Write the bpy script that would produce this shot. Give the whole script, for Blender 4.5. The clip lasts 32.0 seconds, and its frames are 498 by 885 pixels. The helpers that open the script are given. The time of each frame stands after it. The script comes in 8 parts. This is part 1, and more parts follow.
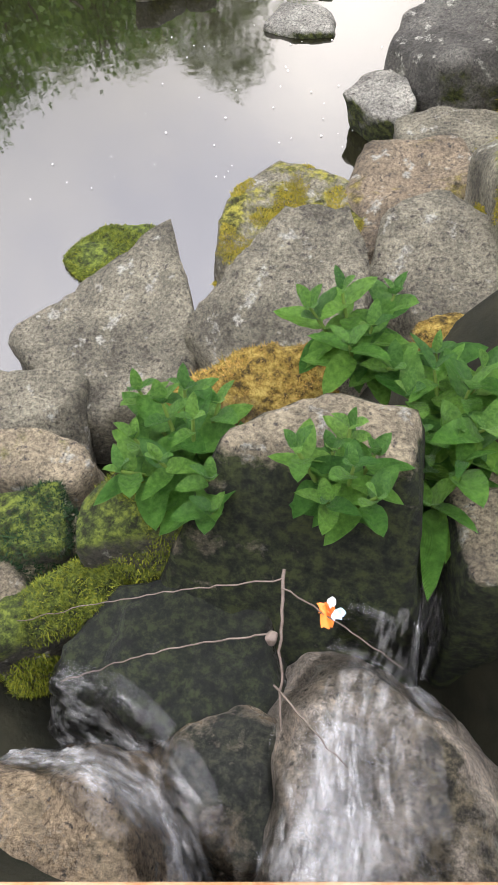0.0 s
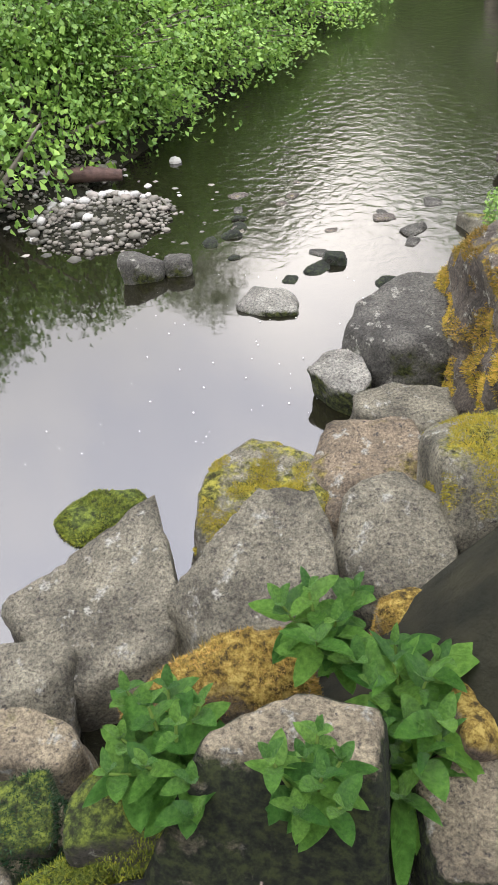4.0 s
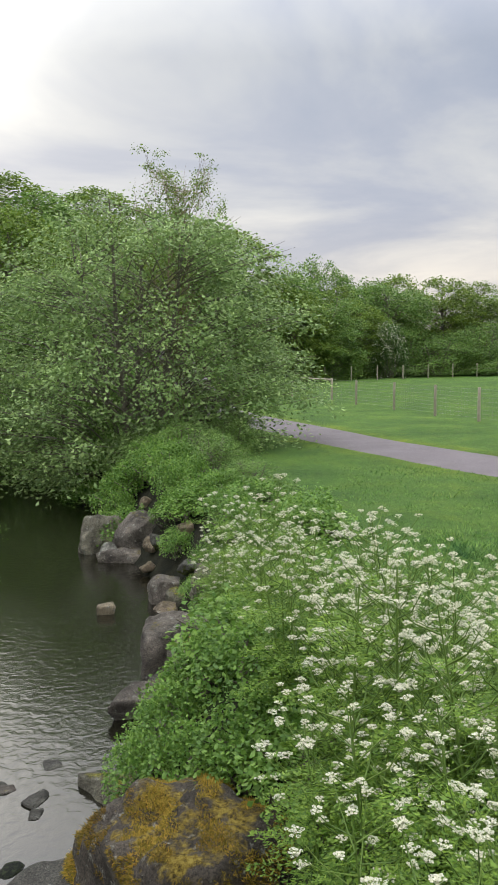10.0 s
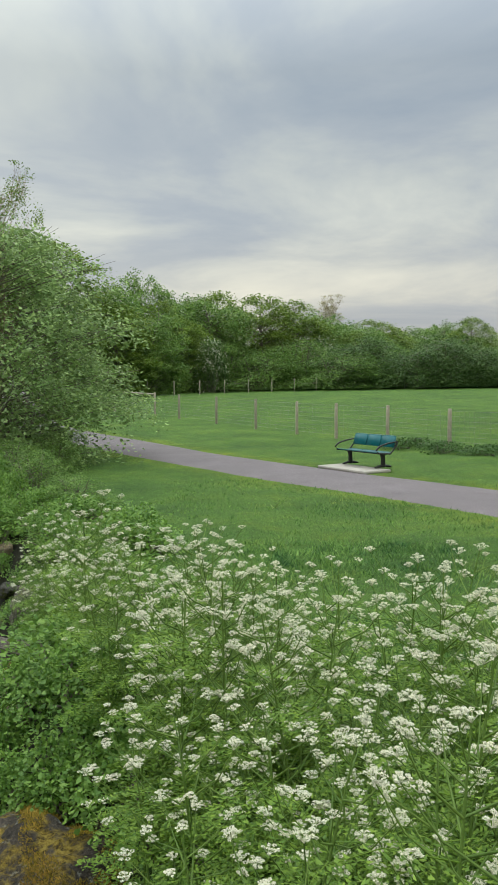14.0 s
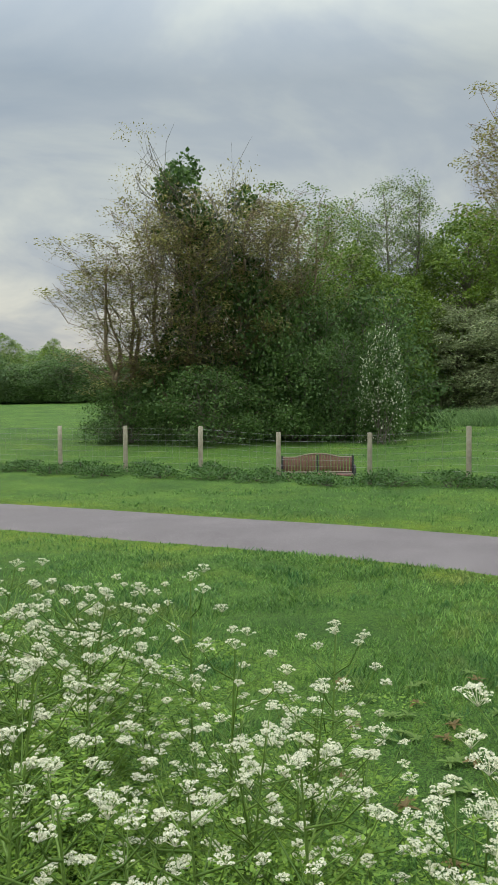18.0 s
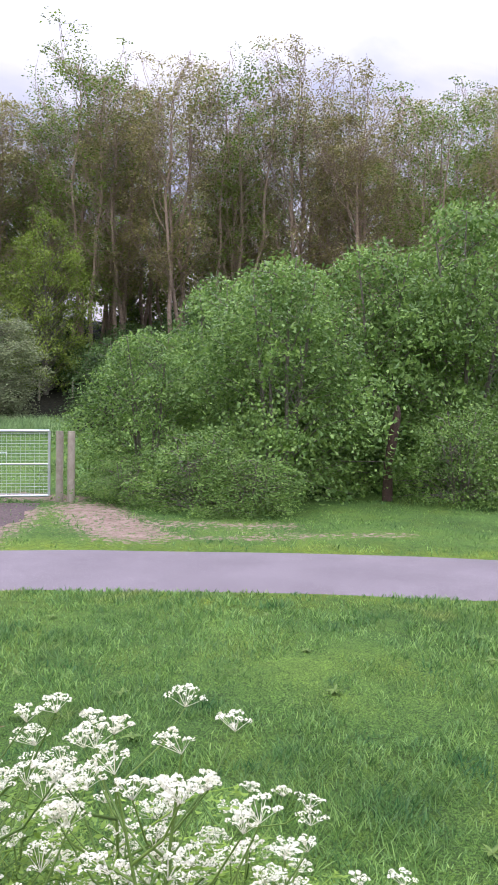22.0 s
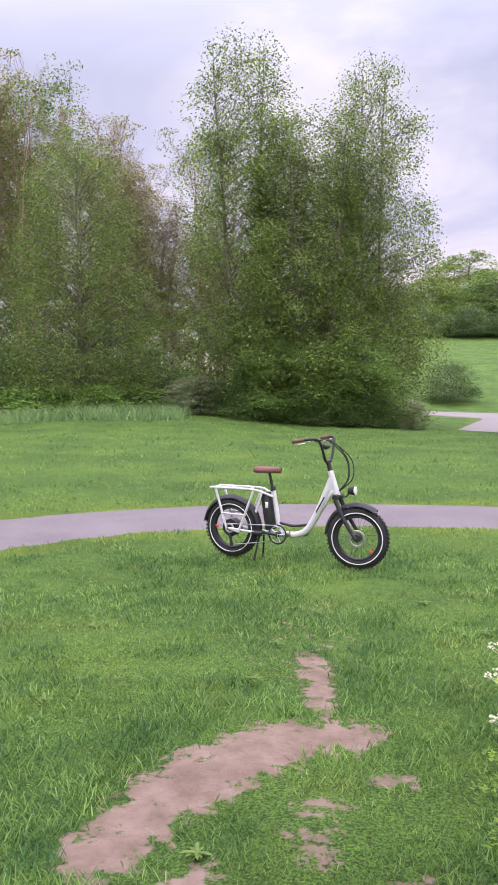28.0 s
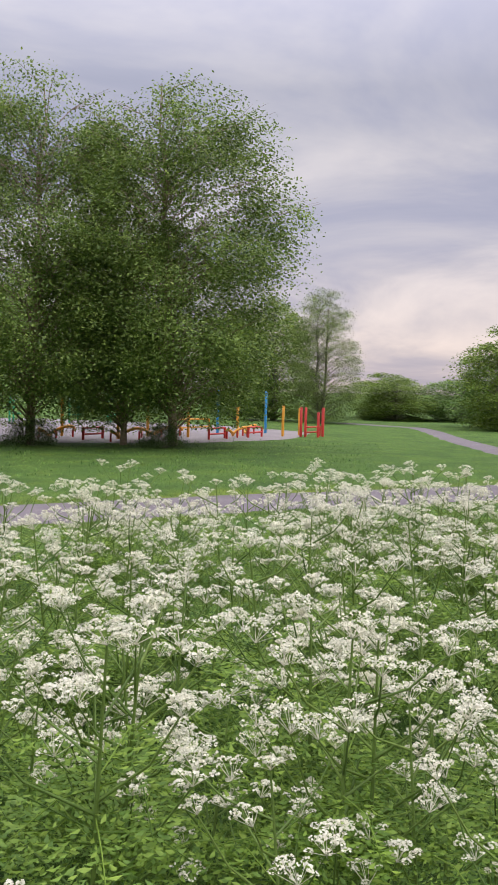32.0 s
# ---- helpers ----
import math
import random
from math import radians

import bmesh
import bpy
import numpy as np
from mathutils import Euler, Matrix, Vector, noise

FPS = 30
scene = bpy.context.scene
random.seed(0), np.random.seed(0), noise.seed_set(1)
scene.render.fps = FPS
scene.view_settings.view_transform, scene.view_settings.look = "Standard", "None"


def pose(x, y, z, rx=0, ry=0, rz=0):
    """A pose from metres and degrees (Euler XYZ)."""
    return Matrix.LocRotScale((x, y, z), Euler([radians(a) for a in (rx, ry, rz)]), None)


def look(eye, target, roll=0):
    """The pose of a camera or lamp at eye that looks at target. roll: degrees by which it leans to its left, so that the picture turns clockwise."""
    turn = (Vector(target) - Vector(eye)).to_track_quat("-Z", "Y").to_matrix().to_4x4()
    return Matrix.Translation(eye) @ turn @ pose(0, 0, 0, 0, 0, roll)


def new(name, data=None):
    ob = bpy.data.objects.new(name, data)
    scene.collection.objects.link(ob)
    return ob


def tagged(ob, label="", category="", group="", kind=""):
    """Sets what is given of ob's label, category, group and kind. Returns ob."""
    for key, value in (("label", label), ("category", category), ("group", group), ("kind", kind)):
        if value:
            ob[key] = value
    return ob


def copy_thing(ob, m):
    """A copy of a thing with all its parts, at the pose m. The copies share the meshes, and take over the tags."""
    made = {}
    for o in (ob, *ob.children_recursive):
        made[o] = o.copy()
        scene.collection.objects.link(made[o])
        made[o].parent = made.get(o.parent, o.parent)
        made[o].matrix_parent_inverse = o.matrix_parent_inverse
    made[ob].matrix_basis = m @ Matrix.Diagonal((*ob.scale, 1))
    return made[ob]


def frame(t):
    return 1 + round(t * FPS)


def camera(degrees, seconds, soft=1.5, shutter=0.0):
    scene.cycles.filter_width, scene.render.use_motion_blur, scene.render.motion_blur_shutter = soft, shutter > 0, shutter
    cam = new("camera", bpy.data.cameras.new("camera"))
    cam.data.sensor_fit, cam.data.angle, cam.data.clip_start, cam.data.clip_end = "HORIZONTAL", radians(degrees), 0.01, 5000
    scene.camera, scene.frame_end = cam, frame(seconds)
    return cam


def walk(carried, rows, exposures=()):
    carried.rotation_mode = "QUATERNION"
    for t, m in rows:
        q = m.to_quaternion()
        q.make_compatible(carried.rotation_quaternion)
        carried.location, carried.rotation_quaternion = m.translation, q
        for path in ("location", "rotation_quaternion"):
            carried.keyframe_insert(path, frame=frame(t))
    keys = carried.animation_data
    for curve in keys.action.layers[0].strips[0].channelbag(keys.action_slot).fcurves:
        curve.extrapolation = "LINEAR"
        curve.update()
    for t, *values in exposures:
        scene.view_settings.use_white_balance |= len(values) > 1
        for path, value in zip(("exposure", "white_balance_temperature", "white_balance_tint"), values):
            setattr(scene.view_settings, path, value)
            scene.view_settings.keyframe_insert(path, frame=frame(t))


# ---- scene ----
cam = camera(34.98, 32.0, soft=1.6, shutter=0.0)
PATH = [
    (0, pose(-0.083, 0.064, 0.951, 35.71, 4.45, 19.53)),
    (0.5, pose(-0.087, 0.064, 0.952, 35.65, 4.3, 19.61)),
    (1, pose(-0.088, 0.065, 0.95, 35.66, 4.27, 19.76)),
    (1.5, pose(-0.086, 0.063, 0.951, 35.93, 4.31, 19.84)),
    (2, pose(-0.087, 0.061, 0.959, 36.73, 4.31, 19.89)),
    (2.5, pose(-0.089, 0.061, 0.965, 38.64, 4.36, 19.64)),
    (3, pose(-0.08, 0.064, 0.993, 41.65, 4.35, 19.23)),
    (3.5, pose(-0.067, 0.075, 1.07, 45.76, 4.24, 18.54)),
    (4, pose(-0.055, 0.082, 1.227, 50.33, 4.25, 17.69)),
    (4.5, pose(-0.028, 0.065, 1.424, 58.52, 3.25, 16.69)),
    (6.5, pose(0, 0, 1.6, 80.6, 1.32, 13.85)),
    (7, pose(0, 0, 1.6, 81.77, 1.2, 13.42)),
    (7.5, pose(0, 0, 1.6, 82.55, 1.11, 12.14)),
    (8, pose(0, 0, 1.6, 83.18, 1.08, 9.33)),
    (8.5, pose(0, 0, 1.6, 83.74, 0.92, 4.98)),
    (9, pose(0, 0, 1.6, 84.33, 0.85, -0.08)),
    (9.5, pose(0, 0, 1.6, 84.8, 0.95, -4.76)),
    (10, pose(0, 0, 1.6, 85.11, 0.91, -8.57)),
    (10.5, pose(0, 0, 1.6, 85.3, 0.77, -11.67)),
    (11, pose(0, 0, 1.6, 85.36, 0.68, -14.37)),
    (11.5, pose(0, 0, 1.6, 85.43, 0.46, -16.71)),
    (12, pose(0, 0, 1.6, 85.53, 0.53, -18.44)),
    (12.5, pose(0, 0, 1.6, 85.65, 0.58, -19.42)),
    (13, pose(0, 0, 1.6, 85.78, 0.71, -19.63)),
    (13.5, pose(0, 0, 1.6, 85.87, 0.86, -19.55)),
    (15.5, pose(0, 0, 1.6, 86.39, 0.47, -39.55)),
    (16, pose(0, 0, 1.6, 86.55, 0.56, -46.07)),
    (16.5, pose(0, 0, 1.6, 86.59, 0.47, -48.55)),
    (17, pose(0, 0, 1.6, 86.65, 0.52, -49.94)),
    (17.5, pose(0, 0, 1.6, 86.63, 0.71, -51.8)),
    (18, pose(0, 0, 1.6, 86.63, 0.83, -54.44)),
    (18.5, pose(0, 0, 1.6, 86.78, 0.84, -58.79)),
    (19, pose(0, 0, 1.6, 86.95, 0.85, -66.59)),
    (19.5, pose(0, 0, 1.6, 87.08, 0.73, -74.95)),
    (20, pose(0, 0, 1.6, 87.16, 0.45, -81.6)),
    (20.5, pose(0, 0, 1.6, 87.26, -0.01, -86.41)),
    (21, pose(0, 0, 1.6, 87.3, -0.33, -90.29)),
    (21.5, pose(0, 0, 1.6, 87.31, -0.74, -93.7)),
    (22, pose(0, 0, 1.6, 87.24, -0.96, -97.34)),
    (22.5, pose(0, 0, 1.6, 87.06, -1.11, -101.6)),
    (23, pose(0, 0, 1.6, 86.88, -1.18, -107.82)),
    (23.5, pose(0, 0, 1.6, 86.91, -1.18, -115.18)),
    (24, pose(0, 0, 1.6, 86.97, -1.24, -122.71)),
    (24.5, pose(0, 0, 1.6, 87.06, -1.09, -129.71)),
    (25, pose(0, 0, 1.6, 87.14, -1.1, -135.98)),
    (25.5, pose(0, 0, 1.6, 87.12, -0.87, -141.54)),
    (27.5, pose(0, 0, 1.6, 86.55, 0.66, -162.8)),
    (28, pose(0, 0, 1.6, 86.44, 0.23, -167.91)),
    (28.5, pose(0, 0, 1.6, 86.56, -0.56, -173.33)),
    (29, pose(0, 0, 1.6, 86.71, -1.26, -179.25)),
    (29.5, pose(0, 0, 1.6, 86.98, -1.6, -185.84)),
    (30, pose(0, 0, 1.6, 86.93, -1.67, -192.37)),
    (30.5, pose(0, 0, 1.6, 86.91, -1.53, -198.74)),
    (31, pose(0, 0, 1.6, 86.87, -1.46, -204.66)),
    (31.5, pose(0, 0, 1.6, 86.87, -1.36, -210.25)),
    (32, pose(0, 0, 1.6, 86.93, -1.38, -215.75)),
]
EXPOSURES = [(0, 1.8, 6700, 11), (3.5, 1.75, 6700, 11), (4.5, 1.65, 6500, 10), (6.5, 1.62, 6400, 10), (8.0, 1.55, 6450, 6), (8.6, 1.2, 6500, 5), (9.5, 0.75, 6550, 5),
    (10.3, 0.55, 6600, 5), (11.0, 0.48, 6700, 1), (13.5, 0.45, 6650, -4), (18.0, 0.47, 6650, -5), (19.0, 0.6, 6700, -1), (20.5, 0.88, 6150, 16), (21.5, 1.05, 5950, 22),
    (23.0, 1.22, 6000, 22), (24.0, 1.3, 6000, 17), (25.5, 1.35, 6000, 20), (28.0, 1.13, 6350, 24), (29.0, 0.98, 6600, 24), (30.5, 0.72, 6650, 20), (32.0, 0.58, 6500, 16)]
walk(cam, PATH, EXPOSURES)
# ---- world and sun: bright evening overcast, the sun behind thin cloud up the stream ----
SUN_AZ, SUN_EL = 15.0, 26.0
sun_dir = Vector((-math.sin(radians(SUN_AZ)) * math.cos(radians(SUN_EL)), math.cos(radians(SUN_AZ)) * math.cos(radians(SUN_EL)), math.sin(radians(SUN_EL))))


def make_world():
    w = bpy.data.worlds.new("sky")
    scene.world = w
    w.use_nodes = True
    nt = w.node_tree
    nt.nodes.clear()
    N, L = nt.nodes.new, nt.links.new
    out, bg = N("ShaderNodeOutputWorld"), N("ShaderNodeBackground")
    L(bg.outputs[0], out.inputs[0])
    sky = N("ShaderNodeTexSky")
    sky.sky_type, sky.sun_disc = "NISHITA", False
    sky.sun_elevation, sky.sun_rotation = radians(SUN_EL), radians(-SUN_AZ)
    tc = N("ShaderNodeTexCoord")

    def math_node(op, a, b=None, clamp=False):
        n = N("ShaderNodeMath")
        n.operation, n.use_clamp = op, clamp
        for i, v in enumerate((a, b)):
            if v is None:
                continue
            if isinstance(v, (int, float)):
                n.inputs[i].default_value = v
            else:
                L(v, n.inputs[i])
        return n.outputs[0]

    def ramp(fac, *stops):
        n = N("ShaderNodeValToRGB")
        e = n.color_ramp.elements
        while len(e) < len(stops):
            e.new(0.5)
        for q, (p, c) in zip(e, stops):
            q.position, q.color = p, (*c, 1)
        L(fac, n.inputs[0])
        return n.outputs[0]

    sep = N("ShaderNodeSeparateXYZ")
    L(tc.outputs["Generated"], sep.inputs[0])
    el = math_node("MAXIMUM", sep.outputs[2], 0.0)
    # flat cloud layer: the direction over (height + a little)
    div = math_node("ADD", el, 0.16)
    comb = N("ShaderNodeCombineXYZ")
    L(math_node("DIVIDE", sep.outputs[0], div), comb.inputs[0])
    L(math_node("DIVIDE", sep.outputs[1], div), comb.inputs[1])
    n1 = N("ShaderNodeTexNoise")
    n1.inputs["Scale"].default_value, n1.inputs["Detail"].default_value, n1.inputs["Roughness"].default_value = 1.0, 6, 0.55
    n1.inputs["Distortion"].default_value = 0.5
    L(comb.outputs[0], n1.inputs["Vector"])
    cloud = ramp(n1.outputs["Fac"], (0.30, (0.37, 0.405, 0.52)), (0.43, (0.455, 0.475, 0.57)), (0.53, (0.58, 0.585, 0.63)), (0.62, (0.70, 0.69, 0.70)), (0.72, (0.80, 0.78, 0.765)))
    # the band low over the horizon is warmer, the zenith of an overcast sky brighter
    warm = ramp(el, (0.0, (1.30, 1.08, 0.93)), (0.10, (1.16, 1.05, 0.98)), (0.2, (1.03, 1.0, 1.0)), (0.36, (1.0, 1.0, 1.0)), (0.46, (1.5, 1.49, 1.49)), (0.58, (2.8, 2.77, 2.77)), (0.70, (4.1, 4.04, 4.0)), (0.8, (4.8, 4.72, 4.66)), (0.95, (5.2, 5.15, 5.05)))
    mul = N("ShaderNodeMix")
    mul.data_type, mul.blend_type = "RGBA", "MULTIPLY"
    mul.inputs[0].default_value = 1
    L(cloud, mul.inputs[6]), L(warm, mul.inputs[7])
    behind = N("ShaderNodeMapRange")
    behind.inputs[1].default_value, behind.inputs[2].default_value, behind.inputs[3].default_value, behind.inputs[4].default_value = 0.4, 0.0, 0.74, 0.70
    L(sep.outputs[1], behind.inputs[0])
    even = N("ShaderNodeVectorMath")
    even.operation = "SCALE"
    L(mul.outputs[2], even.inputs[0]), L(behind.outputs[0], even.inputs["Scale"])
    # glow of the veiled sun
    dot = N("ShaderNodeVectorMath")
    dot.operation = "DOT_PRODUCT"
    L(tc.outputs["Generated"], dot.inputs[0])
    dot.inputs[1].default_value = sun_dir
    d = math_node("MAXIMUM", dot.outputs["Value"], 0.0)
    glow = math_node("ADD", math_node("MULTIPLY", math_node("POWER", d, 120), 1.05), math_node("MULTIPLY", math_node("POWER", d, 18), 0.06))
    glow = math_node("MULTIPLY", glow, math_node("ADD", math_node("MULTIPLY", n1.outputs["Fac"], 1.2), 0.4))
    sc = N("ShaderNodeVectorMath")
    sc.operation = "SCALE"
    sc.inputs[0].default_value = (1.0, 0.94, 0.86)
    L(glow, sc.inputs["Scale"])
    add = N("ShaderNodeMix")
    add.data_type, add.blend_type = "RGBA", "ADD"
    add.inputs[0].default_value = 1
    L(even.outputs[0], add.inputs[6]), L(sc.outputs[0], add.inputs[7])
    # a little of the clear sky shines through
    thin = N("ShaderNodeVectorMath")
    thin.operation = "SCALE"
    L(sky.outputs[0], thin.inputs[0])
    thin.inputs["Scale"].default_value = 0.06
    mix = N("ShaderNodeMix")
    mix.data_type = "RGBA"
    mix.inputs[0].default_value = 0.12
    L(add.outputs[2], mix.inputs[6]), L(thin.outputs[0], mix.inputs[7])
    L(mix.outputs[2], bg.inputs[0])
    bg.inputs[1].default_value = 1.0


make_world()
sun = new("sun", bpy.data.lights.new("sun", "SUN"))
sun.data.energy, sun.data.angle, sun.data.color = 0.5, radians(110), (1.0, 0.93, 0.84)
sun.matrix_world = look((0, 0, 30), Vector((0, 0, 30)) - sun_dir)


# ---- materials ----
def material(name, cols, scale=6.0, rough=0.8, bump=0.3, bump_scale=None, spec=0.4, metal=0.0, rand=0.0, island=False, leaf=0.0, spots=None, coords="Object", bump_dist=0.02, detail=6):
    """Noise between the colours at two scales; rand: brightness spread from object to object or island to island; leaf: how much light passes through."""
    m = bpy.data.materials.new(name)
    m.use_nodes = True
    nt = m.node_tree
    N, L = nt.nodes.new, nt.links.new
    bsdf = nt.nodes["Principled BSDF"]
    out = nt.nodes["Material Output"]
    tc = N("ShaderNodeTexCoord")
    n1 = N("ShaderNodeTexNoise")
    n1.inputs["Scale"].default_value, n1.inputs["Detail"].default_value, n1.inputs["Roughness"].default_value = scale, detail, 0.65
    L(tc.outputs[coords], n1.inputs["Vector"])
    r = N("ShaderNodeValToRGB")
    e = r.color_ramp.elements
    while len(e) < len(cols):
        e.new(0.5)
    for i, (q, c) in enumerate(zip(e, cols)):
        q.position, q.color = 0.28 + 0.44 * i / max(1, len(cols) - 1), (*c, 1)
    L(n1.outputs["Fac"], r.inputs[0])
    col = r.outputs[0]
    if spots:
        for sc, lo, hi, c in spots:
            n2 = N("ShaderNodeTexNoise")
            n2.inputs["Scale"].default_value, n2.inputs["Detail"].default_value = sc, 4
            L(tc.outputs[coords], n2.inputs["Vector"])
            mr = N("ShaderNodeMapRange")
            mr.inputs[1].default_value, mr.inputs[2].default_value = lo, hi
            L(n2.outputs["Fac"], mr.inputs[0])
            mx = N("ShaderNodeMix")
            mx.data_type = "RGBA"
            L(mr.outputs[0], mx.inputs[0]), L(col, mx.inputs[6])
            mx.inputs[7].default_value = (*c, 1)
            col = mx.outputs[2]
    if rand:
        hv = N("ShaderNodeHueSaturation")
        src = N("ShaderNodeNewGeometry").outputs["Random Per Island"] if island else N("ShaderNodeObjectInfo").outputs["Random"]
        mr = N("ShaderNodeMapRange")
        mr.inputs[3].default_value, mr.inputs[4].default_value = 1 - rand, 1 + rand
        L(src, mr.inputs[0]), L(mr.outputs[0], hv.inputs["Value"])
        mh = N("ShaderNodeMapRange")
        mh.inputs[3].default_value, mh.inputs[4].default_value = 0.5 + 0.04 * rand, 0.5 - 0.05 * rand
        L(src, mh.inputs[0]), L(mh.outputs[0], hv.inputs["Hue"])
        L(col, hv.inputs["Color"])
        col = hv.outputs[0]
    L(col, bsdf.inputs["Base Color"])
    bsdf.inputs["Roughness"].default_value, bsdf.inputs["Metallic"].default_value = rough, metal
    bsdf.inputs["Specular IOR Level"].default_value = spec
    if bump:
        nb = N("ShaderNodeTexNoise")
        nb.inputs["Scale"].default_value, nb.inputs["Detail"].default_value = bump_scale or scale * 5, 8
        L(tc.outputs[coords], nb.inputs["Vector"])
        b = N("ShaderNodeBump")
        b.inputs["Strength"].default_value, b.inputs["Distance"].default_value = bump, bump_dist
        L(nb.outputs["Fac"], b.inputs["Height"]), L(b.outputs[0], bsdf.inputs["Normal"])
    if leaf:
        tr = N("ShaderNodeBsdfTranslucent")
        L(col, tr.inputs[0])
        ms = N("ShaderNodeMixShader")
        ms.inputs[0].default_value = leaf
        L(bsdf.outputs[0], ms.inputs[1]), L(tr.outputs[0], ms.inputs[2]), L(ms.outputs[0], out.inputs[0])
    return m


def leaf_mat(name, a, b, rand=0.3, rough=0.5, spots=None):
    return material(name, [tuple(0.72 * c for c in a), tuple(1.3 * c for c in b)], scale=1.1, rough=rough, bump=0, spec=0.35, rand=rand, island=True, leaf=0.34, detail=2, spots=spots)


M_ALDER = leaf_mat("leaf_alder", (0.21, 0.32, 0.10), (0.30, 0.42, 0.155))
M_BRAMBLE = leaf_mat("leaf_bramble", (0.125, 0.25, 0.045), (0.185, 0.32, 0.06))
M_WOOD = leaf_mat("leaf_wood", (0.12, 0.20, 0.03), (0.19, 0.28, 0.045))
M_DARKLEAF = leaf_mat("leaf_dark", (0.065, 0.13, 0.035), (0.11, 0.19, 0.05))
M_YELLOW = leaf_mat("leaf_yellow_green", (0.18, 0.26, 0.04), (0.25, 0.34, 0.055))
M_BROWNLEAF = leaf_mat("leaf_young_brown", (0.30, 0.26, 0.10), (0.31, 0.30, 0.105))
M_BIRCH = leaf_mat("leaf_birch", (0.125, 0.205, 0.042), (0.19, 0.28, 0.06), rand=0.4)
M_GREYLEAF = leaf_mat("leaf_grey_green", (0.24, 0.29, 0.14), (0.33, 0.38, 0.20))
M_SYCAMORE = leaf_mat("leaf_sycamore", (0.115, 0.22, 0.045), (0.19, 0.31, 0.07))
M_HERB = leaf_mat("leaf_herb", (0.07, 0.21, 0.03), (0.13, 0.30, 0.05), rand=0.2, rough=0.45)
M_NETTLE = leaf_mat("leaf_nettle", (0.05, 0.12, 0.025), (0.085, 0.17, 0.035))
M_PARSLEY = leaf_mat("leaf_parsley", (0.13, 0.25, 0.03), (0.21, 0.34, 0.05), rand=0.35)
M_STEM = leaf_mat("stem_green", (0.14, 0.24, 0.05), (0.2, 0.3, 0.07), rand=0.2)
M_BLOSSOM = leaf_mat("blossom_white", (1.05, 1.02, 0.80), (0.66, 0.65, 0.54), rand=0.15)
M_BLADE = leaf_mat("grass_blade", (0.12, 0.255, 0.062), (0.165, 0.29, 0.075), rand=0.5, spots=[(2.6, 0.5, 0.68, (0.05, 0.15, 0.045)), (1.3, 0.58, 0.72, (0.26, 0.33, 0.09))])
M_TALLGRASS = leaf_mat("grass_tall", (0.17, 0.30, 0.10), (0.25, 0.37, 0.15), rand=0.3)
M_BARK = material("bark", [(0.10, 0.085, 0.065), (0.17, 0.15, 0.12), (0.23, 0.2, 0.16)], scale=9, rough=0.9, bump=0.6, bump_scale=30)
M_BARKRED = material("bark_reddish", [(0.22, 0.155, 0.11), (0.40, 0.31, 0.23)], scale=9, rough=0.9, bump=0.5, bump_scale=30)
M_POST = material("post_wood", [(0.28, 0.24, 0.18), (0.44, 0.39, 0.31)], scale=12, rough=0.85, bump=0.4, bump_scale=50, rand=0.15)
M_ASPHALT = material("path_asphalt", [(0.118, 0.098, 0.105), (0.175, 0.15, 0.158)], scale=1.2, rough=0.85, bump=0.5, bump_scale=160, bump_dist=0.005, spots=[(90, 0.56, 0.70, (0.27, 0.25, 0.25)), (0.5, 0.55, 0.7, (0.145, 0.124, 0.13))])
M_PLAYGROUND = material("play_surface", [(0.20, 0.178, 0.175), (0.26, 0.23, 0.225)], scale=0.8, rough=0.9, bump=0.3, bump_scale=80)
M_WIRE = material("wire", [(0.25, 0.25, 0.25), (0.35, 0.35, 0.35)], rough=0.45, metal=0.8, bump=0)
M_GALV = material("galvanised_steel", [(0.55, 0.57, 0.58), (0.68, 0.70, 0.71)], scale=25, rough=0.4, metal=0.6, bump=0.05)
ROCKSPOTS = [(26, 0.60, 0.70, (0.42, 0.41, 0.38)), (60, 0.62, 0.72, (0.08, 0.075, 0.07))]
M_ROCK = material("rock_grey", [(0.13, 0.12, 0.105), (0.22, 0.205, 0.18), (0.30, 0.28, 0.25)], scale=4, rough=0.85, bump=0.7, bump_scale=26, rand=0.12, spots=ROCKSPOTS, bump_dist=0.03)
M_TAN = material("rock_tan", [(0.2, 0.17, 0.11), (0.31, 0.27, 0.19), (0.38, 0.34, 0.26)], scale=5, rough=0.8, bump=0.6, bump_scale=28, spots=[(3.5, 0.55, 0.68, (0.2, 0.2, 0.06))])


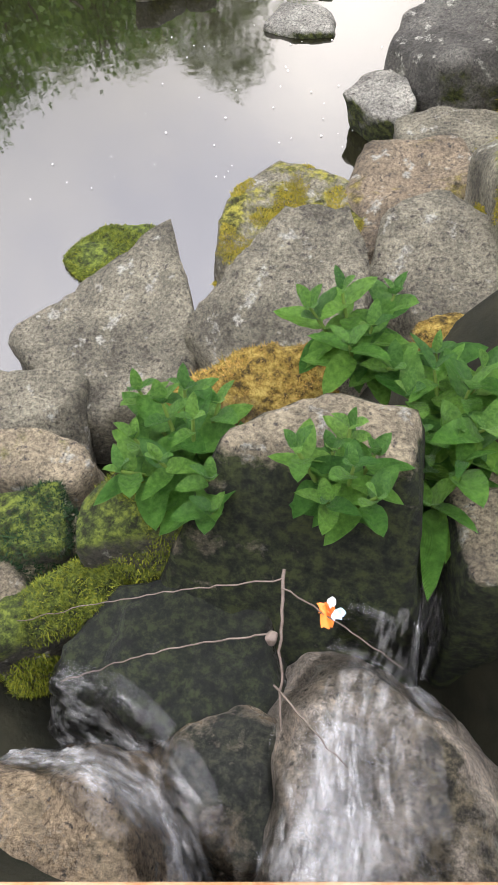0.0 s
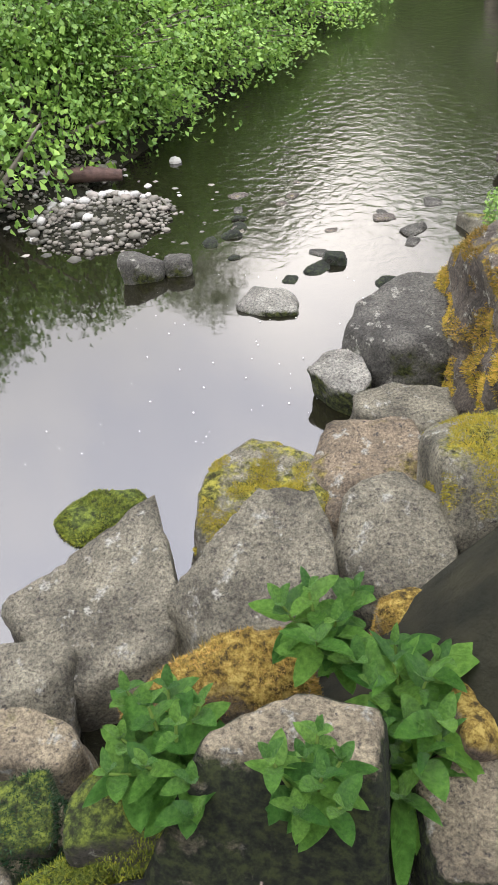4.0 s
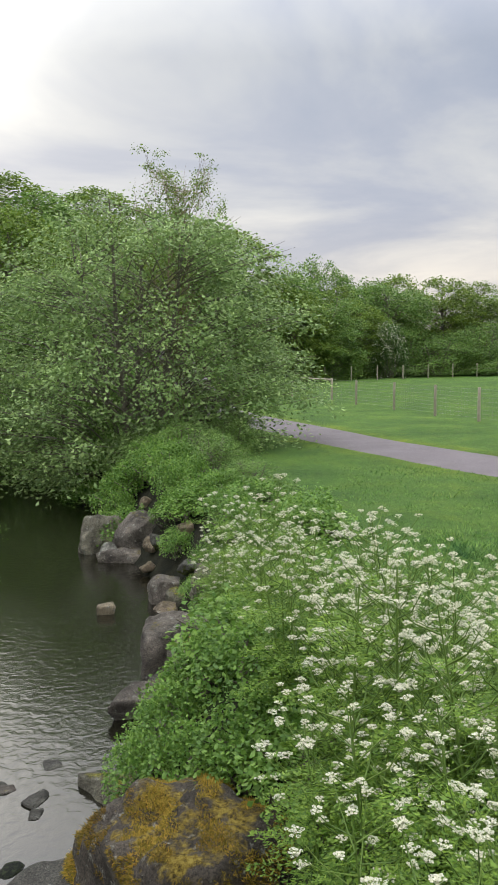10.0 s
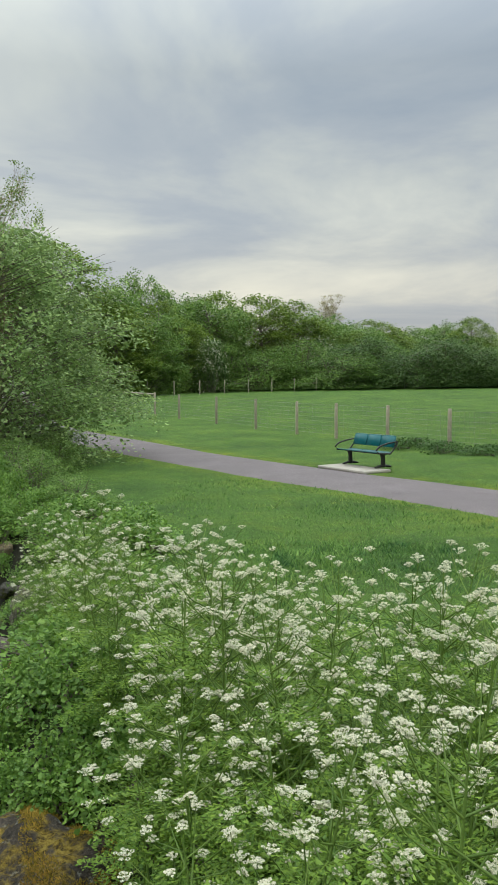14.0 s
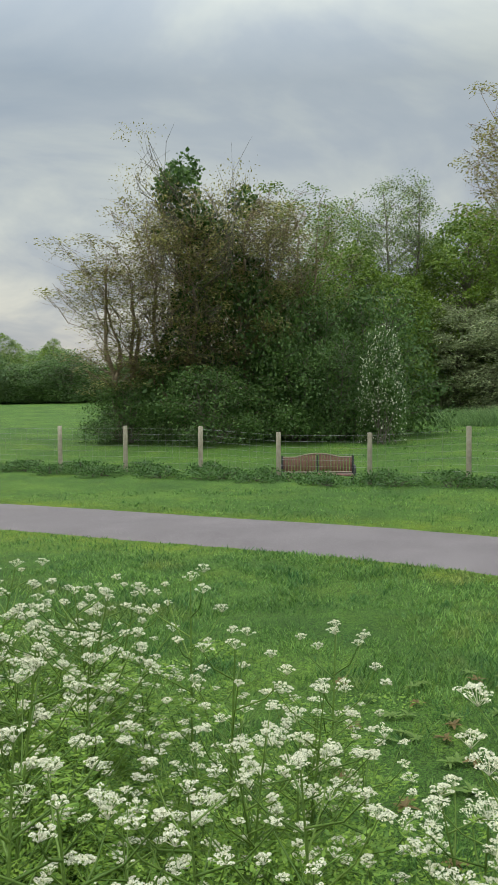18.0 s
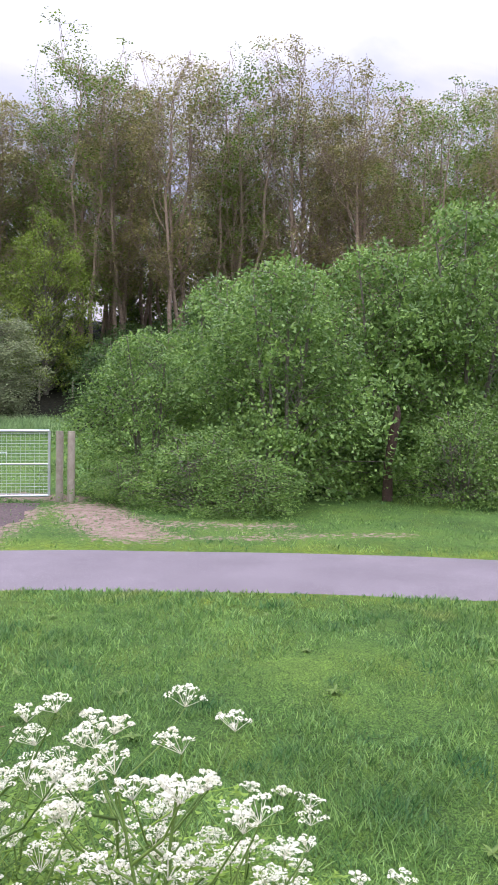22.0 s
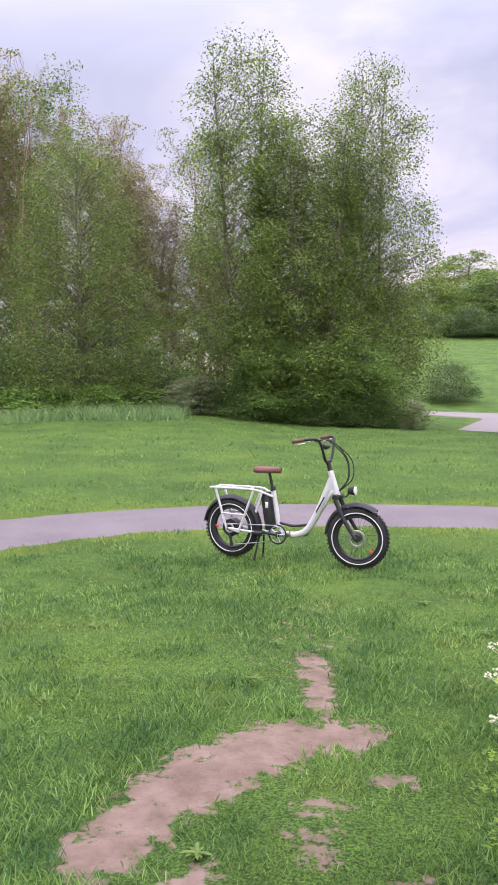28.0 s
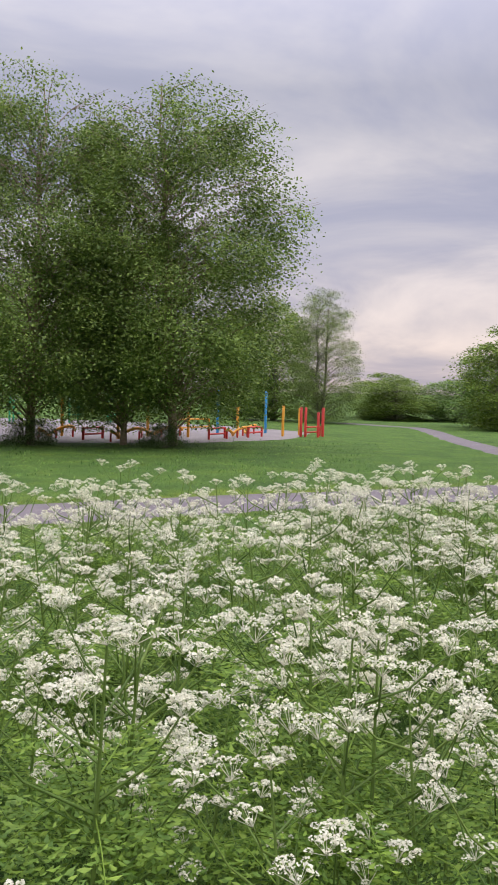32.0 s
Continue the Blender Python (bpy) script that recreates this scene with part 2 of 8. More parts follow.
def ground_mat():
    """Lawn with worn reddish earth where the attribute says so, near-black on the banks, in the hollow and on the wood
    floor.
    """
    m = bpy.data.materials.new("ground")
    m.use_nodes = True
    nt = m.node_tree
    N, L = nt.nodes.new, nt.links.new
    bsdf = nt.nodes["Principled BSDF"]
    tc = N("ShaderNodeTexCoord")

    def noise_node(scale, detail=6, rough=0.6):
        n = N("ShaderNodeTexNoise")
        n.inputs["Scale"].default_value, n.inputs["Detail"].default_value, n.inputs["Roughness"].default_value = scale, detail, rough
        L(tc.outputs["Object"], n.inputs["Vector"])
        return n.outputs["Fac"]

    def ramp(fac, *stops):
        n = N("ShaderNodeValToRGB")
        e = n.color_ramp.elements
        while len(e) < len(stops):
            e.new(0.5)
        for q, (p, c) in zip(e, stops):
            q.position, q.color = p, (*c, 1)
        L(fac, n.inputs[0])
        return n.outputs[0]

    def mix(fac, a, b, kind="MIX"):
        n = N("ShaderNodeMix")
        n.data_type, n.blend_type = "RGBA", kind
        if isinstance(fac, float):
            n.inputs[0].default_value = fac
        else:
            L(fac, n.inputs[0])
        L(a, n.inputs[6]), L(b, n.inputs[7])
        return n.outputs[2]

    grass = ramp(noise_node(0.6), (0.3, (0.042, 0.092, 0.020)), (0.5, (0.066, 0.132, 0.026)), (0.7, (0.10, 0.175, 0.032)))
    fine = ramp(noise_node(14, 8, 0.75), (0.3, (0.55, 0.55, 0.55)), (0.5, (1, 1, 1)), (0.7, (1.35, 1.3, 1.2)))
    grass = mix(0.8, grass, fine, "MULTIPLY")
    tips = ramp(noise_node(85, 6, 0.8), (0.41, (0.22, 0.24, 0.2)), (0.5, (0.95, 0.95, 0.85)), (0.59, (2.0, 1.9, 1.5)))
    grass = mix(0.85, grass, tips, "MULTIPLY")
    yellow = ramp(noise_node(1.7, 5, 0.6), (0.5, (1, 1, 1)), (0.75, (1.4, 1.1, 0.8)))
    grass = mix(0.7, grass, yellow, "MULTIPLY")
    fr = N("ShaderNodeAttribute")
    fr.attribute_name = "fringe"
    grass = mix(fr.outputs["Fac"], grass, mix(1.0, grass, ramp(noise_node(3, 4, 0.6), (0.3, (1.05, 1.02, 0.95)), (0.65, (1.6, 1.25, 0.8))), "MULTIPLY"))
    earth = ramp(noise_node(5, 8, 0.7), (0.3, (0.17, 0.115, 0.085)), (0.5, (0.26, 0.185, 0.145)), (0.7, (0.35, 0.26, 0.21)))
    # near-black ground colour, laid on by the bank attribute
    near_black = ramp(noise_node(6), (0.35, (0.008, 0.009, 0.005)), (0.65, (0.028, 0.027, 0.015)))
    a1 = N("ShaderNodeAttribute")
    a1.attribute_name = "worn"
    a2 = N("ShaderNodeAttribute")
    a2.attribute_name = "bank"

    def masked(attr, scale, amp, lo, hi):
        ad = N("ShaderNodeMath")
        ad.operation = "MULTIPLY_ADD"
        L(noise_node(scale, 7, 0.7), ad.inputs[0])
        ad.inputs[1].default_value = amp
        L(attr.outputs["Fac"], ad.inputs[2])
        mr = N("ShaderNodeMapRange")
        mr.inputs[1].default_value, mr.inputs[2].default_value = lo, hi
        L(ad.outputs[0], mr.inputs[0])
        return mr.outputs[0]

    col = mix(masked(a1, 11, 2.6, 1.78, 1.98), grass, earth)
    col = mix(masked(a2, 3, 0.5, 0.6, 0.9), col, near_black)
    L(col, bsdf.inputs["Base Color"])
    bsdf.inputs["Roughness"].default_value, bsdf.inputs["Specular IOR Level"].default_value = 0.9, 0.2
    b = N("ShaderNodeBump")
    b.inputs["Strength"].default_value, b.inputs["Distance"].default_value = 0.8, 0.04
    L(noise_node(22, 8, 0.75), b.inputs["Height"]), L(b.outputs[0], bsdf.inputs["Normal"])
    return m


def water_mat(name, base, ripple_scale, ripple, rough=0.03, calm=None):
    m = bpy.data.materials.new(name)
    m.use_nodes = True
    nt = m.node_tree
    N, L = nt.nodes.new, nt.links.new
    bsdf = nt.nodes["Principled BSDF"]
    tc = N("ShaderNodeTexCoord")
    n0 = N("ShaderNodeTexNoise")
    n0.inputs["Scale"].default_value = 1.1
    L(tc.outputs["Object"], n0.inputs["Vector"])
    r = N("ShaderNodeValToRGB")
    r.color_ramp.elements[0].color, r.color_ramp.elements[1].color = (*[c * 0.5 for c in base], 1), (*base, 1)
    L(n0.outputs["Fac"], r.inputs[0]), L(r.outputs[0], bsdf.inputs["Base Color"])
    bsdf.inputs["Roughness"].default_value, bsdf.inputs["IOR"].default_value = rough, 1.85
    n1 = N("ShaderNodeTexNoise")
    n1.inputs["Scale"].default_value, n1.inputs["Detail"].default_value, n1.inputs["Distortion"].default_value = ripple_scale, 4, 0.6
    L(tc.outputs["Object"], n1.inputs["Vector"])
    b = N("ShaderNodeBump")
    b.inputs["Distance"].default_value = 0.02
    L(n1.outputs["Fac"], b.inputs["Height"]), L(b.outputs[0], bsdf.inputs["Normal"])
    b.inputs["Strength"].default_value = ripple
    if calm:
        sep = N("ShaderNodeSeparateXYZ")
        L(tc.outputs["Object"], sep.inputs[0])
        mr = N("ShaderNodeMapRange")
        mr.inputs[1].default_value, mr.inputs[2].default_value, mr.inputs[3].default_value, mr.inputs[4].default_value = calm[0], calm[1], calm[2], ripple
        L(sep.outputs[1], mr.inputs[0]), L(mr.outputs[0], b.inputs["Strength"])
    return m


M_GROUND = ground_mat()
M_WATER = water_mat("stream_water", (0.010, 0.0095, 0.005), 12.0, 0.30, calm=(4.0, 5.4, 0.02))


# ---- mesh helpers ----
class Geo:
    """Collects vertices and faces for one mesh."""

    def __init__(self):
        self.v, self.f, self.n = [], [], 0

    def add(self, v, f):
        v, f = np.asarray(v, float).reshape(-1, 3), np.asarray(f, int)
        self.v.append(v), self.f.append(f + self.n)
        self.n += len(v)
        return self

    def mesh(self, name, mat, smooth=True):
        me = bpy.data.meshes.new(name)
        v = np.concatenate(self.v)
        loops = np.concatenate([f.ravel() for f in self.f])
        counts = np.concatenate([np.full(len(f), f.shape[1]) for f in self.f])
        me.vertices.add(len(v)), me.loops.add(len(loops)), me.polygons.add(len(counts))
        me.vertices.foreach_set("co", v.ravel())
        me.loops.foreach_set("vertex_index", loops)
        me.polygons.foreach_set("loop_start", np.concatenate([[0], np.cumsum(counts)[:-1]]))
        me.polygons.foreach_set("use_smooth", np.full(len(counts), smooth))
        me.update(calc_edges=True)
        if mat:
            me.materials.append(mat)
        return me


def part(name, geo, mat, parent=None, label="", smooth=True):
    if isinstance(geo, Geo):
        me = geo.mesh(name, mat, smooth)
    elif isinstance(geo, bmesh.types.BMesh):
        me = bpy.data.meshes.new(name)
        geo.to_mesh(me)
        geo.free()
        me.materials.append(mat)
        for p in me.polygons:
            p.use_smooth = smooth
    else:
        me = geo
    ob = new(name, me)
    ob.parent = parent
    return tagged(ob, label)


def tube(geo, pts, radii, sides=6, cap=True):
    pts = np.asarray(pts, float)
    n = len(pts)
    radii = np.broadcast_to(np.asarray(radii, float), (n,))
    tang = np.gradient(pts, axis=0) if n > 2 else np.repeat(pts[1:] - pts[:1], 2, 0)
    tang /= np.linalg.norm(tang, axis=1)[:, None] + 1e-9
    ref = np.array([0, 0, 1.0]) if abs(tang[0][2]) < 0.9 else np.array([1.0, 0, 0])
    a = np.cross(tang, ref)
    a /= np.linalg.norm(a, axis=1)[:, None] + 1e-9
    b = np.cross(tang, a)
    th = np.linspace(0, 2 * np.pi, sides, endpoint=False)
    ring = a[:, None] * np.cos(th)[None, :, None] + b[:, None] * np.sin(th)[None, :, None]
    v = (pts[:, None] + ring * radii[:, None, None]).reshape(-1, 3)
    i = np.arange(n - 1)[:, None] * sides
    k = np.arange(sides)[None]
    k2 = (k + 1) % sides
    f = np.stack([i + k, i + k2, i + sides + k2, i + sides + k], -1).reshape(-1, 4)
    geo.add(v, f)
    if cap:
        for e, c in ((0, pts[0]), (n - 1, pts[-1])):
            rv = np.vstack([v[e * sides:(e + 1) * sides], c[None]])
            kk = np.arange(sides)
            geo.add(rv, np.stack([kk, (kk + 1) % sides, np.full(sides, sides)], -1))
    return geo


def box(geo, c, d, m=None):
    """A box with slightly chamfered edges, centre c and sizes d."""
    s = np.array(d) / 2
    ch = min(d) * 0.12
    v, f = [], []
    for axis in range(3):
        for sg in (-1, 1):
            o = [k for k in range(3) if k != axis]
            base = len(v)
            for u, w in ((-1, -1), (1, -1), (1, 1), (-1, 1)):
                p = np.zeros(3)
                p[axis], p[o[0]], p[o[1]] = sg * s[axis], u * (s[o[0]] - ch), w * (s[o[1]] - ch)
                v.append(p)
            f.append([base, base + 1, base + 2, base + 3])
    v = np.array(v)
    # chamfers: hull of the inset faces
    bm = bmesh.new()
    for p in v:
        bm.verts.new(p)
    bmesh.ops.convex_hull(bm, input=bm.verts)
    bm.verts.index_update()
    vv = np.array([q.co[:] for q in bm.verts])
    ff = np.array([[q.index for q in face.verts] for face in bm.faces if len(face.verts) == 3])
    bm.free()
    if m is not None:
        vv = vv @ np.array(m)[:3, :3].T
    return geo.add(vv + np.array(c), ff)


def leaf_quads(geo, P, size, rng, aspect=0.5, droop=0.0, flat=0.5, fold=0.15, D=None):
    """One pointed, folded leaf at each place of P; D: directions that they follow in part."""
    n = len(P)
    a = rng.normal(size=(n, 3))
    if D is not None:
        a = a * 0.6 + D
    a[:, 2] = a[:, 2] * (1 - flat * 0.6) - droop
    a /= np.linalg.norm(a, axis=1)[:, None] + 1e-9
    up = rng.normal(size=(n, 3)) * (1 - flat) + np.array([0, 0, 1.0]) * flat + 1e-3
    b = np.cross(a, up)
    b /= np.linalg.norm(b, axis=1)[:, None] + 1e-9
    c = np.cross(a, b)
    s = size * rng.uniform(0.6, 1.25, n)[:, None]
    w = s * aspect * 0.5
    v = np.stack([P - a * s * 0.5, P + b * w + c * s * fold, P + a * s * 0.5, P - b * w + c * s * fold], 1).reshape(-1, 3)
    i = np.arange(n)[:, None] * 4
    geo.add(v, i + np.array([[0, 1, 2, 3]]))
    return geo


def smooth01(x, a, b):
    t = np.clip((np.asarray(x, float) - a) / (b - a), 0, 1)
    return t * t * (3 - 2 * t)
# ---- the lie of the land ----
LEFT = np.array([(-6, -30), (2.2, -30), (3.5, -4.2), (4.4, -3.3), (5.4, -2.85), (8.2, -2.6), (12.2, -2.3), (17, -3.0), (19.4, -3.7), (26, -4.2), (40, -3.8)])
RIGHT = np.array([(-6, -2.2), (0, -1.75), (0.8, -1.45), (1.5, -1.25), (2, -0.95), (2.5, -0.75), (3, -0.62), (3.6, -0.66), (4.1, -0.62), (4.6, -0.44), (4.9, -0.12), (5.9, 0.0), (7.2, 0.14), (8.6, 0.28),
                  (9.5, 0.11), (11.7, -0.40), (16.5, -1.1), (19, -1.8), (26, -2.3), (40, -2.0)])


def land(x, y):
    """Height of the ground."""
    x, y = np.asarray(x, float), np.asarray(y, float)
    xl, xr = np.interp(y, LEFT[:, 0], LEFT[:, 1]), np.interp(y, RIGHT[:, 0], RIGHT[:, 1])
    r = np.hypot(x, y)
    az = np.degrees(np.arctan2(-x, y))
    az = np.where(az > 100, az - 360, az)
    # lawn, playing field, wood edge, hill
    field = 0.026 * np.maximum(r - 19, 0) * smooth01(az, -72, -55) * (1 - smooth01(az, 12, 30))
    field = np.minimum(field, 2.2)
    slope = np.interp(-az, [60, 80, 120, 140, 155, 164, 172, 182, 195], [0.02, 0.013, 0.013, 0.02, 0.04, 0.036, 0.02, 0.008, 0.0])
    wood = slope * np.maximum(r - 12, 0) + np.minimum(0.30 * np.maximum(r - 37, 0), 7) * smooth01(-az, 62, 85) * (1 - smooth01(-az, 140, 160))
    wood = np.minimum(wood, 14) * smooth01(-az, 58, 75) * (1 - smooth01(-az, 185, 200))
    hill = np.minimum(0.137 * np.maximum(r - 56, 0), 11.5) * smooth01(-az, 165, 176) * (1 - smooth01(-az, 196, 214))
    far = 0.02 * np.maximum(r - 75, 0) * smooth01(-az, 200, 215)
    slope_up = np.minimum(0.24 * np.maximum(r - 30, 0), 9) * smooth01(az, -13, -1)
    z = field + slope_up + wood + hill + np.minimum(far, 6)
    # stream bed and banks
    dr, dl = x - xr, xl - x
    wide = 0.62 * smooth01(y, 0.3, 1.0) * (1 - smooth01(y, 2.8, 4.4))
    right_bank = -1.22 + 1.22 * smooth01(dr - wide, -0.2, 1.35 - wide * 0.6)
    left_bank = -1.15 + 1.0 * smooth01(dl, -0.15, 1.3) + 0.16 * np.maximum(dl - 1.2, 0)
    left_bank = np.minimum(left_bank + 0.12 * np.maximum(dl - 6, 0), 9)
    bed = -1.22
    along = smooth01(y, -0.5, 0.4) * (1 - smooth01(y, 34, 42))
    right_side = np.where(dr >= -0.2, right_bank, bed)
    z_stream = np.where(dl > -0.15, left_bank, right_side)
    z = np.where(dr < 2.0, z_stream * along + z * (1 - along), z)
    # hollow below the outfall
    hol = np.exp(-(((x + 0.35) / 0.62) ** 2 + ((y - 0.55) / 0.48) ** 2) * 1.2)
    hol = hol * smooth01(y - 0.34 * (x + 0.19), 0.02, 0.22)
    z = np.where(y > -0.2, np.minimum(z, z * (1 - np.clip(hol * 1.6, 0, 1)) - 0.8 * np.clip(hol * 1.6, 0, 1)), z)
    # gravel bar at the foot of the far bank
    bar = np.exp(-(((x + 2.75) / 0.75) ** 2 + ((y - 4.65) / 0.75) ** 2))
    z = np.maximum(z, np.where(dl < 1.2, -1.22 + 0.30 * bar, -9))
    # the ground dips a little behind the fence
    z = z - 0.38 * np.exp(-(((x - 14.0) / 1.0) ** 2 + ((y - 8.0) / 1.6) ** 2))
    return z


def on_land(x, y):
    return float(land(x, y))


PATH_MID = np.array([(2.2, 40), (3.4, 27.5), (4.9, 19.7), (5.6, 15.7), (6.1, 12.5), (6.5, 11.1), (6.9, 9.2), (7.3, 6.45), (7.55, 5.3), (7.8, 3.5), (7.78, 2.2), (7.75, 0.5), (7.6, -0.4), (7.42, -2.0), (7.15, -3.05), (6.72, -4.4),
                     (6.45, -5.3), (5.7, -6.95), (4.9, -8.0), (4.2, -9.05), (3.1, -9.8), (1.6, -10.4), (0.2, -10.6), (-1.2, -10.6), (-2.8, -10.45), (-4.7, -10.25), (-7.1, -10.1), (-9, -9.75), (-12, -9.3), (-20, -8.4), (-40, -7)])


def resample(pts, step):
    pts = np.asarray(pts, float)
    d = np.concatenate([[0], np.cumsum(np.linalg.norm(np.diff(pts, axis=0), axis=1))])
    s = np.arange(0, d[-1], step)
    out = np.stack([np.interp(s, d, pts[:, k]) for k in range(pts.shape[1])], 1)
    for _ in range(int(3 / step)):
        out[1:-1] = (out[:-2] + 2 * out[1:-1] + out[2:]) / 4
    return out


def resample_curve(pts, n=6):
    """A smooth run of points through the given ones."""
    pts = np.asarray(pts, float)
    q = np.vstack([2 * pts[0] - pts[1], pts, 2 * pts[-1] - pts[-2]])
    out = []
    for i in range(1, len(q) - 2):
        for t in np.linspace(0, 1, n, endpoint=False):
            a, b, c, d = q[i - 1:i + 3]
            out.append(0.5 * (2 * b + (c - a) * t + (2 * a - 5 * b + 4 * c - d) * t * t + (3 * b - a - 3 * c + d) * t ** 3))
    out.append(pts[-1])
    return np.array(out)


PATH_LINE = resample(PATH_MID, 0.3)


def dist_line(x, y, line):
    x, y = np.asarray(x, float).ravel(), np.asarray(y, float).ravel()
    best = np.full(len(x), 1e9)
    for i in range(0, len(line), 8):
        p = line[i:i + 8]
        best = np.minimum(best, np.min(np.hypot(x[:, None] - p[None, :, 0], y[:, None] - p[None, :, 1]), 1))
    return best


def worn(x, y):
    """How bare the lawn is: the trodden way to the water, the earth by the gate, the sides of the path."""
    x, y = np.asarray(x, float), np.asarray(y, float)
    w = np.zeros(x.shape)
    for x0, y0, x1, y1, r, a in ((0.62, -4.65, 0.47, -3.95, 0.09, 0.85), (0.28, -3.62, 0.62, -3.5, 0.15, 0.9), (0.6, -3.5, 0.95, -2.95, 0.20, 0.95), (0.9, -3.2, 1.08, -2.5, 0.15, 0.9), (0.05, -3.2, 0.13, -3.2, 0.07, 0.8), (0.0, -2.45, 0.1, -2.2, 0.1, 0.75),
                                 (0.7, -2.35, 0.85, -2.0, 0.13, 0.8), (0.62, -4.6, 0.75, -5.6, 0.35, 0.36), (0.2, -1.0, 0.5, -0.3, 0.4, 0.7), (0.35, -2.9, 0.3, -2.6, 0.12, 0.6), (11.6, 1.9, 9.0, 2.2, 0.55, 0.72), (12.0, 0.9, 9.6, 0.2, 0.55, 0.75), (9.4, 0.2, 9.4, -3.2, 0.22, 0.6), (10.4, -0.2, 10.2, -1.8, 0.3, 0.6), (13.4, 2.2, 13.2, 1.3, 0.5, 0.75)):
        px, py = x1 - x0, y1 - y0
        t = np.clip(((x - x0) * px + (y - y0) * py) / (px * px + py * py + 1e-9), 0, 1)
        d = np.hypot(x - x0 - t * px, y - y0 - t * py)
        w = np.maximum(w, a * (1 - smooth01(d, r * 0.3, r * 2.0)))
    return w


def build_ground():
    na, nr = 480, 330
    rad = np.concatenate([[0.0], 0.08 * (2600 / 0.08) ** (np.arange(nr) / (nr - 1.0))])
    th = np.linspace(0, 2 * np.pi, na, endpoint=False)
    R, T = np.meshgrid(rad[1:], th, indexing="ij")
    x, y = R * np.cos(T), R * np.sin(T)
    z = land(x, y)
    rough = 0.02 * np.sin(x * 2.1 + 1) * np.sin(y * 1.7) + 0.012 * np.sin(x * 5.3) * np.sin(y * 4.9 + 2)
    pd = dist_line(x, y, PATH_LINE).reshape(x.shape)
    z = z + rough * smooth01(pd, 1.0, 1.6) - 0.03 * (1 - smooth01(pd, 0.75, 1.0))
    v = np.concatenate([[[0, 0, on_land(0, 0)]], np.stack([x, y, z], -1).reshape(-1, 3)])
    i = np.arange(nr - 1)[:, None] * na + 1
    k = np.arange(na)[None]
    k2 = (k + 1) % na
    f = np.stack([i + k, i + na + k, i + na + k2, i + k2], -1).reshape(-1, 4)
    g = Geo().add(v, f)
    kk = np.arange(na)
    g.f.append(np.stack([np.zeros(na, int), 1 + kk, 1 + (kk + 1) % na], -1))
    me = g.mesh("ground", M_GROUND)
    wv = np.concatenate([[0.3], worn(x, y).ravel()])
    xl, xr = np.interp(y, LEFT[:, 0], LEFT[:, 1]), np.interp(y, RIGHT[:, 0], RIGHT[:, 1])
    # bank attribute: turns banks, outfall hollow and wood floor near-black
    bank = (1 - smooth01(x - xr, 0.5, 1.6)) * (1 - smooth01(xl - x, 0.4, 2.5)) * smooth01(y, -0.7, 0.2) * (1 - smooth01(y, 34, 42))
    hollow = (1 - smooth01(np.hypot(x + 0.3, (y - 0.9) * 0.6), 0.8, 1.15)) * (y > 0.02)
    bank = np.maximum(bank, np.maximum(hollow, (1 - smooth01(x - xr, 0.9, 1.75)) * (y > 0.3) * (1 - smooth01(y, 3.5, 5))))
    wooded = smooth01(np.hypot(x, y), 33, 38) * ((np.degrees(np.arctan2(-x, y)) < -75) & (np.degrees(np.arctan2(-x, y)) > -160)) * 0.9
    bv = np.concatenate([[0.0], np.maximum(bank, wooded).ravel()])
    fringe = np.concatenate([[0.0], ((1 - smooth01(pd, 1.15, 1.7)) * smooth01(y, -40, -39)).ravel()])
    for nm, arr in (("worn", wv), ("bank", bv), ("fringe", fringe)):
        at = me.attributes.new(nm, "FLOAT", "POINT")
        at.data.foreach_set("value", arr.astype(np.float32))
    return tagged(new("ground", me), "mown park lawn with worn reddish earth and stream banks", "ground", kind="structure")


ground = build_ground()


def ribbon(name, line, half, lift, mat, label, category, sub=6, wob=0.04, seed=3):
    rng = np.random.default_rng(seed)
    tang = np.gradient(line, axis=0)
    tang /= np.linalg.norm(tang, axis=1)[:, None]
    nrm = np.stack([-tang[:, 1], tang[:, 0]], 1)
    v = []
    wl = np.convolve(rng.normal(size=len(line)), np.ones(5) / 5, "same") * wob
    wr = np.convolve(rng.normal(size=len(line)), np.ones(5) / 5, "same") * wob
    for k in range(sub + 1):
        u = -1 + 2 * k / sub
        off = u * half + (wl if u < 0 else wr) * abs(u)
        p = line + nrm * off[:, None]
        zz = land(p[:, 0], p[:, 1]) + lift * (1 - 2.0 * abs(u) ** 8)
        v.append(np.column_stack([p, zz]))
    v = np.stack(v, 1)
    n, m = v.shape[:2]
    i = np.arange(n - 1)[:, None] * m
    k = np.arange(m - 1)[None]
    f = np.stack([i + k, i + k + 1, i + m + k + 1, i + m + k], -1).reshape(-1, 4)
    return tagged(part(name, Geo().add(v.reshape(-1, 3), f), mat), label, category, kind="structure")


ribbon("path", PATH_LINE, 1.02, 0.02, M_ASPHALT, "grey asphalt footpath curving through the park lawn", "path")


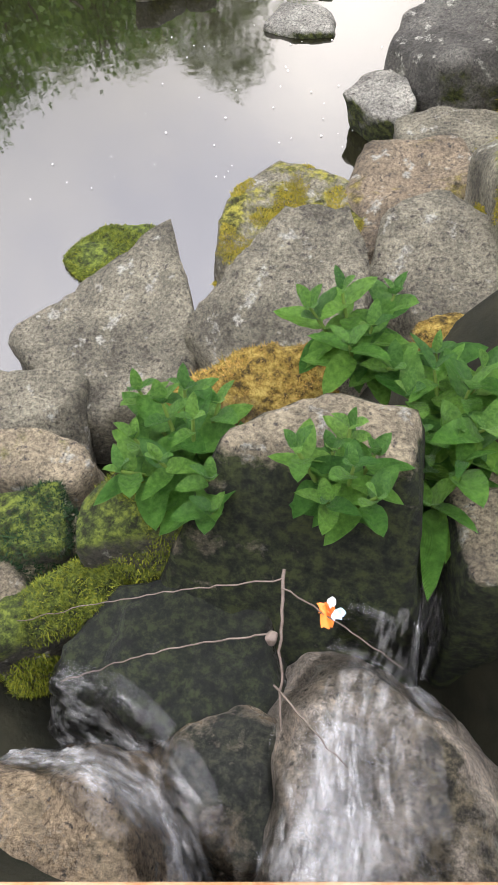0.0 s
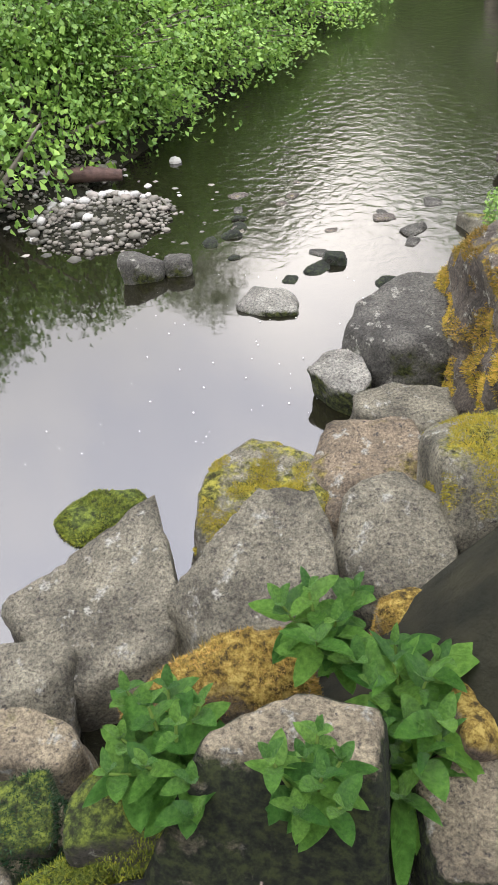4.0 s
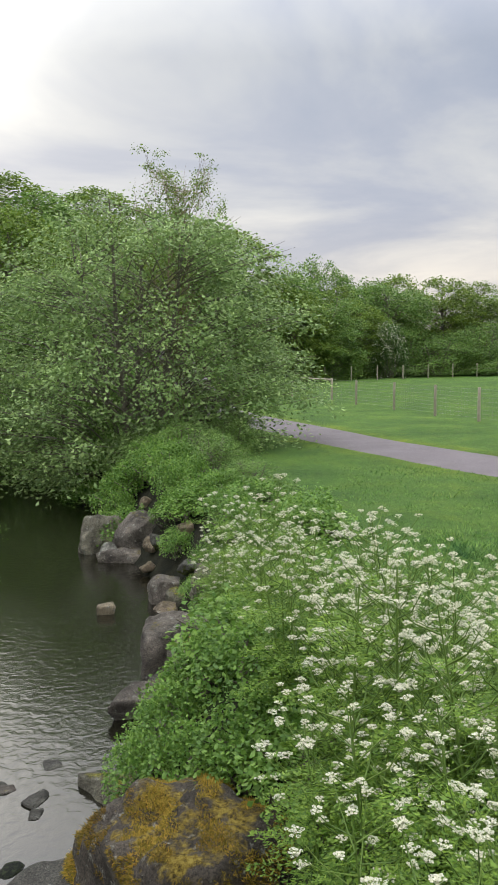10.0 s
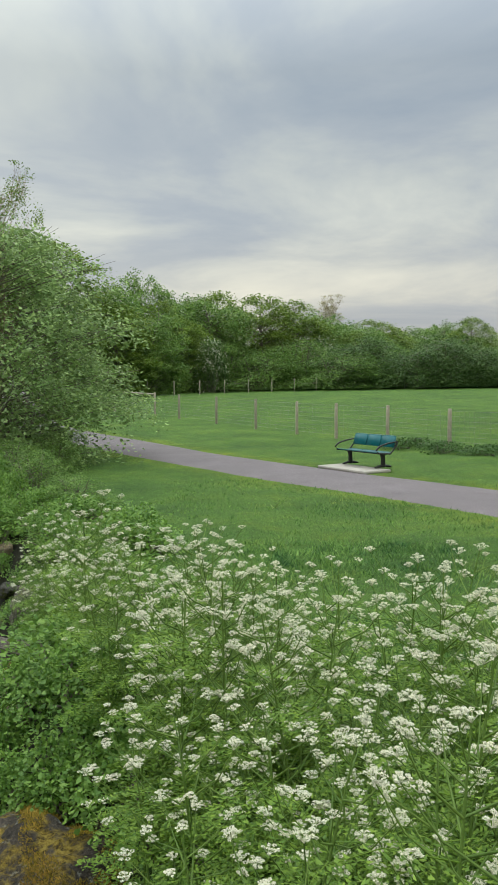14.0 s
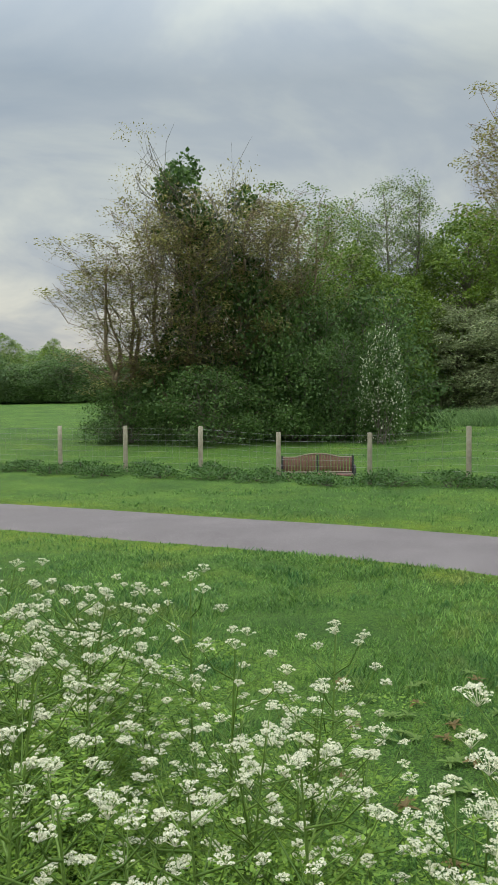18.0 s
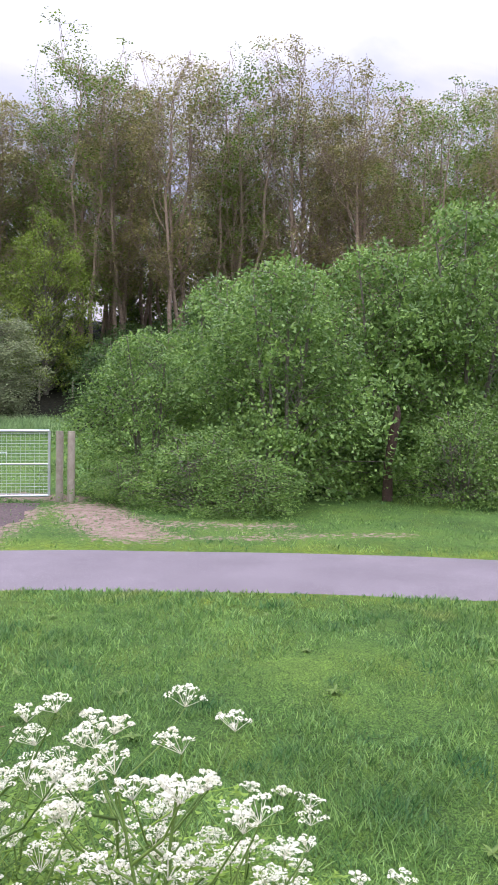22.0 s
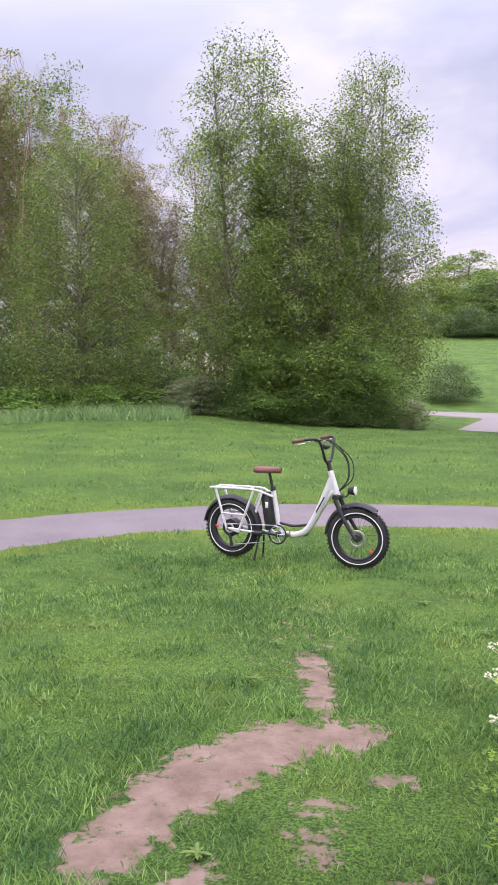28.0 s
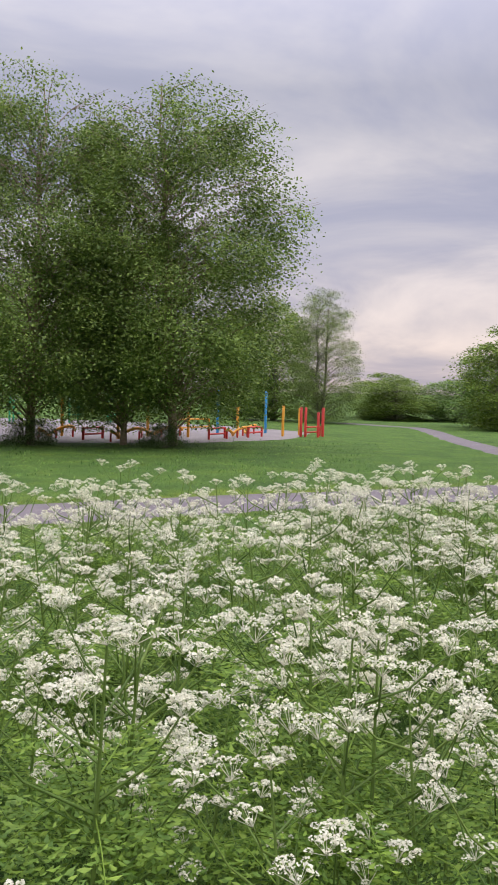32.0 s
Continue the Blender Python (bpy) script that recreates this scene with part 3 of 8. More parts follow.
def build_water():
    ys = np.concatenate([np.arange(-0.2, 20, 0.25), np.arange(20, 42, 1.0)])
    v = []
    for y in ys:
        a, b = max(-14.0, np.interp(y, LEFT[:, 0], LEFT[:, 1]) - 0.8), np.interp(y, RIGHT[:, 0], RIGHT[:, 1]) + 0.55
        v.append([(a + (b - a) * u, y, -1.0) for u in np.linspace(0, 1, 13)])
    v = np.array(v)
    n, m = v.shape[:2]
    i = np.arange(n - 1)[:, None] * m
    k = np.arange(m - 1)[None]
    f = np.stack([i + k, i + k + 1, i + m + k + 1, i + m + k], -1).reshape(-1, 4)
    return tagged(part("water", Geo().add(v.reshape(-1, 3), f), M_WATER), "dark shallow stream reflecting the cloudy sky", "water", kind="structure")


build_water()
# ---- trees and shrubs ----
def crown_tree(seed, H, R, base=0.25, limbs=26, clumps=4, leaves=6000, leaf=0.16, shape="round", trunk=0.18, lean=0.0, spread=0.17, twigs=2, up=0.45, stems=1, aspect=0.55):
    """Trunk geometry and crown geometry of a tree that stands at the origin."""
    rng = np.random.default_rng(seed)
    wood, crown = Geo(), Geo()
    centres, dirs = [], []
    for st in range(stems):
        off = np.array([rng.normal() * R * 0.2, rng.normal() * R * 0.2, 0]) if stems > 1 else np.zeros(3)
        hs = H * rng.uniform(0.8, 1.0) if stems > 1 else H
        zs = np.linspace(0, 1, 9)
        wob = np.cumsum(rng.normal(size=(9, 2)) * 0.012 * H, 0)
        tp = np.column_stack([wob[:, 0] + lean * zs * H + off[0] * (1 + 0.5 * zs), wob[:, 1] + off[1] * (1 + 0.5 * zs), zs * hs * 0.97])
        tp[0, 2] = -0.25
        rad = trunk * (1 - zs) ** 0.8 * rng.uniform(0.8, 1) + 0.012
        rad[0] *= 1.35
        tube(wood, tp, rad, 8)
        nl = limbs // stems
        for i in range(nl):
            f = base + (0.97 - base) * (i + rng.uniform(0, 1)) / nl
            if shape == "tall":
                prof = 0.35 + 0.65 * math.sin(math.pi * min(1, (1 - f) / (1 - base) * 0.85 + 0.08))
            else:
                prof = math.sin(math.pi * (0.12 + 0.86 * (1 - (f - base) / (1 - base)) ** 0.8)) ** 0.6
            az = i * 2.4 + rng.uniform(-0.5, 0.5)
            ln = R * prof * rng.uniform(0.6, 1.15)
            p0 = np.array([np.interp(f, zs, tp[:, k]) for k in range(3)])
            d = np.array([math.cos(az), math.sin(az), 0])
            rise = up * rng.uniform(0.5, 1.3)
            q = np.linspace(0, 1, 5)[:, None]
            lp = p0 + d * ln * q + np.array([0, 0, 1.0]) * ln * rise * q ** 1.3
            lp[1:] += rng.normal(size=(4, 3)) * ln * 0.05
            r0 = max(0.02, trunk * 0.42 * (1 - f * 0.7))
            tube(wood, lp, np.linspace(r0, 0.008, 5), 5, cap=False)
            for c in range(clumps):
                t = 0.35 + 0.7 * (c + rng.uniform(0, 1)) / clumps
                cp = lp[0] + (lp[-1] - lp[0]) * t + rng.normal(size=3) * R * spread * 0.7
                centres.append(cp), dirs.append(d)
                for _ in range(twigs):
                    e = cp + rng.normal(size=3) * R * spread * np.array([1, 1, 0.9])
                    s = lp[2] + (lp[-1] - lp[2]) * rng.uniform(0, 1)
                    tube(wood, [s, (s + e) / 2 + rng.normal(size=3) * 0.03 * R, e], [0.012, 0.009, 0.004], 3, cap=False)
    centres, dirs = np.array(centres), np.array(dirs)
    # lobes of foliage, dense at their skin, kept within the tree's height and width
    lob = R * spread * rng.uniform(0.8, 1.7, len(centres))
    pick = rng.choice(len(centres), leaves, p=lob ** 2 / (lob ** 2).sum())
    d = rng.normal(size=(leaves, 3))
    d /= np.linalg.norm(d, axis=1)[:, None]
    rad = np.clip(rng.normal(0.82, 0.24, leaves), 0.1, 1.35)
    P = centres[pick] + d * (lob[pick] * rad)[:, None] * np.array([1, 1, 0.7])
    sz = H / np.percentile(P[:, 2], 99.7)
    rr = np.hypot(P[:, 0], P[:, 1])
    sxy = R / np.percentile(rr, 96)
    sc = np.array([sxy, sxy, sz])
    P = P * sc
    rr = np.hypot(P[:, 0], P[:, 1]) + 1e-6
    P[:, :2] *= (np.where(rr > 1.05 * R, 1.05 * R + (rr - 1.05 * R) * 0.25, rr) / rr)[:, None]
    P[:, 2] = np.where(P[:, 2] > 0.96 * H, 0.96 * H + (P[:, 2] - 0.96 * H) * 0.45, P[:, 2])
    wood.v = [q * sc for q in wood.v]
    for q in wood.v:  # no bare limb reaches past the leaves
        q[:, 2] = np.where(q[:, 2] > 0.96 * H, 0.96 * H + (q[:, 2] - 0.96 * H) * 0.3, q[:, 2])
        wr = np.hypot(q[:, 0], q[:, 1]) + 1e-6
        q[:, :2] *= (np.where(wr > 0.8 * R, 0.8 * R + (wr - 0.8 * R) * 0.2, wr) / wr)[:, None]
    keep = P[:, 2] > 0.1
    P, d = P[keep], d[keep]
    leaf_quads(crown, P, leaf, rng, aspect, droop=0.2, flat=0.68, D=d * 0.7)
    return wood, crown


def bough_tree(seed, H, R, base=0.1, sprays=160, per=110, leaf=0.1, shape="round", trunk=0.15, stems=1, size=0.12, droop=0.5, aspect=0.55, hang=0.0, lumps=0.25, squash=0.45, bare=0.3):
    """Trunk and crown of a tree at the origin: flat leafy boughs fill an uneven envelope and leave gaps between them."""
    rng = np.random.default_rng(seed)
    wood, crown = Geo(), Geo()
    ph = rng.uniform(0, 6.28, 4)
    z0 = base * H

    def reach(f, az):
        if shape == "tall":
            b = np.minimum(1, (f + 0.05) / 0.22) ** 0.6 * np.clip(1 - f, 0.004, 1) ** 0.42 * 1.08
        elif shape == "mound":
            b = np.minimum(1, (f + 0.3) / 0.4) ** 0.5 * np.sqrt(np.clip(1 - f ** 2.2, 0.01, 1))
        elif shape == "dome":
            b = np.minimum(1, (f + 0.08) / 0.3) ** 0.5 * np.sqrt(np.clip(1 - f ** 2.3, 0.01, 1))
        else:
            b = np.sin(np.pi * (0.15 + 0.83 * f ** 0.9)) ** 0.6
        return R * b * (1 + lumps * (0.5 * np.sin(2 * az + ph[0] + 5 * f) + 0.4 * np.sin(3 * az + ph[1] - 9 * f) + 0.3 * np.sin(5 * az + ph[2] + 13 * f)))

    f, az = rng.uniform(0, 1, sprays * 3), rng.uniform(0, 2 * np.pi, sprays * 3)
    keep = np.flatnonzero(rng.uniform(0, 1, sprays * 3) < (reach(f, az) / R) ** 1.2)[:sprays]
    f, az = f[keep], az[keep]
    n = len(f)
    q = rng.uniform(0.28, 1, n) ** 0.5
    rad = reach(f, az) * q * (1 - size * 0.6)
    out = np.column_stack([np.cos(az), np.sin(az), np.zeros(n)])
    tan = np.column_stack([-np.sin(az), np.cos(az), np.zeros(n)])
    C = out * rad[:, None] + np.array([0, 0, 1.0]) * (z0 + f * (H * 0.985 - z0))[:, None]
    tops = []
    for st in range(stems):
        a = st * 6.28 / max(stems, 1) + ph[3]
        sp = R * 0.28 * (stems > 1)
        hs = H * (0.95 - 0.12 * rng.uniform(0, 1) * (stems > 1))
        zs = np.linspace(0, 1, 9)
        wob = np.cumsum(rng.normal(size=(9, 2)) * 0.01 * H, 0) * zs[:, None]
        tp = np.column_stack([wob[:, 0] + math.cos(a) * sp * (0.25 + zs), wob[:, 1] + math.sin(a) * sp * (0.25 + zs), zs * hs])
        tp[0, 2] = -0.25
        rd = trunk * (1 - zs) ** 0.8 * rng.uniform(0.8, 1) + 0.012
        rd[0] *= 1.3
        tube(wood, tp, rd, 8)
        tops.append(tp)
    for k in range(n):
        tp = tops[k % stems]
        zz = max(0.3 * z0, C[k, 2] - 0.45 * rad[k] - 0.05 * H)
        p0 = np.array([np.interp(zz, tp[:, 2], tp[:, j]) for j in range(3)])
        mid = p0 + (C[k] - p0) * 0.55 + np.array([0, 0, 0.12 * rad[k]])
        tube(wood, [p0, mid, C[k] + out[k] * size * R * 0.6], [max(0.012, trunk * 0.28 * (1 - f[k] * 0.7)), 0.012, 0.004], 4, cap=False)
        if rng.uniform() < bare:
            for _ in range(3):
                e = C[k] + (out[k] * rng.uniform(0.5, 1.6) + tan[k] * rng.normal() * 0.8 + np.array([0, 0, rng.uniform(-0.2, 0.9)])) * size * R
                tube(wood, [mid, (mid + e) / 2 + rng.normal(size=3) * 0.02 * R, e], [0.01, 0.007, 0.003], 3, cap=False)
    sc = size * R * rng.uniform(0.7, 1.35, n)
    pick = np.repeat(np.arange(n), per)
    m = len(pick)
    g = np.clip(rng.normal(size=(m, 3)), -2.1, 2.1)
    u, w, h = g[:, 0] * sc[pick], g[:, 1] * sc[pick] * 0.85, g[:, 2] * sc[pick] * squash
    P = C[pick] + out[pick] * u[:, None] + tan[pick] * w[:, None]
    P[:, 2] += h - droop * (u * u + w * w) / (2.5 * sc[pick])
    if hang:
        P[:, 2] -= np.minimum(rng.exponential(1.0, m) * H * hang, 0.6 * np.maximum(P[:, 2], 0))
    P[:, 2] = np.where(P[:, 2] > H, H + (P[:, 2] - H) * 0.3, P[:, 2])
    ok = P[:, 2] > max(0.08, 0.35 * z0)
    leaf_quads(crown, P[ok], leaf, rng, aspect, droop=0.25 + 2.5 * hang, flat=0.6, D=out[pick][ok] * 0.6)
    return wood, crown


def bush_geo(seed, H, R, blobs=9, leaves=5000, leaf=0.1, stems=14, aspect=0.6):
    """A mound of leafy shoots with stems inside."""
    rng = np.random.default_rng(seed)
    wood, crown = Geo(), Geo()
    C, S = [], []
    for i in range(blobs):
        a, q = i * 2.4, math.sqrt((i + 0.5) / blobs)
        s = rng.uniform(0.3, 0.52) * (1.1 - 0.45 * q) * (12 / max(blobs, 12)) ** 0.4
        C.append((math.cos(a) * R * q * 0.72, math.sin(a) * R * q * 0.72, H * (1 - 0.55 * q * q) - s * H * 0.75 + rng.uniform(-0.08, 0.08) * H))
        S.append((s * R * 1.25, s * R * 1.25, s * H))
    C, S = np.array(C), np.array(S)
    for i in range(stems):
        c = C[i % blobs]
        p0 = np.array([rng.normal() * R * 0.2, rng.normal() * R * 0.2, -0.1])
        mid = (p0 + c) / 2 + rng.normal(size=3) * 0.1 * R
        tube(wood, [p0, mid, c + rng.normal(size=3) * S[i % blobs] * 0.6], [0.03, 0.02, 0.006], 4, cap=False)
    n = leaves
    idx = rng.integers(0, blobs, n)
    d = rng.normal(size=(n, 3))
    d /= np.linalg.norm(d, axis=1)[:, None]
    d[:, 2] = np.where(d[:, 2] < -0.35, -d[:, 2], d[:, 2])
    rr = np.clip(rng.normal(0.93, 0.13, n), 0.3, 1.25)
    lump = 1 + 0.16 * np.sin(d[:, 0] * 7 + idx) * np.sin(d[:, 1] * 6 + 2 * idx) + 0.1 * np.sin(d[:, 2] * 11 + idx)
    P = C[idx] + d * S[idx] * (rr * lump)[:, None]
    m = int(n * 0.22)
    q = np.sqrt(rng.uniform(0, 1, m))
    a = rng.uniform(0, 2 * np.pi, m)
    skirt = np.column_stack([np.cos(a) * R * (0.75 + 0.3 * q), np.sin(a) * R * (0.75 + 0.3 * q), rng.uniform(0, 0.5, m) * H])
    P = np.vstack([P, skirt])
    D = np.vstack([d, np.column_stack([np.cos(a), np.sin(a), np.zeros(m)])])
    P[:, 2] = np.maximum(P[:, 2], 0.02)
    leaf_quads(crown, P, leaf, rng, aspect, droop=0.2, flat=0.66, D=D * 0.8)
    return wood, crown


PROTO = {}
KINDS = {
    # kind: (maker, arguments, height, radius, bark, leaf material, object name, label, category)
    "alder": (bough_tree, dict(seed=11, H=6.7, R=3.7, base=0.05, sprays=330, per=170, leaf=0.098, trunk=0.07, stems=5, size=0.095, lumps=0.2), 6.7, 3.7, "bark", M_ALDER, "alder_tree", "bushy many-stemmed young alder in fresh leaf leaning over the stream", "tree"),
    "wood": (bough_tree, dict(seed=21, H=10, R=3.4, base=0.05, sprays=210, per=100, leaf=0.2, trunk=0.2, size=0.13, bare=0.0), 10, 3.4, "bark", M_WOOD, "broadleaf_tree", "dense green broadleaf tree at the edge of the wood", "tree"),
    "wood2": (bough_tree, dict(seed=22, H=10, R=3.6, base=0.04, sprays=210, per=100, leaf=0.2, shape="dome", trunk=0.2, size=0.13, bare=0.0, lumps=0.35), 10, 3.6, "bark", M_SYCAMORE, "broadleaf_tree", "full rounded green broadleaf tree of the wooded slope", "tree"),
    "yellow": (bough_tree, dict(seed=23, H=8, R=2.8, base=0.04, sprays=200, per=110, leaf=0.13, trunk=0.14, size=0.13), 8, 2.8, "bark", M_YELLOW, "broadleaf_tree", "broadleaf tree with fresh yellow-green leaves", "tree"),
    "greyleaf": (bough_tree, dict(seed=24, H=9, R=2.8, base=0.04, sprays=210, per=110, leaf=0.14, trunk=0.14, size=0.13, lumps=0.3), 9, 2.8, "bark", M_GREYLEAF, "willow_tree", "grey-green willow with small silvery leaves", "tree"),
    "pole": (crown_tree, dict(seed=31, H=18, R=2.7, base=0.24, limbs=76, clumps=3, leaves=13000, leaf=0.125, spread=0.17, shape="tall", trunk=0.13, twigs=4, up=1.7, stems=4), 18, 2.7, "red", M_BROWNLEAF, "poplar_tree", "tall thin poplar with sparse brownish young leaves", "tree"),
    "pole2": (crown_tree, dict(seed=32, H=18, R=2.9, base=0.22, limbs=72, clumps=3, leaves=13000, leaf=0.13, spread=0.17, shape="tall", trunk=0.12, twigs=3, up=1.5, stems=4), 18, 2.9, "red", M_WOOD, "poplar_tree", "tall thin poplar with loose green leaves and bare lower stems", "tree"),
    "birch": (bough_tree, dict(seed=41, H=16.5, R=3.6, base=0.03, sprays=330, per=170, leaf=0.115, shape="tall", trunk=0.15, stems=2, size=0.115, hang=0.025, lumps=0.3), 16.5, 3.6, "bark", M_BIRCH, "birch_tree", "tall bushy birch in full leaf standing on the lawn", "tree"),
    "weep": (bough_tree, dict(seed=42, H=13, R=3.6, base=0.08, sprays=280, per=210, leaf=0.11, shape="tall", trunk=0.16, size=0.11, hang=0.07, aspect=0.4), 13, 3.6, "bark", M_BIRCH, "birch_tree", "weeping birch with hanging grey-green foliage", "tree"),
    "ivy": (crown_tree, dict(seed=51, H=10, R=4.2, base=0.12, limbs=60, clumps=3, leaves=12000, leaf=0.105, spread=0.15, trunk=0.22, twigs=6, up=0.6), 10, 4.2, "bark", M_BROWNLEAF, "ash_tree", "old tree with bare twigs, its trunk wrapped in dark ivy", "tree"),
    "lawn": (bough_tree, dict(seed=44, H=12, R=3.3, base=0.14, sprays=270, per=364, leaf=0.1, shape="dome", trunk=0.13, size=0.12, hang=0.035, lumps=0.4, squash=0.35), 12, 3.3, "red", M_BIRCH, "birch_tree", "spreading birch with full drooping crown on the lawn", "tree"),
    "maple": (bough_tree, dict(seed=25, H=15, R=4.3, base=0.05, sprays=230, per=130, leaf=0.17, shape="dome", trunk=0.22, size=0.11, bare=0.1), 15, 4.3, "bark", M_SYCAMORE, "maple_tree", "tall maple in fresh green leaf", "tree"),
    "sycamore": (bough_tree, dict(seed=61, H=5.5, R=2.7, base=0.0, sprays=115, per=230, leaf=0.125, shape="mound", trunk=0.06, stems=4, size=0.165, squash=0.28, droop=0.7, lumps=0.4, bare=0.0), 5.5, 2.7, "bark", M_SYCAMORE, "sycamore", "dense bushy sycamore with large green leaves", "shrub"),
    "bramble": (bough_tree, dict(seed=71, H=1.7, R=1.5, base=0.0, sprays=150, per=200, leaf=0.05, aspect=0.75, shape="mound", trunk=0.012, stems=6, size=0.14, squash=0.4, droop=0.8, lumps=0.35, bare=0.15), 1.7, 1.5, "bark", M_BRAMBLE, "bramble_bush", "dense bramble thicket overhanging the water", "shrub"),
    "scrub": (bough_tree, dict(seed=72, H=2.6, R=1.9, base=0.0, sprays=95, per=130, leaf=0.09, shape="mound", trunk=0.03, stems=5, size=0.17, squash=0.4, lumps=0.4, bare=0.1), 2.6, 1.9, "bark", M_SYCAMORE, "elder_bush", "leafy green scrub on the stream bank", "shrub"),
    "dark": (bough_tree, dict(seed=73, H=3, R=2.2, base=0.0, sprays=120, per=110, leaf=0.11, shape="mound", trunk=0.03, stems=5, size=0.16, squash=0.55, lumps=0.35, bare=0.0), 3, 2.2, "bark", M_DARKLEAF, "laurel_bush", "dark green evergreen bush", "shrub"),
    "may": (bush_geo, dict(seed=74, H=3, R=1.2, blobs=10, leaves=1000, leaf=0.075, aspect=0.9), 3, 1.2, "bark", M_BLOSSOM, "hawthorn", "hawthorn covered in white blossom", "shrub"),
    "cover": (bush_geo, dict(seed=76, H=0.5, R=0.6, blobs=9, leaves=1700, leaf=0.055, aspect=0.7, stems=12), 0.5, 0.6, "bark", M_BRAMBLE, "bramble_trailer", "low trailing brambles between the stones", "herb"),
    "nettle": (bush_geo, dict(seed=75, H=0.42, R=0.75, blobs=9, leaves=900, leaf=0.075, aspect=0.6, stems=10), 0.42, 0.75, "bark", M_NETTLE, "nettle_clump", "low clump of nettles along the fence", "herb"),
}


def plant(kind, x, y, H, W, z=None, rot=None, label="", group="", top=None):
    """Set a tree or shrub of the kind, W wide and H high, on the land."""
    maker, kw, h0, r0, bark, lm, name, lab, cat = KINDS[kind]
    z = on_land(x, y) - 0.03 if z is None else z
    H = top - z if top is not None else H
    rot = (x * 37.7 + y * 91.3) % 360 if rot is None else rot
    sc = np.array([W / (2 * r0), W / (2 * r0), H / h0])
    if kind not in PROTO:
        wood, crown = maker(**kw)
        root = new(name)
        PROTO[kind] = (root, sc)
        part("branchwork" if cat in ("shrub", "herb") else "trunk", wood, M_BARKRED if bark == "red" else M_BARK, root)
        part("crown", crown, lm, root)
        if cat in ("shrub", "herb"):
            tagged(root.children[0], "tangle of thin woody stems", kind="stuff")
        root.matrix_basis = pose(x, y, z, 0, 0, rot) @ Matrix.Diagonal((*sc, 1))
        if kind == "may":
            part("foliage", bush_geo(seed=99, H=2.9, R=1.15, blobs=10, leaves=3000, leaf=0.13, aspect=0.6)[1], M_DARKLEAF, root)
        tagged(root, label or lab, cat, group)
        return root
    root, s0 = PROTO[kind]
    ob = copy_thing(root, pose(x, y, z, 0, 0, rot) @ Matrix.Diagonal((*(sc / s0), 1)))
    tagged(ob, label or lab, cat, group)
    return ob


# stream side: the alder and the thickets of the far bank
plant("alder", 0.15, 18.2, 6.7, 8.0, z=-1.0)
plant("pole2", 1.0, 19.0, 7.4, 2.6, z=-0.6, label="slender sapling with sparse pale leaves behind the alder")
for x, y, H, W in ((-4.0, 6.4, 1.75, 2.9), (-3.7, 8.0, 1.75, 2.7), (-3.6, 9.6, 1.65, 2.7), (-3.4, 11.4, 1.7, 2.6), (-3.7, 13.2, 1.6, 2.6), (-5.3, 5.2, 1.7, 2.8), (-5.4, 7.6, 1.7, 3.0), (-4.9, 15.2, 1.9, 2.6), (-5.2, 10.4, 1.8, 3.0)):
    plant("bramble", x, y, H, W, z=-1.0 if x > -4.5 else -0.6, group="brambles along the bank")
for x, y, H, W in ((-6.9, 12.2, 2.0, 3.4), (-6.0, 16.4, 2.8, 3.6), (-8.3, 15.6, 2.6, 3.8), (-4.6, 19.8, 3.0, 3.6), (-8.0, 20.0, 2.8, 4.2), (-10.5, 18.0, 2.2, 4.4), (-7.6, 9.2, 1.6, 3.4), (-9.6, 12.4, 1.9, 4), (-6.6, 23.0, 3.2, 4.4), (-11.5, 22.0, 2.4, 4.6), (-3.2, 23.5, 3.0, 4.4), (-2.5, 21.2, 2.4, 3.0)):
    plant("scrub", x, y, H, W, group="scrub on the stream bank")
for k, x, y, top, W in (("yellow", -14.6, 26.2, 12.2, 5.8), ("greyleaf", -10.9, 24.8, 12.2, 5.6), ("wood", -10.2, 30.3, 11.6, 5.8), ("greyleaf", -7.6, 26.5, 7.4, 5.0), ("wood2", -8.6, 34.9, 10.6, 6.6), ("wood2", -17.5, 31, 13.5, 7), ("wood", -5.2, 38.0, 9.0, 6.6),
                        ("wood2", -13.5, 36.5, 12.6, 7), ("yellow", -18.0, 24.5, 12.5, 6), ("wood", -20.5, 28, 13, 7), ("wood2", -3.0, 33, 6.2, 6.0), ("yellow", -12.6, 22.6, 7.6, 4.6), ("yellow", -14.5, 23.6, 8.5, 5), ("greyleaf", -9.3, 26.6, 9.4, 4.6), ("yellow", -16, 27, 13, 5)):
    plant(k, x, y, 1, W * 1.1, top=top * 1.05)
SLOPE_TREES = ((-8.9, 59.3, 15.8, 10), (-16, 58, 16, 11), (-2.4, 60, 14.9, 10), (3.5, 59, 13.5, 9), (7.9, 59.5, 12.0, 9.5), (-22, 52, 15.5, 11), (-14, 47, 13.5, 9), (-5, 48, 12, 9), (-1, 47, 10.5, 8), (4, 52, 10.0, 8), (-9, 45, 12, 8), (12.5, 62, 10.0, 8), (0.5, 42, 7.6, 7), (-5.5, 43, 9.5, 7))
for i, (x, y, top, W) in enumerate(SLOPE_TREES):
    plant(("wood", "wood2")[i % 2], x, y, 1, W, top=top * 1.03, group="wood on the slope above the stream")
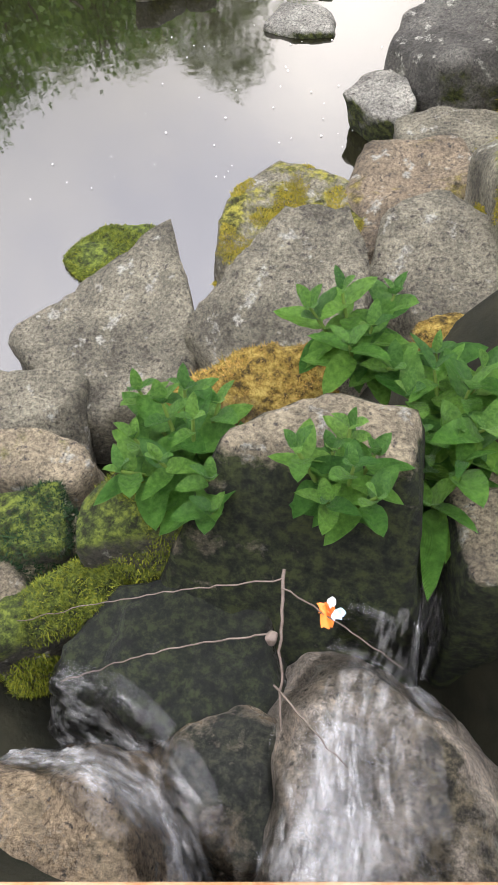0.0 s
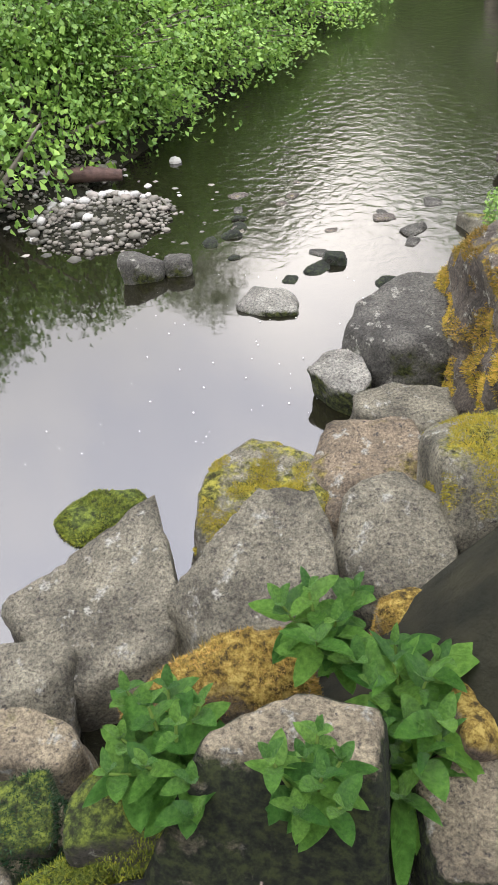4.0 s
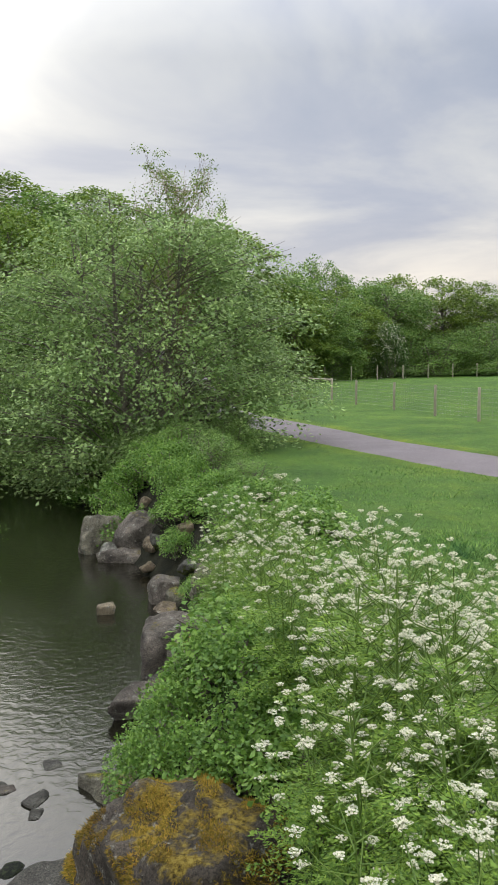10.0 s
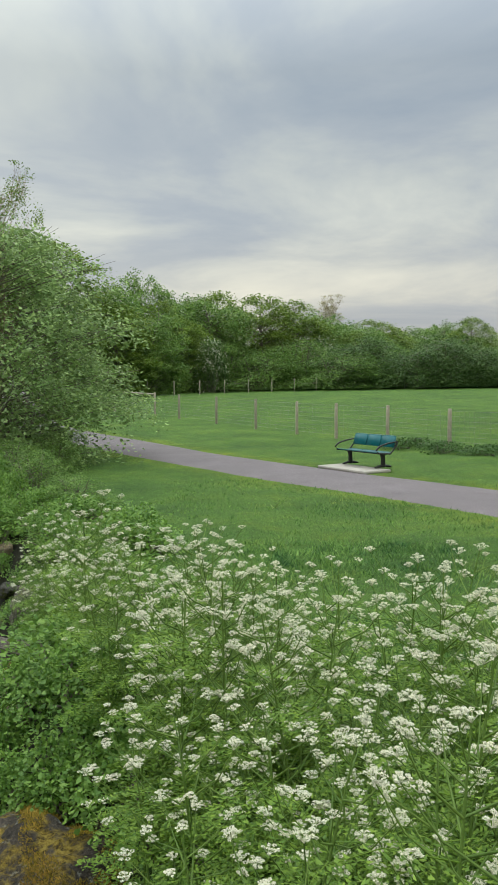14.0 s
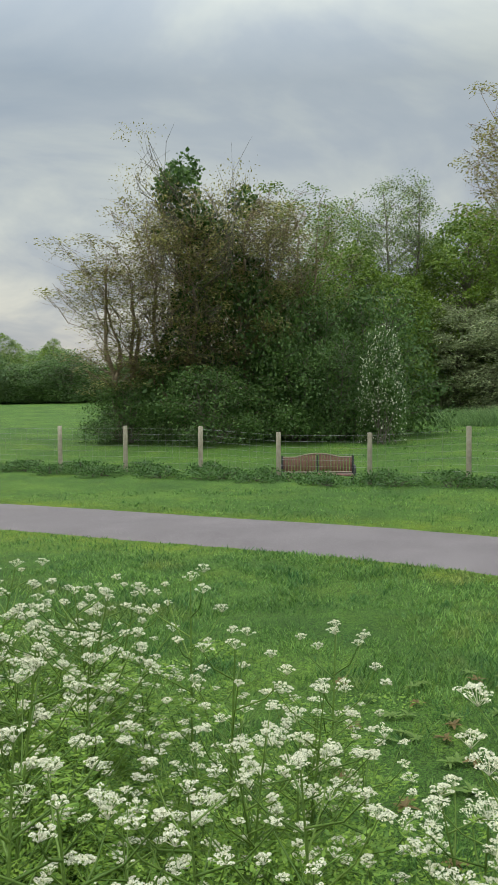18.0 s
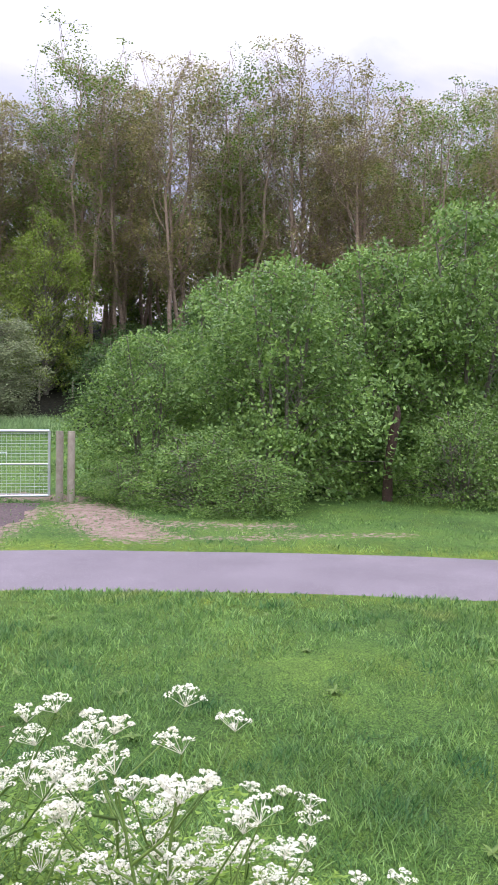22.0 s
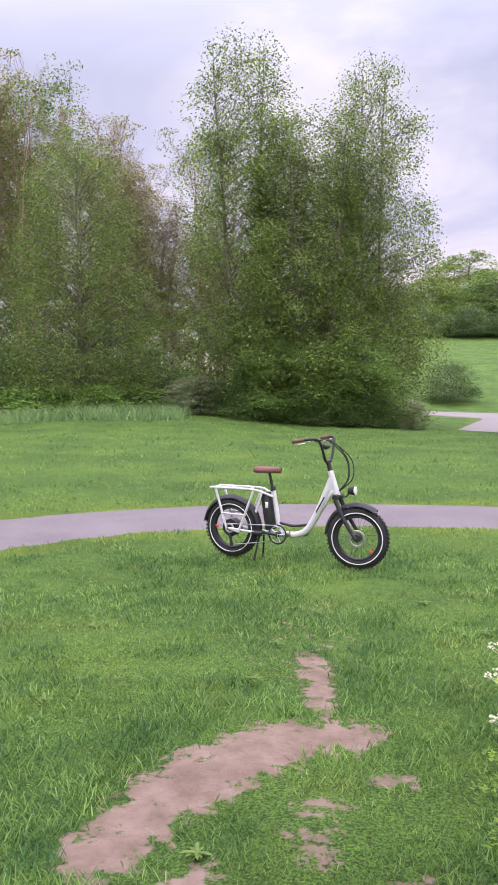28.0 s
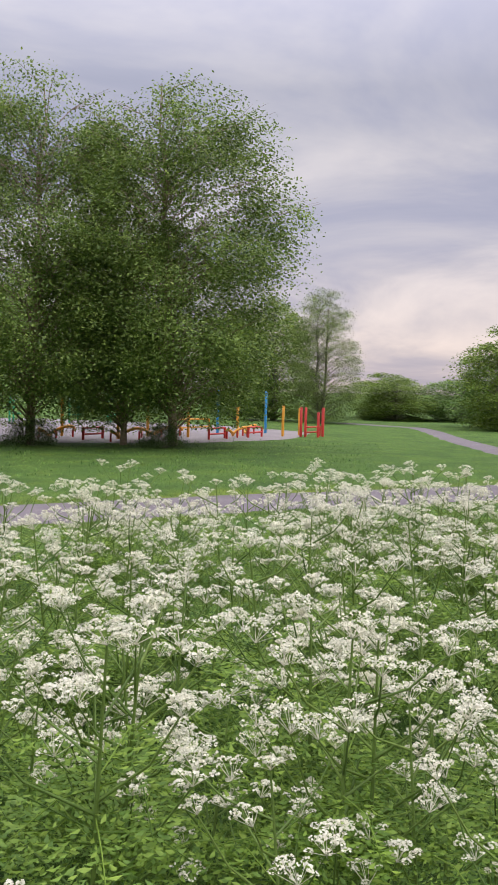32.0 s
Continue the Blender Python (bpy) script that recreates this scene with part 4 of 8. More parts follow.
for i, (x, y, H, W) in enumerate(((12.4, 58.6, 6.6, 6.5), (18, 72.8, 11.0, 7.5), (8.2, 56.5, 5, 6), (15.5, 60, 6.4, 6), (19, 63.5, 6, 6), (22.2, 66.5, 8.4, 8.4), (27.8, 67.6, 8.4, 8.4), (34.7, 70.1, 7.4, 9), (31, 68, 7.9, 8), (41, 74, 7.2, 9), (47, 80, 7.4, 10), (56.4, 90, 7.4, 13), (64, 92, 7.2, 13), (53.2, 76, 7.4, 6), (25, 72, 9, 9), (70, 84, 7, 12),
                                  (17.5, 66, 7.5, 7), (21, 70, 8.8, 7), (38, 70, 5.6, 8), (44, 74, 5.2, 8), (50, 82, 6, 9))):
    plant(("wood", "wood2")[i % 2], x, y, H * (1.06 if x < 36 else 1.0), W, z=on_land(x, y) - 0.3, group="wood beyond the field")
plant("pole", 45.5, 88, 11.0, 4, label="tall dark conifer-like tree rising over the far wood")
for x, y, H, W in ((54.2, 71.9, 7.0, 6.4), (58.6, 68.3, 6.4, 3.4), (57.1, 63.0, 3.8, 6.0), (49, 70, 4.6, 6), (62, 72, 5.2, 8), (66, 64, 4.6, 8), (61, 57, 4.4, 7), (68, 56, 4.6, 8)):
    plant("wood", x, y, H, W, group="wood beyond the field")
for x, y, H, W in ((20.5, 61.0, 4.2, 3.0), (32.5, 65.0, 4.4, 3.6)):
    plant("may", x, y, H, W)
# right bank: brambles between stones and lawn
rb = np.random.default_rng(5)
for i in range(28):
    y = rb.uniform(4.6, 12.0)
    x = np.interp(y, RIGHT[:, 0], RIGHT[:, 1]) + rb.uniform(0.75, 1.6)
    plant("cover", x, y, rb.uniform(0.25, 0.45), rb.uniform(0.6, 1.0), z=on_land(x, y) - 0.05, group="brambles on the near bank")
for i in range(16):
    y = rb.uniform(3.2, 11.0)
    x = np.interp(y, RIGHT[:, 0], RIGHT[:, 1]) + rb.uniform(0.4, 0.85)
    plant("cover", x, y, rb.uniform(0.16, 0.3), rb.uniform(0.4, 0.65), z=on_land(x, y) - 0.02, group="brambles on the near bank")
for x, y, H, W in ((0.36, 3.1, 0.28, 0.5), (0.45, 3.4, 0.3, 0.55), (0.55, 3.5, 0.3, 0.6), (0.75, 3.1, 0.35, 0.7), (0.62, 4.0, 0.35, 0.7), (0.42, 4.4, 0.35, 0.6), (0.8, 2.5, 0.35, 0.6), (0.85, 3.7, 0.4, 0.7),
                   (0.06, 4.0, 0.3, 0.5), (0.2, 4.2, 0.32, 0.55), (0.26, 3.75, 0.3, 0.5), (0.02, 4.45, 0.26, 0.45), (0.28, 4.65, 0.32, 0.6), (0.32, 3.4, 0.3, 0.45), (0.15, 5.0, 0.28, 0.5)):
    plant("cover", x, y, H, W, group="brambles on the near bank")
for x, y, H, W in ((1.3, 12.6, 0.7, 1.3), (1.0, 14.2, 0.8, 1.5), (2.0, 15.8, 0.7, 1.3), (1.6, 10.6, 0.5, 1.1), (2.4, 17.6, 0.8, 1.4), (0.7, 16.2, 0.8, 1.4)):
    plant("scrub", x, y, H, W, group="scrub on the near bank")
# across the field: the ivy-clad tree and its bushes
ash = plant("ivy", 20.95, 16.45, 9.9, 6.2, rot=0)
ri = np.random.default_rng(3)
ivy = Geo()
IVY = []
for k in range(64):  # two climbing leaders and the mass between them
    g, lead = ri.uniform(0, 1), k % 3
    w = (1 - g) * 1.5 + 0.3
    IVY.append(((-0.5, 0.6, 0.05)[lead] + ri.normal() * 0.5 * w, (0.7, -0.85, 0.0)[lead] + ri.normal() * 0.5 * w, 0.5 + g * (9.2, 7.6, 6.6)[lead], ri.uniform(0.42, 0.75) * (1.25 - 0.5 * g)))
for cx, cy, cz, cr in IVY:
    q = ri.normal(size=(260, 3))
    q /= np.linalg.norm(q, axis=1)[:, None]
    leaf_quads(ivy, np.array((cx, cy, cz)) + q * cr * ri.uniform(0.6, 1.12, (260, 1)), 0.16, ri, 0.8, droop=0.4, flat=0.2, D=q * 0.8)
part("ivy", ivy, M_DARKLEAF, ash, "dense dark ivy over trunk and limbs").matrix_basis = Matrix.Diagonal((1 / ash.scale[0], 1 / ash.scale[1], 1 / ash.scale[2], 1))
plant("pole2", 23.8, 14.4, 8.6, 5.0, label="slender ash with loose olive leaves behind the bushes")
for x, y, H, W in ((20.0, 17.2, 2.6, 4.2), (19.2, 15.2, 2.4, 3.6), (21.6, 13.4, 3.0, 4.0), (22.2, 12.4, 3.4, 3.2), (18.2, 17.8, 2.0, 3.0)):
    plant("dark", x, y, H, W)
plant("may", 21.7, 10.6, 3.4, 1.5)
plant("pole", 18.3, 18.7, 6.6, 5.4, label="thin brown-twigged ash beside the ivy-clad tree")
plant("pole", 19.6, 17.6, 8.0, 5.0, label="thin brown-twigged ash beside the ivy-clad tree")
plant("pole", 22.2, 15.0, 8.2, 5.0, label="thin brown-twigged ash beside the ivy-clad tree")
for x, y, H, W in ((21.7, 15.2, 5.4, 4.2), (23.0, 13.6, 4.6, 4.4), (24.6, 12.4, 5.0, 5.0), (25.0, 15.5, 6.0, 5.0)):
    plant("dark", x, y, H, W)
for i in range(20):  # undergrowth below the far trees
    a = radians(10 + 36 * i / 19)
    plant("scrub" if i < 10 else "dark", 69 * math.sin(a), 69 * math.cos(a) + 2.0 * math.sin(i * 1.9), 3.2 + (i % 3) * 0.6, 8.0, group="undergrowth of the far wood")
rc = np.random.default_rng(41)
for i in range(26):  # green cover on the shaded bank under the alder
    yy = rc.uniform(11.5, 18.5)
    xx = np.interp(yy, RIGHT[:, 0], RIGHT[:, 1]) + rc.uniform(0.15, 1.6)
    plant("cover", xx, yy, rc.uniform(0.3, 0.6), rc.uniform(0.7, 1.2), group="brambles on the near bank")
for x, y, H, W in ((-0.3, 16.6, 0.8, 1.3), (0.3, 14.6, 0.6, 1.1), (-0.4, 18.6, 1.4, 2.0), (1.6, 18.6, 1.4, 2.0)):
    plant("scrub", x, y, H, W, group="scrub on the near bank")
for x, y, H, W in ((-3.75, 4.7, 0.8, 1.3), (-3.6, 5.5, 0.9, 1.2), (-4.3, 4.2, 1.0, 1.5), (-3.5, 6.2, 0.9, 1.2), (-4.2, 3.4, 0.9, 1.5)):
    plant("cover", x, y, H, W, z=-0.98, label="trailing brambles at the water's edge", group="brambles along the bank")
# the wood by the gate and along the lawn
for i, (x, y, H, W) in enumerate(((39.4, 21.8, 13.5, 7), (38.1, 17.6, 14, 6), (46.1, 13.3, 17.5, 9), (46.5, 8.5, 17, 8), (44.8, 4.1, 19.8, 7.5), (46, 1, 18, 7), (43.9, -2.2, 19.5, 7), (44.5, -5, 19, 7), (43.3, -7.7, 20, 7), (42, -11, 18.5, 7), (40.5, -14.5, 17.0, 7),
                                 (37, -19, 16.5, 7), (36, -22.5, 17.5, 7), (33.5, -25.5, 18.6, 7), (32.8, -28.2, 18.8, 7), (30, -31, 19, 7), (27.5, -33.0, 18.8, 7), (25, -35.1, 19, 7), (22.8, -37, 18.5, 7), (20.2, -38.5, 18, 6.5), (17.8, -44.7, 17.5, 5.5), (24.8, -40.5, 19, 7), (42, 11.5, 14, 7))):
    plant("birch" if i in (0, 1, 22) else ("pole", "pole2", "pole")[i % 3], x, y, H * 0.94, W, group="poplar wood")
rw = np.random.default_rng(8)
for i in range(26):
    a = radians(76 + 90 * (i + rw.uniform(0, 0.8)) / 26)
    r = rw.uniform(47, 52)
    plant(("pole", "pole2", "pole")[i % 3], r * math.sin(a), r * math.cos(a), rw.uniform(14, 17), rw.uniform(6, 8), group="poplar wood")
for i in range(17):
    a = radians(70 + 92 * (i + rw.uniform(0, 0.8)) / 17)
    r = rw.uniform(53, 58)
    plant(("wood", "yellow", "wood")[i % 3], r * math.sin(a), r * math.cos(a), rw.uniform(10, 13), rw.uniform(7.5, 10), group="trees deeper in the wood")
for i in range(5):
    a = radians(160 + 2.2 * i)
    plant("pole", 50 * math.sin(a), 50 * math.cos(a), 13 - i, 6, group="poplar wood")
for i in range(30):
    a = radians(105 + 56 * i / 30)
    r = rw.uniform(31, 34.5)
    plant("cover", r * math.sin(a), r * math.cos(a), rw.uniform(0.5, 1.2), rw.uniform(2.4, 4.4), label="low mound of brambles along the wood edge", group="brambles along the wood edge")
for x, y, H, W in ((36.5, 10.5, 6.2, 6.5), (37.0, 14.0, 5.6, 5.5), (36.8, 7.0, 5.4, 5.0)):
    plant("greyleaf", x, y, H, W)
plant("yellow", 42.0, 5.2, 9.5, 5.0)
for x, y, H, W in ((36.5, 19.5, 9, 6), (35.5, 16.5, 7, 5), (40, 14.5, 10, 7)):
    plant("wood", x, y, H, W)
plant("maple", 31.5, -18.4, 15.5, 8.8)
for x, y, H, W in ((25.6, -18.4, 7.6, 5.8), (28.6, -20.4, 7.0, 4.6), (23.4, -18.9, 3.6, 2.6), (26.8, -16.6, 6.0, 4.0)):
    plant("yellow", x, y, H, W)
for x, y, H, W in ((23.9, -29.6, 4.0, 4.6), (30, -24, 3.4, 5), (28, -27, 3, 5), (21, -33, 3, 5), (18.5, -35.5, 3, 5), (33, -21, 4, 5), (38, 1, 4, 6), (37, -4, 4, 6), (36, -9, 4, 6), (35, -14, 4.5, 6), (40, 10, 4, 7), (26, -31.5, 2.6, 4.5), (13.5, -37.5, 3, 5), (39, 17, 4.5, 7)):
    plant("dark", x, y, H, W, group="understorey of the wood")
for i in range(28):
    a = radians(70 + 88 * i / 27)
    plant("dark", 44.5 * math.sin(a), 44.5 * math.cos(a), 2.0 + (i * 7 % 5) * 0.6, 4.5 + (i * 3 % 4), group="understorey of the wood")
# the big bushes between gate and lawn
for x, y, H, W in ((13.9, 0.0, 2.9, 2.7), (13.6, -2.3, 4.2, 3.6), (15.2, -4.4, 4.8, 4.0), (14.9, -6.2, 5.7, 4.3), (16.2, -1.6, 4.2, 3.6), (17, -6.5, 5.0, 4.0)):
    plant("sycamore", x, y, H, W, group="bushes beside the gate")
for x, y, H, W in ((12.0, -0.8, 1.3, 2.2), (11.4, -1.5, 0.9, 1.8), (12.6, -5.2, 1.7, 2.2), (12.9, -6.9, 1.9, 2.4), (12.6, 0.3, 0.8, 1.2)):
    plant("scrub", x, y, H, W, group="bushes beside the gate")
plant("may", 12.9, -7.6, 1.6, 0.9)
# trees on the lawn towards the playground
plant("weep", 14.0, -31.4, 12.4, 7.6)
plant("birch", 7.2, -33.4, 17.0, 7.0, rot=282)
plant("birch", 2.0, -34.2, 16.2, 6.0)
plant("birch", 4.4, -32.6, 13.6, 7.4)
plant("birch", 5.8, -34.6, 13.4, 6.0)
plant("birch", 2.9, -34.8, 12.4, 5.6)
for x, y, H, W in ((5.4, -31.4, 3.4, 4.6), (2.4, -31.8, 3.6, 4.4)):
    plant("sycamore", x, y, H, W)
for x, y, H, W in ((8.9, -31.8, 1.7, 3.0), (0.2, -31, 1.2, 1.3)):
    plant("greyleaf", x, y, H, W)
plant("dark", -2.2, -60, 3.0, 4.6)
for x, y, H, W in ((6.6, -31.4, 1.7, 3.2), (4.2, -30.9, 1.5, 3.0), (2.0, -31.2, 1.5, 3.0), (8.2, -32.2, 1.4, 2.6)):
    plant("dark", x, y, H, W, label="dark undergrowth at the foot of the trees")
for i in range(9):
    plant("dark", 6 - 6.5 * i, -121 + 1.6 * max(0, i - 3), 4.5, 10, group="undergrowth of the hilltop wood")
plant("lawn", -9.2, -24.9, 12.3, 7.6)
plant("lawn", -13.4, -22.9, 12.4, 8.2, rot=40)
plant("lawn", -12.0, -23.8, 8.6, 5.4, rot=200)
for x, y, H, W in ((-9.0, -24.4, 0.9, 2.0), (-12.6, -22.2, 0.8, 1.6), (-7.4, -25.2, 0.8, 1.4)):
    plant("dark", x, y, H, W, label="dark undergrowth at the foot of the trees")
plant("wood2", -34, -110, 8, 12, group="wood on the hilltop")
for i, (x, y, H, W) in enumerate(((-2, -128, 13, 17), (-12, -130, 13, 18), (-20, -127, 13, 18), (-30, -124, 12, 18), (-40, -118, 11, 18), (-49, -110, 10, 16), (9, -125, 14, 16), (-26, -140, 15, 20), (-8, -142, 15, 20))):
    plant(("wood", "wood2")[i % 2], x, y, H * (0.68 + 0.1 * (i % 3)), W * 0.85, group="wood on the hilltop")
plant("birch", -39.3, -45.3, 10.8, 6.2)
plant("wood", -39.6, -51.6, 10, 7.5)
plant("wood2", -36.5, -52.5, 8.6, 7)
for i, (x, y, H, W) in enumerate(((-54.2, -51.9, 4, 8), (-60, -49, 4.4, 9), (-66, -46, 4.0, 9), (-48, -36, 5.6, 7), (-43.6, -31.5, 7.0, 7), (-46, -28, 8, 8), (-50, -26, 8, 8), (-52, -33, 5.5, 8), (-58, -57, 4.6, 8), (-70, -40, 5, 9))):
    plant(("wood", "wood2")[i % 2], x, y, H, W, group="hedge trees beyond the lawn")
for i in range(34):
    s = i / 33
    x, y = 11.2 + 2.6 * s + 0.5 * math.sin(i * 2.3), 17.6 - 14.4 * s
    plant("nettle", x - 0.35, y, 0.2 + 0.05 * (i % 3), 1.0, group="nettles along the fence")
from mathutils.bvhtree import BVHTree

# ---- boulders ----
def moss_mat(name, rock, moss, moss2, lo, hi, wet=0.0, rough=0.85, side=0.0):
    """Stone with moss cushions where it faces up, broken by noise; side below zero: that colour on flanks and
    undersides instead.
    """
    m = bpy.data.materials.new(name)
    m.use_nodes = True
    nt = m.node_tree
    N, L = nt.nodes.new, nt.links.new
    bsdf = nt.nodes["Principled BSDF"]
    tc = N("ShaderNodeTexCoord")

    def nz(scale, detail=6, rg=0.65):
        n = N("ShaderNodeTexNoise")
        n.inputs["Scale"].default_value, n.inputs["Detail"].default_value, n.inputs["Roughness"].default_value = scale, detail, rg
        L(tc.outputs["Object"], n.inputs["Vector"])
        return n.outputs["Fac"]

    def ramp(fac, *stops):
        n = N("ShaderNodeValToRGB")
        e = n.color_ramp.elements
        while len(e) < len(stops):
            e.new(0.5)
        for q, (p, c) in zip(e, stops):
            q.position, q.color = p, (*c, 1)
        L(fac, n.inputs[0])
        return n.outputs[0]

    def mix(fac, a, b):
        n = N("ShaderNodeMix")
        n.data_type = "RGBA"
        L(fac, n.inputs[0]), L(a, n.inputs[6]), L(b, n.inputs[7])
        return n.outputs[2]

    def rng_map(v, a, b):
        n = N("ShaderNodeMapRange")
        n.inputs[1].default_value, n.inputs[2].default_value = a, b
        L(v, n.inputs[0])
        return n.outputs[0]

    rock_c = ramp(nz(3.2, 9, 0.66), (0.36, tuple(c * 0.36 for c in rock)), (0.5, tuple(c * 0.95 for c in rock)), (0.64, tuple(min(1, c * 1.6) for c in rock)))
    rock_c = mix(rng_map(nz(15, 6), 0.585, 0.66), rock_c, ramp(nz(3), (0.0, (0.33, 0.325, 0.28)), (1.0, (0.42, 0.41, 0.36))))
    rock_c = mix(rng_map(nz(55, 4), 0.58, 0.68), rock_c, ramp(nz(3), (0.0, (0.05, 0.045, 0.04)), (1.0, (0.09, 0.08, 0.07))))
    grain = ramp(nz(90, 9, 0.85), (0.38, (0.26, 0.25, 0.24)), (0.5, (1, 1, 1)), (0.62, (1.85, 1.8, 1.7)))
    gm = N("ShaderNodeMix")
    gm.data_type, gm.blend_type = "RGBA", "MULTIPLY"
    gm.inputs[0].default_value = 0.95
    L(rock_c, gm.inputs[6]), L(grain, gm.inputs[7])
    rock_c = gm.outputs[2]
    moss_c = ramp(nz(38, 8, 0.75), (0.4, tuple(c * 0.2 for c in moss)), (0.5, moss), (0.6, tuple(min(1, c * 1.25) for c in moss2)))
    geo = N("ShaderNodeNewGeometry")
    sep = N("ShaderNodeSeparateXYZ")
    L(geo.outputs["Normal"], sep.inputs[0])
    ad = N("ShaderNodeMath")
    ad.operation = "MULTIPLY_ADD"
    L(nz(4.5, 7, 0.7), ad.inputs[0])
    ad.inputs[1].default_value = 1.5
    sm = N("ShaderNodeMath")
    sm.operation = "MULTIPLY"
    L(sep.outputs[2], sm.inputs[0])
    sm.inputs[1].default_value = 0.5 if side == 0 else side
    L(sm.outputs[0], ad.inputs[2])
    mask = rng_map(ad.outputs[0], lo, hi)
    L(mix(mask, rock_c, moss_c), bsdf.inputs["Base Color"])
    rr = N("ShaderNodeMapRange")
    rr.inputs[3].default_value, rr.inputs[4].default_value = rough, 0.95
    L(mask, rr.inputs[0]), L(rr.outputs[0], bsdf.inputs["Roughness"])
    bsdf.inputs["Specular IOR Level"].default_value = 0.35 + wet * 0.15
    hb = N("ShaderNodeMath")
    hb.operation = "MULTIPLY_ADD"
    L(nz(60, 8, 0.8), hb.inputs[0])
    hb.inputs[1].default_value = 0.8
    L(nz(14, 8, 0.7), hb.inputs[2])
    b = N("ShaderNodeBump")
    b.inputs["Strength"].default_value, b.inputs["Distance"].default_value = 1.0, 0.05
    L(hb.outputs[0], b.inputs["Height"]), L(b.outputs[0], bsdf.inputs["Normal"])
    return m


GREY = (0.225, 0.208, 0.155)
MR_BROWN = moss_mat("boulder_brown", (0.24, 0.19, 0.13), (0.16, 0.13, 0.03), (0.3, 0.24, 0.06), 1.25, 1.4)
# side below zero: the second colours darken flanks and undersides, the top stays bare
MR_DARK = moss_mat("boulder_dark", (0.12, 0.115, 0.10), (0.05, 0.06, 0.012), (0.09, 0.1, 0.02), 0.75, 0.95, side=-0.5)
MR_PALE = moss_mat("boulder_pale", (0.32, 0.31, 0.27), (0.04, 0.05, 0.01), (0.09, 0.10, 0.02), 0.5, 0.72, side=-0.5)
MR_WETPALE = moss_mat("boulder_wet_pale", (0.44, 0.38, 0.31), (0.07, 0.06, 0.035), (0.16, 0.13, 0.08), 1.08, 1.3, wet=0.8, rough=0.35)
MR_GREY = moss_mat("boulder_grey", GREY, (0.12, 0.11, 0.03), (0.2, 0.18, 0.05), 1.45, 1.6)
MR_YELLOW = moss_mat("boulder_yellow_moss", GREY, (0.14, 0.14, 0.02), (0.34, 0.31, 0.05), 1.1, 1.25)
MR_ORANGE = moss_mat("boulder_golden_moss", (0.2, 0.15, 0.1), (0.30, 0.20, 0.035), (0.46, 0.34, 0.09), 0.75, 1.0)
MR_PATCH = moss_mat("boulder_moss_patches", (0.125, 0.105, 0.085), (0.30, 0.21, 0.03), (0.40, 0.30, 0.06), 1.2, 1.34)
MR_GREEN = moss_mat("boulder_green_moss", (0.07, 0.065, 0.05), (0.07, 0.10, 0.012), (0.16, 0.20, 0.025), 0.7, 1.0)
# tan where it faces up, near-black green on the flanks
MR_NEAR = moss_mat("boulder_tan_dark_flanks", (0.27, 0.23, 0.16), (0.018, 0.026, 0.008), (0.04, 0.05, 0.012), 0.20, 0.36, side=-0.62)
MR_TAN = moss_mat("boulder_tan", (0.30, 0.25, 0.17), (0.14, 0.14, 0.03), (0.2, 0.2, 0.05), 1.3, 1.5)
MR_WET = moss_mat("boulder_wet_dark", (0.035, 0.032, 0.024), (0.012, 0.018, 0.007), (0.03, 0.04, 0.012), 0.8, 1.0, wet=1.0, rough=0.11)
MR_WETTAN = moss_mat("boulder_wet_tan", (0.36, 0.28, 0.19), (0.13, 0.11, 0.05), (0.2, 0.17, 0.1), 1.2, 1.5, wet=1.0, rough=0.25)
MR_WETMID = moss_mat("boulder_wet_mottled", (0.22, 0.18, 0.13), (0.02, 0.025, 0.015), (0.05, 0.05, 0.03), 1.0, 1.14, wet=1.0, rough=0.2)
MR_BANK = moss_mat("boulder_bank", (0.19, 0.165, 0.14), (0.13, 0.12, 0.03), (0.25, 0.2, 0.05), 1.25, 1.45)


def stone_geo(planes, sharp, seed, rough, scale, sub=5):
    """A solid bounded by planes (normal, distance from its middle) with worn edges and a rough, pitted skin."""
    bm = bmesh.new()
    bmesh.ops.create_icosphere(bm, subdivisions=sub, radius=1.0)
    v = np.array([q.co[:] for q in bm.verts])
    f = np.array([[q.index for q in face.verts] for face in bm.faces])
    bm.free()
    nrm = v / np.linalg.norm(v, axis=1)[:, None]
    pn, pd = np.array([p[0] for p in planes], float), np.array([p[1] for p in planes], float)
    pd = pd / np.linalg.norm(pn, axis=1)
    pn = pn / np.linalg.norm(pn, axis=1)[:, None]
    q = np.maximum(nrm @ pn.T, 0) / pd[None]
    v = nrm * ((q ** sharp).sum(1) ** (-1 / sharp))[:, None]
    off = np.array([0.9 * noise.fractal(Vector(p) * scale + Vector((seed * 7.3, 0, 3)), 0.9, 2.1, 5) + 0.35 * noise.noise(Vector(p) * scale * 0.4 + Vector((0, seed * 3.1, 0))) for p in v])
    return v + nrm * (off * rough)[:, None], f


